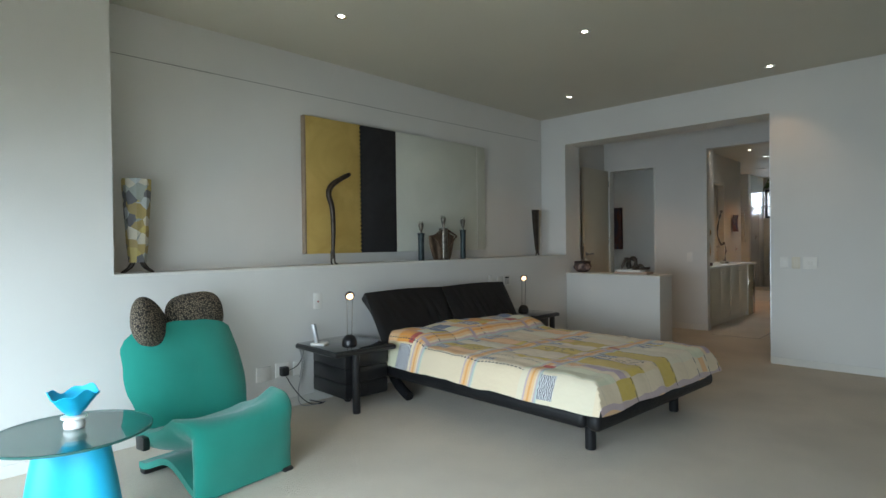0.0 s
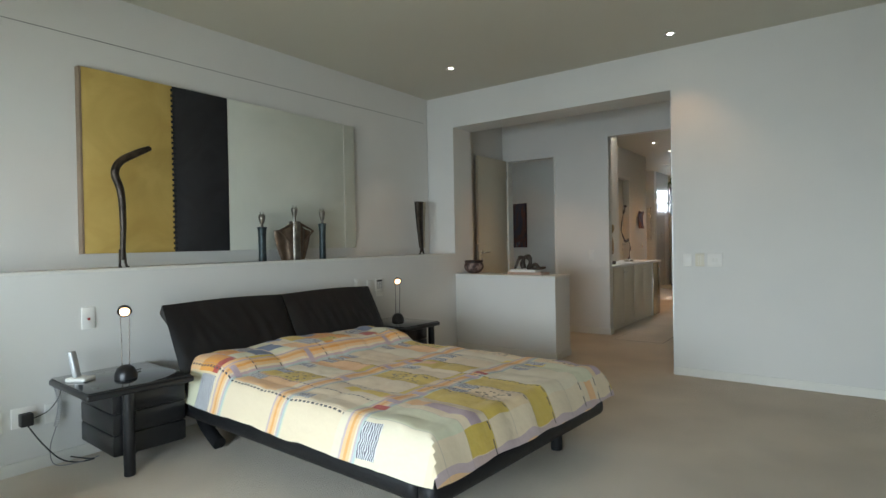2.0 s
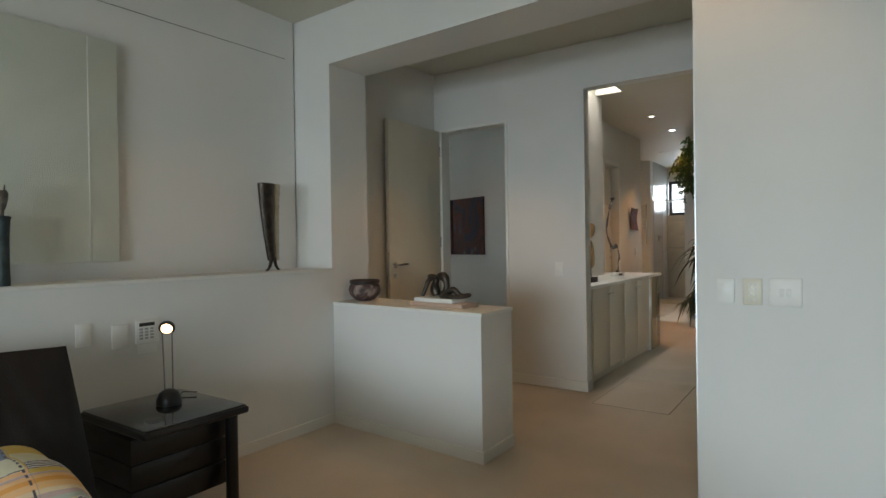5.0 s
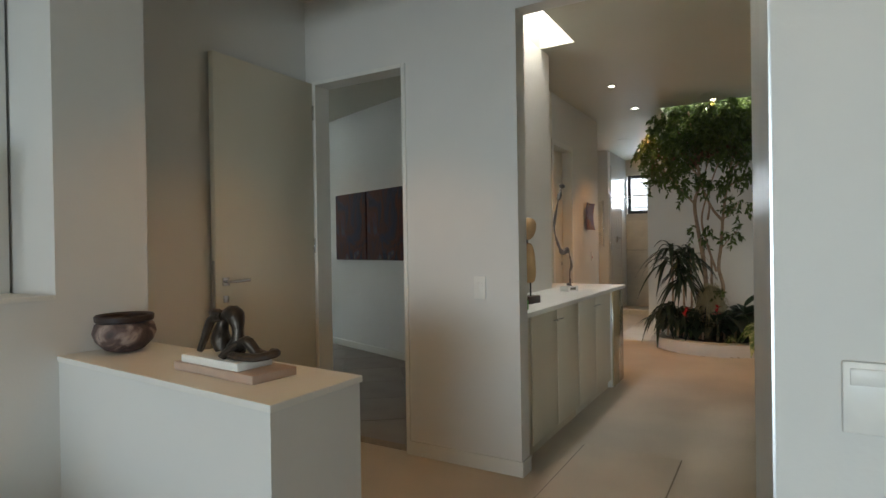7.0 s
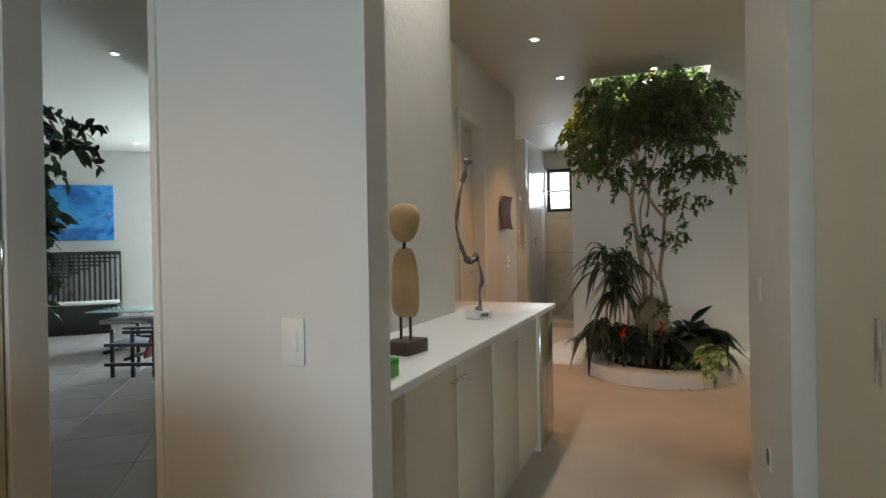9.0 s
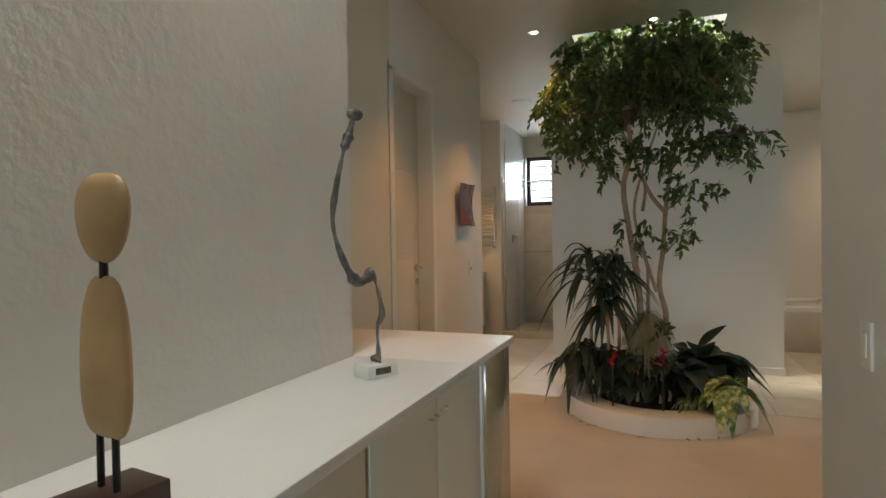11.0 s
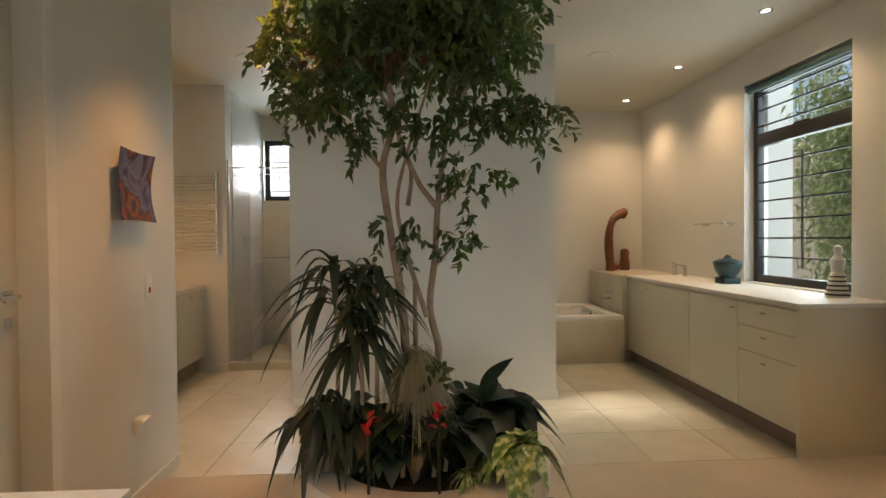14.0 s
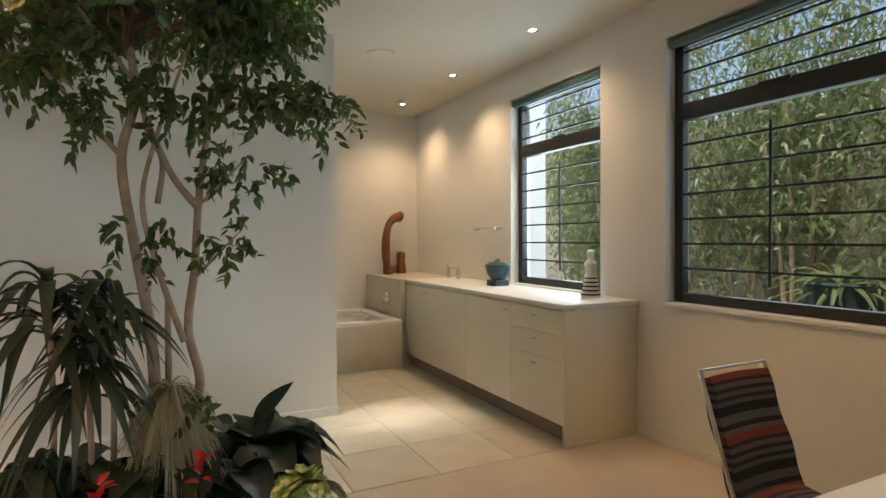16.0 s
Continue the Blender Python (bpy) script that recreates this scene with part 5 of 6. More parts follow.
BLINDM = mat("teal_blind", (0.09, 0.16, 0.15), 0.7, noise=0.1)
for k, (ya, yb) in enumerate(((W1Y0, W1Y1), (W2Y0, W2Y1))):
    t = thing("roller_blind", "rolled-up dark teal blind at the window head", "blind", (1.24, ya, 2.65), group="window blinds")
    part("roll", tube([(0, 0.01, 0), (0, yb - ya - 0.01, 0)], 0.032, 14), BLINDM, t)
    structure("trim_window_sill_%d" % (k + 1), box(1.185, 1.285, ya, yb, WZ0 - 0.02, WZ0 + 0.004, 0.003), TRIM, "white painted window sill")


# vanity
def vanity():
    x0, x1 = 0.568, 1.195
    def unit(label, ya, yb, fronts):
        t = thing("vanity_cabinet", label, "cabinet", group="vanity cabinets")
        part("body", box(x0 + 0.022, x1, ya, yb, 0.135, 0.913), CREAM, t)
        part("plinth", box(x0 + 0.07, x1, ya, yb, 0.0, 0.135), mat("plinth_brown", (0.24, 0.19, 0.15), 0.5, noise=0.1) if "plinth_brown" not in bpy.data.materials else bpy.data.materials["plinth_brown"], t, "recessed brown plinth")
        for nm, a, c, z0, z1, hy in fronts:
            d = part(nm, box(x0, x0 + 0.02, a + 0.002, c - 0.002, z0 + 0.002, z1 - 0.002, 0.002), CREAM, t)
            part("handle", box(x0 - 0.014, x0, hy - 0.025, hy + 0.025, z1 - 0.06, z1 - 0.052, 0.002), STEEL, d, "small chrome bar handle")
        return t
    unit("wide white vanity cabinet under the basin", 14.66, 16.015, [("door", 14.66, 16.015, 0.135, 0.895, 15.5)])
    unit("white single-door vanity cabinet", 13.94, 14.66, [("door", 13.94, 14.66, 0.135, 0.895, 14.0)])
    t = unit("white three-drawer vanity cabinet", 13.31, 13.94, [("drawer", 13.31, 13.94, 0.73, 0.895, 13.63), ("drawer", 13.31, 13.94, 0.555, 0.73, 13.63), ("drawer", 13.31, 13.94, 0.135, 0.555, 13.63)])
    part("end_panel", box(x0 - 0.005, x1, 13.28, 13.31, 0.0, 0.913, 0.003), CREAM, t, "tall white end panel")
    t = thing("worktop", "polished white stone vanity top", "worktop")
    part("top", box(0.556, 1.198, 13.27, 16.02, 0.913, 0.943, 0.003), TOP, t)
    part("basin", lathe([(0.19, 0.943), (0.20, 0.946), (0.205, 0.944)], 32, at=(0.86, 15.55, 0)), PLASTIC, t, "oval white undermounted basin")


vanity()
for y, h_, kind_ in ((15.72, 0.12, 1), (15.95, 0.11, 0)):
    t = thing("basin_tap", "small chrome basin tap", "tap", (1.06, y, 0.943))
    part("body", lathe([(0.022, 0), (0.024, 0.006), (0.02, 0.01), (0.02, h_)], 16), STEEL, t)
    part("spout", tube(smoothpath([(0, 0, h_ - 0.02), (-0.06, 0, h_), (-0.12, 0, h_ - 0.01)], 4), 0.011, 10) if kind_ else tube([(0, 0, h_), (0, 0.0, h_ + 0.02), (-0.04, 0, h_ + 0.025)], 0.01, 8), STEEL, t)
t = thing("lidded_bowl", "dark teal lidded bowl on a square block", "bowl", (0.99, 14.80, 0.943))
TEALGLAZE = mat("teal_glaze", (0.018, 0.06, 0.07), 0.3, noise=0.4, scale=18)
part("block", box(-0.075, 0.075, -0.075, 0.075, 0, 0.055, 0.004), TEALGLAZE, t)
part("bowl", lathe([(0.06, 0.055), (0.075, 0.07), (0.105, 0.12), (0.12, 0.18), (0.118, 0.195), (0.108, 0.20)], 28), TEALGLAZE, t)
part("lid", lathe([(0.112, 0.195), (0.08, 0.212), (0.02, 0.225), (0.015, 0.235), (0.002, 0.238)], 24), TEALGLAZE, t, "dark domed lid")
part("knob", tube(smoothpath([(-0.03, 0, 0.226), (0, 0, 0.248), (0.03, 0, 0.226)], 4), 0.007, 8), BRONZE, t)
t = thing("striped_figurine", "white figurine with a black and white striped skirt", "figurine", (1.07, 13.62, 0.943))
b = lathe([(0.07, 0.0), (0.072, 0.01), (0.055, 0.09), (0.042, 0.16), (0.035, 0.17), (0.042, 0.21), (0.046, 0.25), (0.025, 0.275), (0.02, 0.29), (0.028, 0.315), (0.024, 0.34), (0.002, 0.35)], 20)
part("body", b, PLASTIC, t)
for k in range(5):
    z = 0.012 + 0.03 * k
    r = 0.073 - 0.0065 * k
    part("stripe", lathe([(r - 0.004, z), (r + 0.001, z + 0.002), (r - 0.002, z + 0.012), (r - 0.006, z + 0.014)], 20), DOT, t, "black skirt stripe")
t = thing("glass_wall_shelf", "short glass shelf on chrome brackets", "shelf")
part("shelf", box(1.06, 1.175, 14.97, 15.53, 1.475, 1.487, 0.002), GLASS, t)
part("rail", tube([(1.062, 14.97, 1.481), (1.062, 15.53, 1.481)], 0.008, 8), STEEL, t)
for y in (15.05, 15.45):
    part("bracket", box(1.11, 1.18, y - 0.012, y + 0.012, 1.46, 1.476, 0.003), STEEL, t)
t = thing("wooden_arch_sculpture", "red-brown carved wooden arched figure with a small companion", "sculpture", (0.80, 16.95, 0.943), 22)
REDWOOD = mat("red_wood", (0.20, 0.065, 0.028), 0.4, noise=0.4, scale=9, bump=0.1, bscale=30)
part("arch", tube(smoothpath([(-0.10, 0, 0.0), (-0.13, 0, 0.2), (-0.135, 0, 0.42), (-0.09, 0, 0.60), (0.0, 0, 0.685), (0.09, 0, 0.715), (0.14, 0, 0.70)], 5), [0.062, 0.06, 0.055] + [0.05 + 0.006 * math.sin(k * 0.4) for k in range(22)] + [0.065, 0.07, 0.065, 0.05, 0.03, 0.015], 14), REDWOOD, t)
part("foot", blob(lambda a, c: Vector((-0.06, 0, 0.05)) + Vector((0.09 * math.cos(c) * math.cos(a), 0.06 * math.cos(c) * math.sin(a), 0.05 * math.sin(c))), 16, 10), REDWOOD, t)
part("companion", lathe([(0.062, 0), (0.064, 0.06), (0.055, 0.14), (0.05, 0.18), (0.06, 0.22), (0.045, 0.26), (0.01, 0.275)], 18, at=(0.12, 0.0, 0)), REDWOOD, t, "short carved wooden block")

# bath
t = thing("bathtub", "white built-in bathtub with a stone apron", "bathtub")
part("apron", box(-1.69, 0.5, 15.95, 15.99, 0, 0.465, 0.003), STONE, t, "cream stone apron")
b = bmesh.new()
for x0, x1, y0, y1 in ((-1.69, 0.5, 15.95, 16.07), (-1.69, 0.5, 16.98, 17.14), (-1.69, -1.45, 16.07, 16.98), (0.36, 0.5, 16.07, 16.98)):
    box(x0, x1, y0, y1, 0.465, 0.515, 0.008, bm=b)
part("rim", b, PLASTIC, t, "white acrylic rim")
part("basin", sheet(lambda u, v: Vector((-0.545 + (2 * u - 1) * 0.93, 16.525 + (2 * v - 1) * 0.475, 0.49 - 0.40 * (1 - max(abs(2 * u - 1), abs(2 * v - 1)) ** 6))), 24, 16), PLASTIC, t, "white hollow of the tub")
part("handle", tube(smoothpath([(0.15, 16.02, 0.515), (0.17, 16.08, 0.55), (0.10, 16.36, 0.57), (0.10, 16.46, 0.515)], 4), 0.011, 8), STEEL, t, "chrome grab handle")
structure("trim_bath_ledge", box(0.505, 1.198, 16.025, 17.148, 0, 0.941, 0.004), STONE, "cream stone ledge behind the bath")
t = thing("bath_tap", "chrome square bath mixer on the ledge's side", "tap", (0.505, 16.4, 0.70))
part("rose", box(-0.012, 0, -0.05, 0.05, -0.07, 0.07, 0.004), STEEL, t)
part("spout", box(-0.10, -0.012, -0.02, 0.02, -0.06, -0.035, 0.004), STEEL, t)
part("lever", box(-0.06, -0.012, -0.015, 0.015, 0.02, 0.04, 0.004), STEEL, t)
for y in (13.925, 15.265, 16.57):
    downlight(0.77, y, 31.0, warm=(1.0, 0.70, 0.44), cone=130, blend=1.0)
# the one at x -4.2 is an unseen addition that lights the alcove
for x, y, w in ((-4.2, 14.9, 50.0), (-3.17, 16.55, 16.0), (0.15, 11.95, 46.0)):
    downlight(x, y, w, cone=100 if y > 14 else 74)

# desk and chair
t = thing("built_in_desk", "cream lacquered built-in desk below the window wall", "desk")
part("desktop", box(-1.06, 1.17, 10.62, 11.155, 0.72, 0.75, 0.004), CREAM, t)
for x in (-1.055, 1.14):
    part("side_panel", box(x, x + 0.03, 10.62, 11.14, 0, 0.72, 0.002), CREAM, t)
part("modesty_panel", box(-1.025, 1.14, 10.62, 10.64, 0.3, 0.72), CREAM, t)


def stripes_material(name, axis):
    m, nt, b, tc = nodes(name, 0.9, 0.4, 300)
    sep = nt.nodes.new("ShaderNodeSeparateXYZ")
    nt.links.new(tc.outputs["Object"], sep.inputs[0])
    fr = mth(nt, "FRACT", mth(nt, "MULTIPLY", sep.outputs[axis], 4.4))
    c = ramp(nt, fr, [(0, (0.015, 0.015, 0.02)), (0.08, (0.10, 0.10, 0.12)), (0.16, (0.02, 0.02, 0.028)), (0.22, (0.11, 0.10, 0.12)), (0.30, (0.02, 0.02, 0.025)), (0.36, (0.12, 0.10, 0.11)), (0.44, (0.03, 0.02, 0.025)), (0.50, (0.20, 0.04, 0.04)), (0.62, (0.13, 0.10, 0.10)), (0.70, (0.015, 0.015, 0.02)), (0.78, (0.10, 0.11, 0.13)), (0.92, (0.015, 0.015, 0.02))])
    nt.links.new(c, b.inputs["Base Color"])
    return m


WEAVE, WEAVESEAT = stripes_material("striped_weave", 2), stripes_material("striped_weave_seat", 1)
t = thing("desk_chair", "slim chair with a striped woven seat and back cushion", "chair", (0.37, 11.60, 0.0), 0)
part("back_cushion", sheet(lambda u, v: Vector(((2 * u - 1) * (0.19 - 0.01 * v), 0.13 + 0.16 * v + 0.03 * math.sin(math.pi * u) * 0.6 + 0.012 * math.sin(math.pi * v * 4) * 0.5, 0.36 + 0.46 * v)), 14, 20, 0.05), WEAVE, t, "dark striped woven back cushion")
part("seat_cushion", sheet(lambda u, v: Vector(((2 * u - 1) * 0.185, -0.32 + 0.46 * v, 0.37 + 0.02 * math.sin(math.pi * u) - 0.02 * math.sin(math.pi * v))), 12, 12, 0.055), WEAVESEAT, t, "dark striped woven seat cushion")
for s in (-1, 1):
    part("side_frame", tube(smoothpath([(s * 0.20, 0.32, 0.84), (s * 0.20, 0.15, 0.34), (s * 0.20, 0.1, 0.31), (s * 0.20, -0.3, 0.33)], 4), 0.010, 8), STEEL, t, "chrome side rail")
    part("front_leg", tube([(s * 0.20, -0.28, 0.33), (s * 0.20, -0.28, 0.0)], 0.010, 8), STEEL, t)
    part("rear_leg", tube([(s * 0.20, 0.13, 0.33), (s * 0.20, 0.24, 0.0)], 0.010, 8), STEEL, t)
part("top_rail", tube([(-0.20, 0.32, 0.84), (0.20, 0.32, 0.84)], 0.006, 8), STEEL, t)
part("seat_sling", box(-0.19, 0.19, -0.3, 0.12, 0.325, 0.338, 0.003), TRIM, t, "pale seat sling")

# ---- planter ----
CX, CY = -1.71, 13.20
t = thing("round_planter", "low round white plastered planter ring", "planter", (CX, CY, 0))
part("ring", lathe([(0.70, 0.0), (0.70, 0.122), (0.694, 0.132), (0.50, 0.132), (0.485, 0.122), (0.485, 0.02)], 72), mat("planter_plaster", (0.74, 0.71, 0.66), 0.5, noise=0.06, scale=5, bump=0.08, bscale=80), t)
tagged(part("soil", blob(lambda a, c: Vector((0.495 * math.cos(c) * math.cos(a), 0.495 * math.cos(c) * math.sin(a), 0.09 + 0.05 * math.sin(c))), 32, 8), SOIL, t, "dark potting soil"), kind="stuff")


def leaf_material(name, dark, light, rough=0.35):
    m, nt, b, tc = nodes(name, rough)
    g = nt.nodes.new("ShaderNodeNewGeometry")
    nt.links.new(ramp(nt, g.outputs["Random Per Island"], [(0, dark), (0.6, tuple((p + q) / 2 for p, q in zip(dark, light))), (1.0, light)], False), b.inputs["Base Color"])
    tr = nt.nodes.new("ShaderNodeBsdfTranslucent")
    tr.inputs[0].default_value = (*[min(1, v * 2.2) for v in light], 1)
    mx = nt.nodes.new("ShaderNodeMixShader")
    mx.inputs[0].default_value = 0.28
    nt.links.new(b.outputs[0], mx.inputs[1])
    nt.links.new(tr.outputs[0], mx.inputs[2])
    nt.links.new(mx.outputs[0], nt.nodes["Material Output"].inputs[0])
    return m


FICUS = leaf_material("ficus_leaf", (0.010, 0.020, 0.008), (0.085, 0.125, 0.03))
DRAC = leaf_material("dracaena_leaf", (0.014, 0.022, 0.014), (0.035, 0.05, 0.025))
DARKLEAF = leaf_material("dark_broad_leaf", (0.009, 0.016, 0.011), (0.022, 0.040, 0.020), 0.32)
MIDLEAF = leaf_material("mid_leaf", (0.03, 0.055, 0.03), (0.08, 0.12, 0.05))
DRYGRASS = leaf_material("pale_grass", (0.13, 0.12, 0.07), (0.34, 0.32, 0.20), 0.6)
BARK = mat("smooth_bark", (0.38, 0.27, 0.18), 0.7, noise=0.35, scale=14, bump=0.4, bscale=60)
TWIG = mat("brown_twig", (0.17, 0.085, 0.05), 0.75, noise=0.3, scale=20)
REDFLOWER = mat("red_bract", (0.45, 0.01, 0.015), 0.4, noise=0.15, scale=20)


def add_leaf(V, F, p, d, up, L, W, droop=0.3, n=3):
    """Append one creased leaf: a ribbon of n cells on each side of the midrib."""
    d = d.normalized()
    side = d.cross(up)
    side = side.normalized() if side.length > 1e-3 else Vector((1, 0, 0))
    rows = []
    for i in range(n + 1):
        s = i / n
        q = p + d * (L * s) + Vector((0, 0, -droop * L * s * s))
        w = W * (math.sin(math.pi * (0.08 + 0.92 * s) ** 0.8) if n > 1 else 0.5)
        lift = up * (0.18 * w)
        k = len(V)
        V.extend([q - side * w / 2 + lift, q, q + side * w / 2 + lift])
        rows.append(k)
    for a, c in zip(rows, rows[1:]):
        F.append((a, a + 1, c + 1, c))
        F.append((a + 1, a + 2, c + 2, c + 1))


def leaf_part(name, V, F, material, parent, label="", stuff=True):
    me = bpy.data.meshes.new(name)
    me.from_pydata([tuple(v) for v in V], [], F)
    me.materials.append(material)
    me.polygons.foreach_set("use_smooth", [True] * len(me.polygons))
    ob = new(name, me)
    ob.parent = parent
    if label:
        ob["label"] = label
    if stuff:
        ob["kind"] = "stuff"
    return ob


def rnd_dir(rng, zlo=-1.0, zhi=1.0):
    a, z = rng.uniform(0, 2 * math.pi), rng.uniform(zlo, zhi)
    r = math.sqrt(max(0.0, 1 - z * z))
    return Vector((r * math.cos(a), r * math.sin(a), z))


def ficus(name, label, at, stems, clumps, twigs, seed, size=1.0, leaf=(0.042, 0.066), foliage=None):
    """A weeping fig: stems are lists of points, clumps are (centre, radii, leaves)."""
    rng = random.Random(seed)
    t = thing(name, label, "tree", at)
    trunk = part("trunk", tube(smoothpath(stems[0][0], 6), [stems[0][1] * (1 - 0.5 * k / (6 * (len(stems[0][0]) - 1))) for k in range(6 * (len(stems[0][0]) - 1) + 1)], 10), BARK, t, "smooth pale brown stem")
    for pts, r in stems[1:]:
        n = 6 * (len(pts) - 1) + 1
        part("limb", tube(smoothpath(pts, 6), [r * (1 - 0.55 * k / n) for k in range(n)], 10), BARK, t)
    b = bmesh.new()
    V, F = [], []
    for root, (c, rad, count) in twigs:
        c, rad = Vector(c), Vector(rad)
        for k in range(max(4, count // 34)):
            q = rnd_dir(rng)
            tip = c + Vector((q.x * rad.x, q.y * rad.y, q.z * rad.z)) * 0.8
            mid = (Vector(root) + tip) / 2 + Vector((rng.uniform(-.06, .06), rng.uniform(-.06, .06), 0.05))
            tube([Vector(root), mid, tip], [0.009 * size, 0.006 * size, 0.002], 5, b)
    part("twig", b, TWIG, t, "thin branching brown twigs")["kind"] = "stuff"
    for c, rad, count in clumps:
        c, rad = Vector(c), Vector(rad)
        sprays = max(4, count // 14)
        for s in range(sprays):
            q = rnd_dir(rng)
            k = rng.uniform(0.25, 1.0) ** 0.5
            o = c + Vector((q.x * rad.x, q.y * rad.y, q.z * rad.z)) * k
            if o.z + t.location.z > 3.45:
                continue
            run = (Vector((q.x, q.y, 0)) * 0.8 + rnd_dir(rng) * 0.6 + Vector((0, 0, -0.2))).normalized()
            for j in range(14):
                p = o + run * (0.010 * j * size) + Vector((0, 0, -0.0005 * j * j))
                dd = (run * 0.45 + rnd_dir(rng) * 0.9 + Vector((0, 0, -0.38))).normalized()
                L = rng.uniform(*leaf) * size
                add_leaf(V, F, p, dd, rnd_dir(rng, 0.2, 1.0), L, L * rng.uniform(0.48, 0.60), 0.2, 3)
    leaf_part("crown", V, F, foliage or FICUS, t, "dense small glossy leaves with gaps")
    return t


def clump(x, z, y, rx, ry, rz, n):
    if z > 2.1:
        x, rx = -1.82 + 0.86 * (x + 1.82), 0.88 * rx
    return ((x - CX, y - CY, z), (rx, ry, rz), n)


top_clumps = [
    clump(-1.95, 2.62, 13.35, 0.55, 0.5, 0.28, 1500), clump(-1.55, 2.66, 13.4, 0.55, 0.5, 0.28, 1500), clump(-2.35, 2.46, 13.3, 0.34, 0.42, 0.26, 620),
    clump(-1.25, 2.64, 13.35, 0.34, 0.42, 0.22, 620), clump(-1.75, 3.02, 13.6, 0.62, 0.5, 0.2, 1900), clump(-1.75, 2.46, 13.1, 0.55, 0.4, 0.16, 520),
    clump(-2.45, 2.22, 13.2, 0.22, 0.3, 0.22, 330), clump(-2.15, 2.12, 13.2, 0.18, 0.25, 0.2, 240), clump(-1.30, 2.36, 13.2, 0.25, 0.3, 0.15, 250),
    clump(-1.98, 2.66, 12.85, 0.5, 0.25, 0.24, 800), clump(-1.45, 2.7, 12.9, 0.45, 0.25, 0.22, 700), clump(-2.60, 2.50, 13.2, 0.16, 0.25, 0.12, 170)]
low_clumps = [
    clump(-1.16, 2.04, 13.1, 0.24, 0.2, 0.12, 330), clump(-1.43, 2.02, 13.05, 0.22, 0.2, 0.12, 240), clump(-1.70, 2.06, 13.0, 0.14, 0.14, 0.12, 150), clump(-1.44, 1.70, 13.1, 0.13, 0.15, 0.14, 170),
    clump(-1.45, 1.38, 13.1, 0.09, 0.1, 0.11, 70), clump(-1.86, 1.38, 13.05, 0.12, 0.12, 0.12, 80), clump(-1.72, 1.42, 13.05, 0.10, 0.1, 0.07, 42), clump(-1.95, 1.95, 13.1, 0.2, 0.2, 0.10, 80), clump(-1.62, 0.70, 12.95, 0.05, 0.04, 0.03, 14)]


def P(x, z, y=13.2):
    return (x - CX, y - CY, z)


stems = [([P(-1.84, 0.08), P(-1.82, 0.6), P(-1.84, 1.0), P(-1.90, 1.4), P(-1.94, 1.75), P(-1.88, 2.05), P(-1.95, 2.5), P(-2.0, 2.9)], 0.029),
         ([P(-1.68, 0.08), P(-1.645, 0.6), P(-1.635, 0.75), P(-1.68, 0.97), P(-1.65, 1.25), P(-1.63, 1.55), P(-1.60, 1.8), P(-1.55, 2.1), P(-1.45, 2.6)], 0.025),
         ([P(-1.63, 1.53), P(-1.74, 1.68), P(-1.84, 1.92), P(-1.90, 2.1), P(-2.15, 2.45)], 0.017),
         ([P(-1.80, 1.55, 13.25), P(-1.78, 1.75, 13.25), P(-1.85, 1.95, 13.2), P(-1.75, 2.4, 13.2)], 0.014),
         ([P(-1.70, 0.92, 13.15), P(-1.80, 1.25, 13.15), P(-1.86, 1.55, 13.18), P(-1.80, 1.85, 13.2), P(-1.65, 2.3, 13.2)], 0.015),
         ([P(-1.56, 1.95), P(-1.40, 2.02, 13.12), P(-1.2, 2.08, 13.1)], 0.010), ([P(-1.62, 1.55), P(-1.5, 1.68, 13.12), P(-1.44, 1.75, 13.1)], 0.008), ([P(-1.65, 1.2), P(-1.55, 1.32, 13.12), P(-1.46, 1.42, 13.1)], 0.007),
         ([P(-1.94, 1.75), P(-2.1, 1.95), P(-2.3, 2.2), P(-2.45, 2.4)], 0.012), ([P(-1.55, 2.1), P(-1.35, 2.35), P(-1.2, 2.6)], 0.013), ([P(-1.77, 0.08, 13.25), P(-1.765, 0.6, 13.25), P(-1.765, 1.10, 13.25)], 0.024)]
twigs = [(P(-1.92, 2.2), top_clumps[0]), (P(-1.5, 2.3), top_clumps[1]), (P(-2.2, 2.3), top_clumps[2]), (P(-1.25, 2.4), top_clumps[3]), (P(-1.8, 2.3), top_clumps[5]), (P(-1.2, 2.08, 13.1), low_clumps[0]), (P(-2.4, 2.35), top_clumps[6])]
ficus("weeping_fig", "tall indoor weeping fig with bare stems and spreading dark crown", (CX, CY, 0.0), stems, [(c, r, int(n * 1.5)) for c, r, n in top_clumps] + low_clumps, twigs, 11)


def rosette(name, label, cat, at, material, leaves, L, W, droop, zrange, seed, stem=0.0, n=7, spread=0.0):
    """A plant of long arching leaves from one head."""
    rng = random.Random(seed)
    t = thing(name, label, cat, at)
    if stem:
        part("stem", tube([(0, 0, 0), (0.01, 0, stem / 2), (0, 0, stem)], [0.014, 0.012, 0.01], 8), BARK, t)
    V, F = [], []
    for k in range(leaves):
        d = rnd_dir(rng, *zrange)
        ln = L * rng.uniform(0.65, 1.1)
        add_leaf(V, F, Vector((0, 0, stem * (1 - spread * rng.random()) + 0.05 * rng.random())), d, Vector((0, 0, 1)), ln, W * rng.uniform(0.8, 1.2), droop * rng.uniform(0.6, 1.3), n)
    leaf_part("leaves", V, F, material, t)
    return t


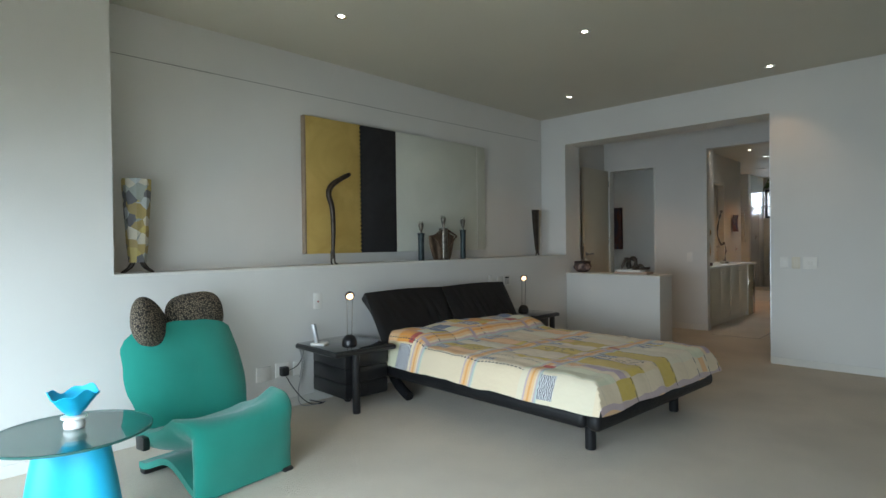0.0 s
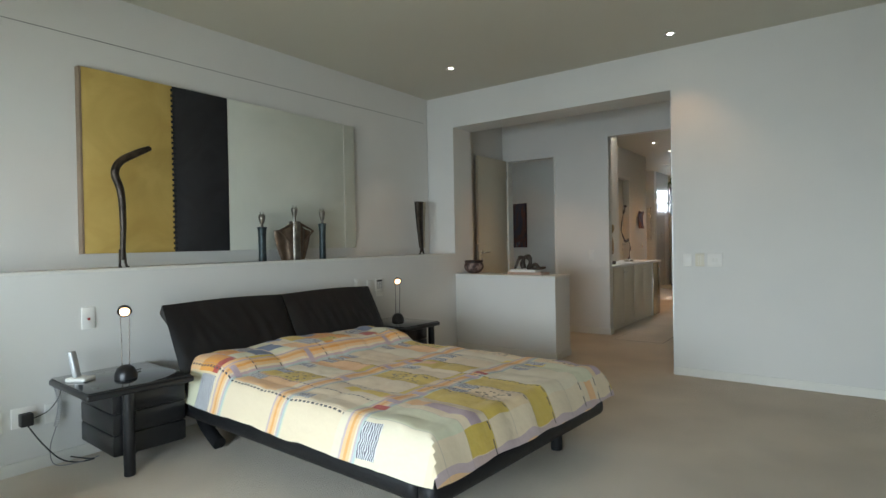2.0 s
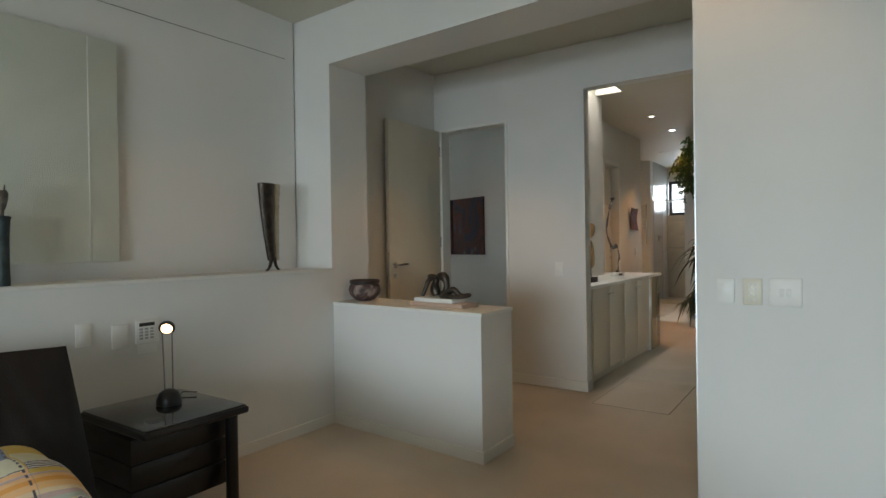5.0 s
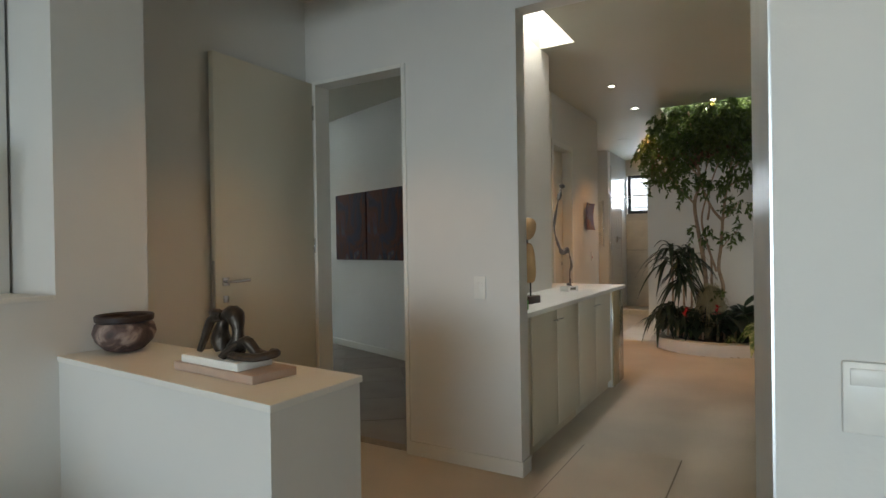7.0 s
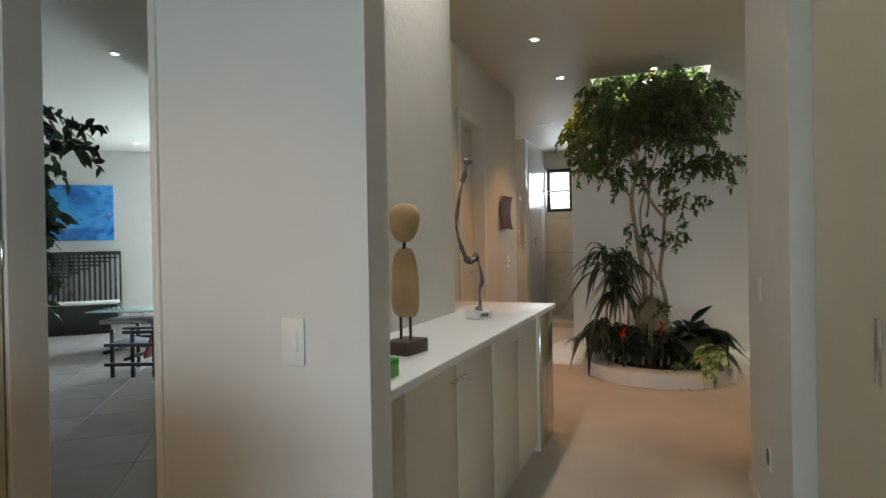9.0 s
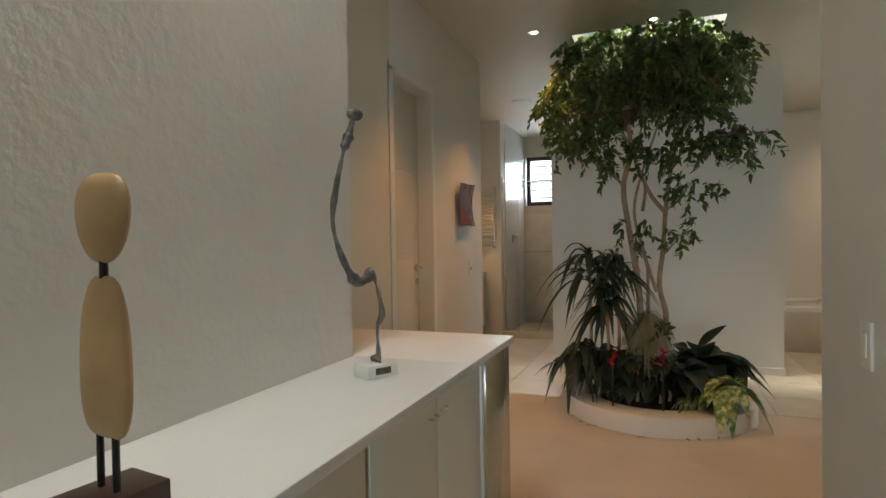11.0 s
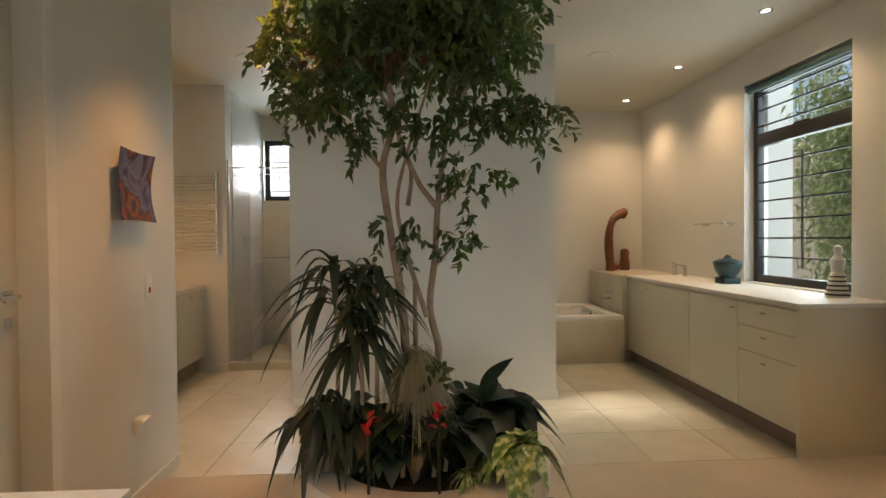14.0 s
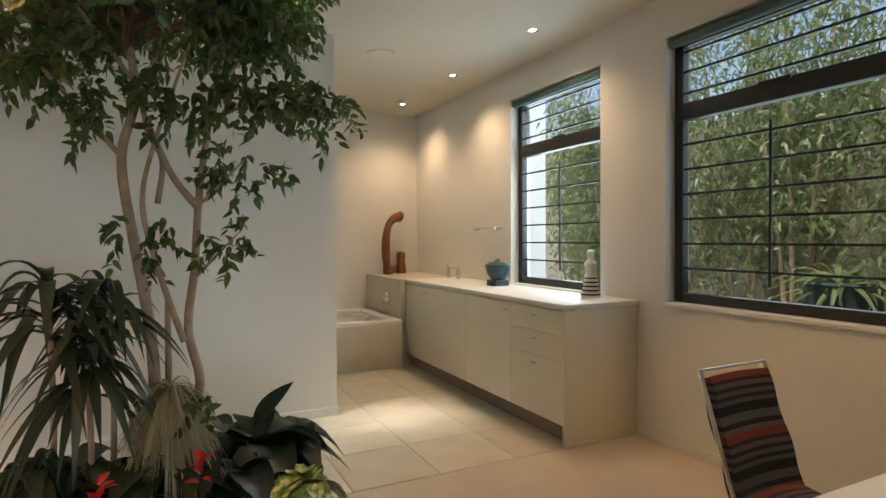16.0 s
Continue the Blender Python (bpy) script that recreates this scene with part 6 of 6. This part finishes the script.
for k, (x, y, z, n, L) in enumerate(((-2.20, 13.1, 1.20, 46, 0.52), (-1.99, 13.15, 1.16, 34, 0.38), (-2.06, 13.0, 0.95, 46, 0.42), (-2.24, 12.98, 0.46, 44, 0.36), (-2.36, 13.15, 0.34, 30, 0.34), (-2.12, 12.92, 0.36, 30, 0.32))):
    rosette("dracaena", "dark arching dracaena with long narrow leaves", "plant", (x, y, 0.1), DRAC, int(n * 0.9), L, 0.05, 1.2, (0.2, 0.97), 20 + k, z - 0.1, 9, 0.25)
rosette("grass_tuft", "pale drooping grassy tuft at the stems' foot", "plant", (-1.76, 12.99, 0.12), DRYGRASS, 760, 0.25, 0.011, 1.5, (-0.1, 0.8), 31, 0.60, 6, 0.2)
for k, (x, y, z, n, L, W) in enumerate(((-1.38, 13.1, 0.30, 16, 0.42, 0.17), (-1.26, 13.25, 0.26, 14, 0.46, 0.17), (-1.55, 12.98, 0.24, 18, 0.34, 0.14), (-1.95, 12.95, 0.20, 18, 0.30, 0.12), (-1.76, 12.9, 0.20, 20, 0.32, 0.13), (-2.12, 13.1, 0.28, 16, 0.32, 0.12), (-1.62, 12.88, 0.16, 18, 0.28, 0.12), (-1.88, 12.87, 0.14, 16, 0.26, 0.11), (-1.38, 12.98, 0.18, 16, 0.30, 0.13), (-2.05, 12.93, 0.10, 14, 0.24, 0.10), (-1.5, 13.2, 0.3, 14, 0.3, 0.13), (-1.84, 12.83, 0.34, 16, 0.30, 0.12), (-1.68, 12.82, 0.30, 16, 0.30, 0.12), (-2.0, 12.85, 0.30, 14, 0.28, 0.11), (-1.5, 12.84, 0.28, 14, 0.28, 0.12))):
    rosette("broadleaf_plant", "low dark green broad-leaved plant", "plant", (x, y + 0.07, 0.1), DARKLEAF if k not in (3, 9) else MIDLEAF, n, L * 0.85, W * 1.35, 0.85, (0.05, 0.9), 50 + k, z, 7, 0.4)
t = thing("broadleaf_plant", "one tall upright dark paddle leaf", "plant", (-1.42, 13.1, 0.12))
V, F = [], []
add_leaf(V, F, Vector((0.02, 0, 0.40)), Vector((0.72, 0.1, 0.75)), Vector((-0.6, -0.5, 0.6)), 0.27, 0.10, 0.1, 9)
leaf_part("leaf_blade", V, F, DARKLEAF, t, stuff=False)
part("stem", tube([(0, 0, 0), (0, 0, 0.2), (0.02, 0, 0.41)], 0.007, 6), DARKLEAF, t)


def variegated_material():
    m, nt, b, tc = nodes("variegated_leaf", 0.35)
    n1 = nt.nodes.new("ShaderNodeTexNoise")
    n1.inputs["Scale"].default_value = 24
    nt.links.new(tc.outputs["Object"], n1.inputs["Vector"])
    nt.links.new(ramp(nt, n1.outputs["Fac"], [(0.36, (0.06, 0.15, 0.03)), (0.50, (0.20, 0.30, 0.09)), (0.58, (0.52, 0.56, 0.28))], False), b.inputs["Base Color"])
    return m


VARI = variegated_material()
rosette("dieffenbachia", "variegated pale green dieffenbachia spilling over the rim", "plant", (-1.24, 12.82, 0.12), VARI, 30, 0.29, 0.125, 1.3, (0.1, 0.8), 71, 0.2, 7, 0.4)
rosette("spider_plant", "small pale spider plant on the planter's rim", "plant", (-1.52, 12.76, 0.12), VARI, 34, 0.15, 0.010, 1.1, (0.1, 0.8), 72, 0.03, 5)
for k, (x, y, z) in enumerate(((-2.00, 12.70, 0.46), (-1.66, 12.68, 0.50))):
    t = thing("red_bromeliad", "bright red bromeliad bract among dark leaves", "flower", (x, y, 0.1), group="red flowers")
    part("stem", tube([(0, 0, 0), (0, 0, z - 0.12)], 0.008, 6), DARKLEAF, t)
    rng = random.Random(80 + k)
    for j in range(9):
        V, F = [], []
        add_leaf(V, F, Vector((0, 0, z - 0.16 + 0.012 * j)), rnd_dir(rng, 0.2, 0.95), Vector((0, 0, 1)), 0.075, 0.032, 0.3, 4)
        leaf_part("bract", V, F, REDFLOWER, t, "red bract", False)
for k in range(9):
    rng = random.Random(300 + k)
    a = rng.uniform(-2.6, -0.4)
    t = thing("fallen_leaf", "small dry brown leaf on the floor", "leaf", (CX + 0.74 * math.cos(a), CY + 0.74 * math.sin(a), 0.003), rng.uniform(0, 360), group="fallen leaves")
    V, F = [], []
    add_leaf(V, F, Vector((0, 0, 0.002)), Vector((1, 0, 0.05)), Vector((0, 0, 1)), 0.045, 0.02, -0.1, 3)
    leaf_part("blade", V, F, BARK, t, stuff=False)

# ---- garden outside the bathroom windows ----
structure("ground", box(1.42, 60, -40, 60, -0.4, -0.3), mat("garden_soil", (0.09, 0.075, 0.05), 0.95, noise=0.4, scale=3, bump=0.6, bscale=20), "dark planted garden ground")
structure("wall_garden", box(4.6, 4.8, 6, 22, -0.3, 2.9), mat("garden_wall_paint", (0.34, 0.31, 0.26), 0.8, noise=0.3, scale=1.2), "plain grey-brown garden boundary wall")
# emissive panel in place of the white outside wall, daylight given as glow
structure("backdrop_garden", box(1.42, 2.42, 16.0, 16.3, -0.3, 3.4), glow("outside_wall_glow", (0.80, 0.92, 1.0), 0.5), "glowing panel standing in for the sunlit white outside wall")
GARDENLEAF = leaf_material("garden_leaf", (0.018, 0.034, 0.014), (0.20, 0.26, 0.10), 0.45)
rng = random.Random(5)
for k, (x, y, h_) in enumerate(((2.9, 12.6, 3.2), (3.5, 13.6, 3.6), (3.7, 14.3, 3.4), (3.6, 12.0, 3.0), (4.0, 17.2, 3.6), (2.7, 11.4, 3.0), (3.9, 15.2, 2.7), (2.6, 12.0, 2.6), (2.62, 14.95, 2.5), (3.05, 15.6, 2.8), (3.4, 11.0, 3.6), (4.3, 12.8, 4.2), (4.3, 16.0, 4.2), (4.2, 14.2, 4.0))):
    t = thing("garden_shrub", "leafy green garden shrub outside the window", "shrub", (x, y, -0.3), group="garden shrubs")
    h_ *= 1.3
    b = bmesh.new()
    tips = []
    for s in range(6):
        a = rng.uniform(0, 6.28)
        tip = Vector((0.5 * math.cos(a), 0.5 * math.sin(a), h_ * rng.uniform(0.6, 1.0)))
        tube([(0, 0, 0), Vector((tip.x * 0.4, tip.y * 0.4, tip.z * 0.5)), tip], [0.03, 0.018, 0.006], 6, b)
        tips.append(tip)
    part("stems", b, BARK, t)
    V, F = [], []
    for q in range(3800):
        tip = rng.choice(tips)
        s = rng.uniform(0.40, 1.05)
        p = Vector((tip.x * s, tip.y * s, tip.z * s)) + rnd_dir(rng) * rng.uniform(0, 0.5)
        L = rng.uniform(0.045, 0.10)
        add_leaf(V, F, p, (rnd_dir(rng) + Vector((0, 0, -0.3))), rnd_dir(rng, 0, 1), L, L * 0.34, 0.4, 3)
    leaf_part("leaves", V, F, GARDENLEAF, t)

t = thing("garden_pot", "dark glazed garden pot with a spiky plant", "pot", (3.0, 12.93, -0.3))
part("pot", lathe([(0.14, 0), (0.22, 0.5), (0.27, 1.0), (0.26, 1.25), (0.29, 1.31), (0.26, 1.33), (0.23, 1.2)], 24), mat("dark_glaze", (0.03, 0.05, 0.05), 0.25, noise=0.3, scale=6), t)
V, F = [], []
for q in range(60):
    add_leaf(V, F, Vector((0, 0, 1.25)), rnd_dir(rng, 0.15, 0.95), Vector((0, 0, 1)), rng.uniform(0.4, 0.75), 0.05, 0.6, 6)
leaf_part("leaves", V, F, GARDENLEAF, t)

# ---- living room through the doorway ----
structure("floor_living", box(-14, -3.05, YE, 17, -0.15, -0.004), SLATE, "dark joints between living room floor tiles")
structure("floor_door_sill", box(-3.80, -3.045, YD + 0.03, YE, -0.02, 0.004), GROUT, "stone threshold in the doorway")
A0, A1 = Vector((-6.60, 11.52, 0)), Vector((-3.55, 10.44, 0))
wd = (A1 - A0).normalized()
yaw = math.degrees(math.atan2(wd.y, wd.x))


def turned_box(name, at, rz, dims, material, label, kind_fn=structure):
    ob = kind_fn(name, box(*dims), material, label)
    ob.matrix_basis = pose(*at, 0, 0, rz)
    return ob


turned_box("wall_living_angled", A0, yaw, (0.30, 3.25, 0, 0.25, 0, H), PAINT, "angled white living room wall with two paintings")
turned_box("baseboard_living", A0, yaw, (0.30, 3.2, -0.013, 0, 0, 0.08), TRIM, "white painted skirting board")
ABSTRACT = canvas_material("dark_abstract", [(0.30, (0.012, 0.012, 0.02)), (0.42, (0.03, 0.03, 0.06)), (0.50, (0.07, 0.025, 0.02)), (0.58, (0.11, 0.03, 0.02)), (0.64, (0.05, 0.06, 0.10)), (0.72, (0.26, 0.20, 0.12))], 3.5, (1.2, 1, 0.7))
for k, s in enumerate((0.57, 1.32)):
    t = thing("abstract_painting", "dark red and blue unframed abstract canvas", "painting", A0 + wd * s + Vector((wd.y, -wd.x, 0)) * 0.002, yaw, group="paired paintings")
    part("canvas", box(0.0, 0.72, -0.03, 0.0, 1.125, 1.96, 0.003), ABSTRACT, t)
B0 = Vector((-12.6, 11.62, 0))
turned_box("wall_living_far", B0, 43, (0, 5.2, 0, 0.25, 0, H), PAINT, "far white living room wall in daylight")
turned_box("wall_living_north", (-8.9, 15.3, 0), 0, (3.55, 4.0, 0, 0.25, 0, H), PAINT, "white wall end beside the living room window")
structure("wall_living_south", box(-14, -4.3, YE - 0.12, YE, 0, H), PAINT, "plain white living room wall")
structure("wall_living_west", box(-13.2, -12.6, YE, 12.0, 0, H), PAINT, "plain white wall closing the living room")
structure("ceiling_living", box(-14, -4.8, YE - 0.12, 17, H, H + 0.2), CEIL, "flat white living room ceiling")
t = tagged(thing("window_living", "tall dark-framed glazed door to bright daylight", "window", (-8.9, 15.35, 0)), kind="structure")
for x in (0.0, 1.2, 2.4, 3.49):
    part("frame_post", box(x, x + 0.06, 0, 0.06, 0, H), IRON, t)
part("frame_rail", box(0.06, 3.49, 0, 0.06, 2.3, 2.38), IRON, t)
part("frame_rail", box(0.06, 3.49, 0, 0.06, 0.0, 0.08), IRON, t)
structure("backdrop", box(-16, 1, 24, 24.1, -1, 7), glow("bright_daylight_haze", (0.9, 0.95, 1.0), 1.6), "bright hazy daylight beyond the glass")
BLUEART = canvas_material("blue_abstract", [(0.28, (0.02, 0.03, 0.06)), (0.36, (0.01, 0.08, 0.30)), (0.48, (0.02, 0.22, 0.58)), (0.58, (0.05, 0.32, 0.68)), (0.64, (0.02, 0.12, 0.40)), (0.69, (0.55, 0.50, 0.42)), (0.73, (0.50, 0.26, 0.04)), (0.78, (0.03, 0.03, 0.05))], 1.9, (1, 1, 1.5))
ca, sa = math.cos(radians(43)), math.sin(radians(43))


def on_far(s, d=0.0):
    return (B0.x + ca * s + sa * d, B0.y + sa * s - ca * d, 0)


t = thing("blue_painting", "large bright blue abstract canvas with ochre and white shapes", "painting", on_far(1.75, 0.0), 43)
part("canvas", box(0, 1.56, -0.035, 0.0, 1.48, 2.39, 0.003), BLUEART, t)
t = thing("lattice_bench", "black lattice-backed bench with stepped open grid", "bench", on_far(2.06, 0.0), 43)
part("seat_box", box(0.0, 1.35, -0.5, -0.06, 0.0, 0.46, 0.004), BLACK, t)
part("seat_pad", box(0.02, 1.33, -0.48, -0.08, 0.46, 0.50, 0.01), PLASTIC, t, "pale seat pad")
part("frame_top", box(0.0, 1.35, -0.10, -0.06, 1.26, 1.30), BLACK, t)
for k in range(19):
    x = 0.0 + 1.325 * k / 18
    part("slat", box(x, x + 0.028, -0.10, -0.07, 0.46, 1.26), BLACK, t)
for k in range(10):
    z = 0.70 + 0.06 * k
    part("cross_slat", box(0, min(1.35, 0.22 + 0.135 * k), -0.07, -0.05, z, z + 0.028), BLACK, t)
t = thing("low_table", "low table with clear glass sheets on a pale stepped base", "table", (-8.25, 12.75, 0), 20)
part("base", box(-0.30, 0.30, -0.2, 0.2, 0.0, 0.34, 0.01), PLASTIC, t, "pale grey block base")
part("shelf", box(-0.42, 0.42, -0.26, 0.26, 0.34, 0.39, 0.006), GREYROD, t, "grey shelf board")
for y in (-0.12, 0.12):
    part("support", box(-0.1, 0.1, y - 0.01, y + 0.01, 0.39, 0.50), GLASS, t)
part("glass_top", box(-0.55, 0.55, -0.34, 0.34, 0.50, 0.515, 0.003), mat("green_glass_sheet", (0.30, 0.42, 0.40), 0.08, noise=0.1, spec=0.7), t, "greenish glass sheet")
REDBOARD = mat("red_lacquer", (0.22, 0.008, 0.012), 0.35, noise=0.1)
t = thing("red_chair", "angular black stick chair with a tall leaning red back board", "chair", (-6.76, 11.62, 0), 22)
b = box(-0.012, 0.012, -0.19, 0.19, 0.0, 0.86, 0.003)
back = part("backrest", b, REDBOARD, t, "plain leaning red board")
back.matrix_basis = pose(0.02, 0, 0.18, 0, 19, 0)
seat = part("seat", box(-0.36, 0.0, -0.2, 0.2, -0.01, 0.01, 0.003), mat("blue_grey_board", (0.10, 0.12, 0.20), 0.4, noise=0.1), t, "blue-grey sloping seat board")
seat.matrix_basis = pose(0.05, 0, 0.30, 0, 8, 0)
for sy in (-0.25, 0.25):
    for sx, h_ in ((-0.27, 0.50), (-0.06, 0.50), (0.16, 0.46)):
        part("post", box(sx - 0.017, sx + 0.017, sy - 0.017, sy + 0.017, 0, h_, 0.002), BLACK, t)
    for z, xa, xb in ((0.14, -0.33, 0.24), (0.34, -0.33, 0.24), (0.47, -0.14, 0.28)):
        o_ = 0.034 if sy > 0 else -0.034
        part("rail", box(xa, xb, sy + o_ - 0.017, sy + o_ + 0.017, z - 0.017, z + 0.017, 0.002), BLACK, t)
    part("armrest", box(-0.14, 0.26, sy - 0.045, sy + 0.045, 0.50, 0.52, 0.003), BLACK, t, "flat black arm board")
for x, z in ((-0.304, 0.27), (-0.094, 0.20), (0.194, 0.20)):
    part("crossbar", box(x - 0.017, x + 0.017, -0.33, 0.33, z - 0.017, z + 0.017, 0.002), BLACK, t)
fc = [((0, 0, 1.75), (0.42, 0.42, 0.35), 700), ((0.15, 0.1, 2.15), (0.4, 0.4, 0.25), 450), ((0.1, 0, 1.2), (0.28, 0.28, 0.3), 260), ((0.05, 0.05, 0.75), (0.2, 0.2, 0.15), 90)]
# backlit silhouette put into the colour: darker leaves than the weeping fig's
ficus("potted_fig", "leafy fig tree in the living room, coloured dark as if backlit", (-6.03, 9.66, 0), [([(0, 0, 0.3), (0.02, 0, 0.9), (0, 0.02, 1.5), (0.03, 0, 2.1)], 0.03)], fc, [((0, 0, 1.4), fc[0])], 17, 1.6, foliage=DARKLEAF)
t = thing("plant_pot", "plain dark planter pot of the fig tree", "pot", (-6.03, 9.66, 0))
part("pot", lathe([(0.15, 0), (0.2, 0.3), (0.2, 0.34), (0.18, 0.34), (0.17, 0.28)], 24), BLACK, t)
for x, y in ((-4.78, 10.17), (-5.92, 10.60), (-9.27, 13.58)):
    downlight(x, y, 5.0)

# ---- floor and wall tiles, last ----
bath_floor = structure("floor_bath", box(-4.8, 1.4, 13.29, 17.6, -0.15, -0.007), GROUT, "brown joints between bathroom floor tiles")


def tile_mesh(w, d, h_):
    bm = box(0.002, w - 0.002, 0.002, d - 0.002, 0, h_, 0.0015, seg=1)
    me = bpy.data.meshes.new("tile")
    bm.to_mesh(me)
    bm.free()
    me.materials.append(STONE)
    return me


full = tile_mesh(0.532, 0.532, 0.007)
for i in range(-9, 4):
    for j in range(0, 9):
        x, y = -0.335 + 0.532 * i, 13.295 + 0.532 * j
        if x < -4.75 or x > 1.2 or y > 17.2:
            continue
        if math.hypot(x + 0.266 - CX, y + 0.266 - CY) < 0.2:
            continue
        ob = new("tile", full)
        ob.parent = bath_floor
        ob.location = (x, y, -0.007)
slate = tile_mesh(0.6, 0.6, 0.008)
slate.materials[0] = SLATE
living = bpy.data.objects["floor_living"]
c40, s40 = math.cos(radians(38)), math.sin(radians(38))
for i in range(-12, 13):
    for j in range(-10, 11):
        x, y = -6.6 + 0.6 * (i * c40 - j * s40), 11.2 + 0.6 * (i * s40 + j * c40)
        if -11.5 < x < -3.4 and not (x > -4.95 and y > 10.4) and YE + 0.02 < y < 14.5:
            ob = new("tile", slate)
            ob.parent = living
            ob.matrix_basis = pose(x, y, -0.006, 0, 0, 38)
wt = bpy.data.meshes.new("tile")
bm = box(0.002, 0.598, 0, 0.008, 0.002, 0.328, 0.0015, seg=1)
bm.to_mesh(wt)
bm.free()
wt.materials.append(STONE)
white_tile = wt.copy()
white_tile.materials[0] = WHITETILE
for nm, org, rz, cols in (("wall_shower_north", (-3.70, SWY - 0.008), 0, 3), ("wall_shower_west", (-3.692, 16.2), 90, 2)):
    par = bpy.data.objects[nm]
    for i in range(cols):
        for k in range(5 if cols == 3 else 8):
            ob = new("tile", wt if cols == 3 else white_tile)
            ob.parent = par
            a = radians(rz)
            ob.matrix_basis = pose(org[0] + math.cos(a) * 0.6 * i, org[1] + math.sin(a) * 0.6 * i, 0.085 + 0.33 * k, 0, 0, rz)
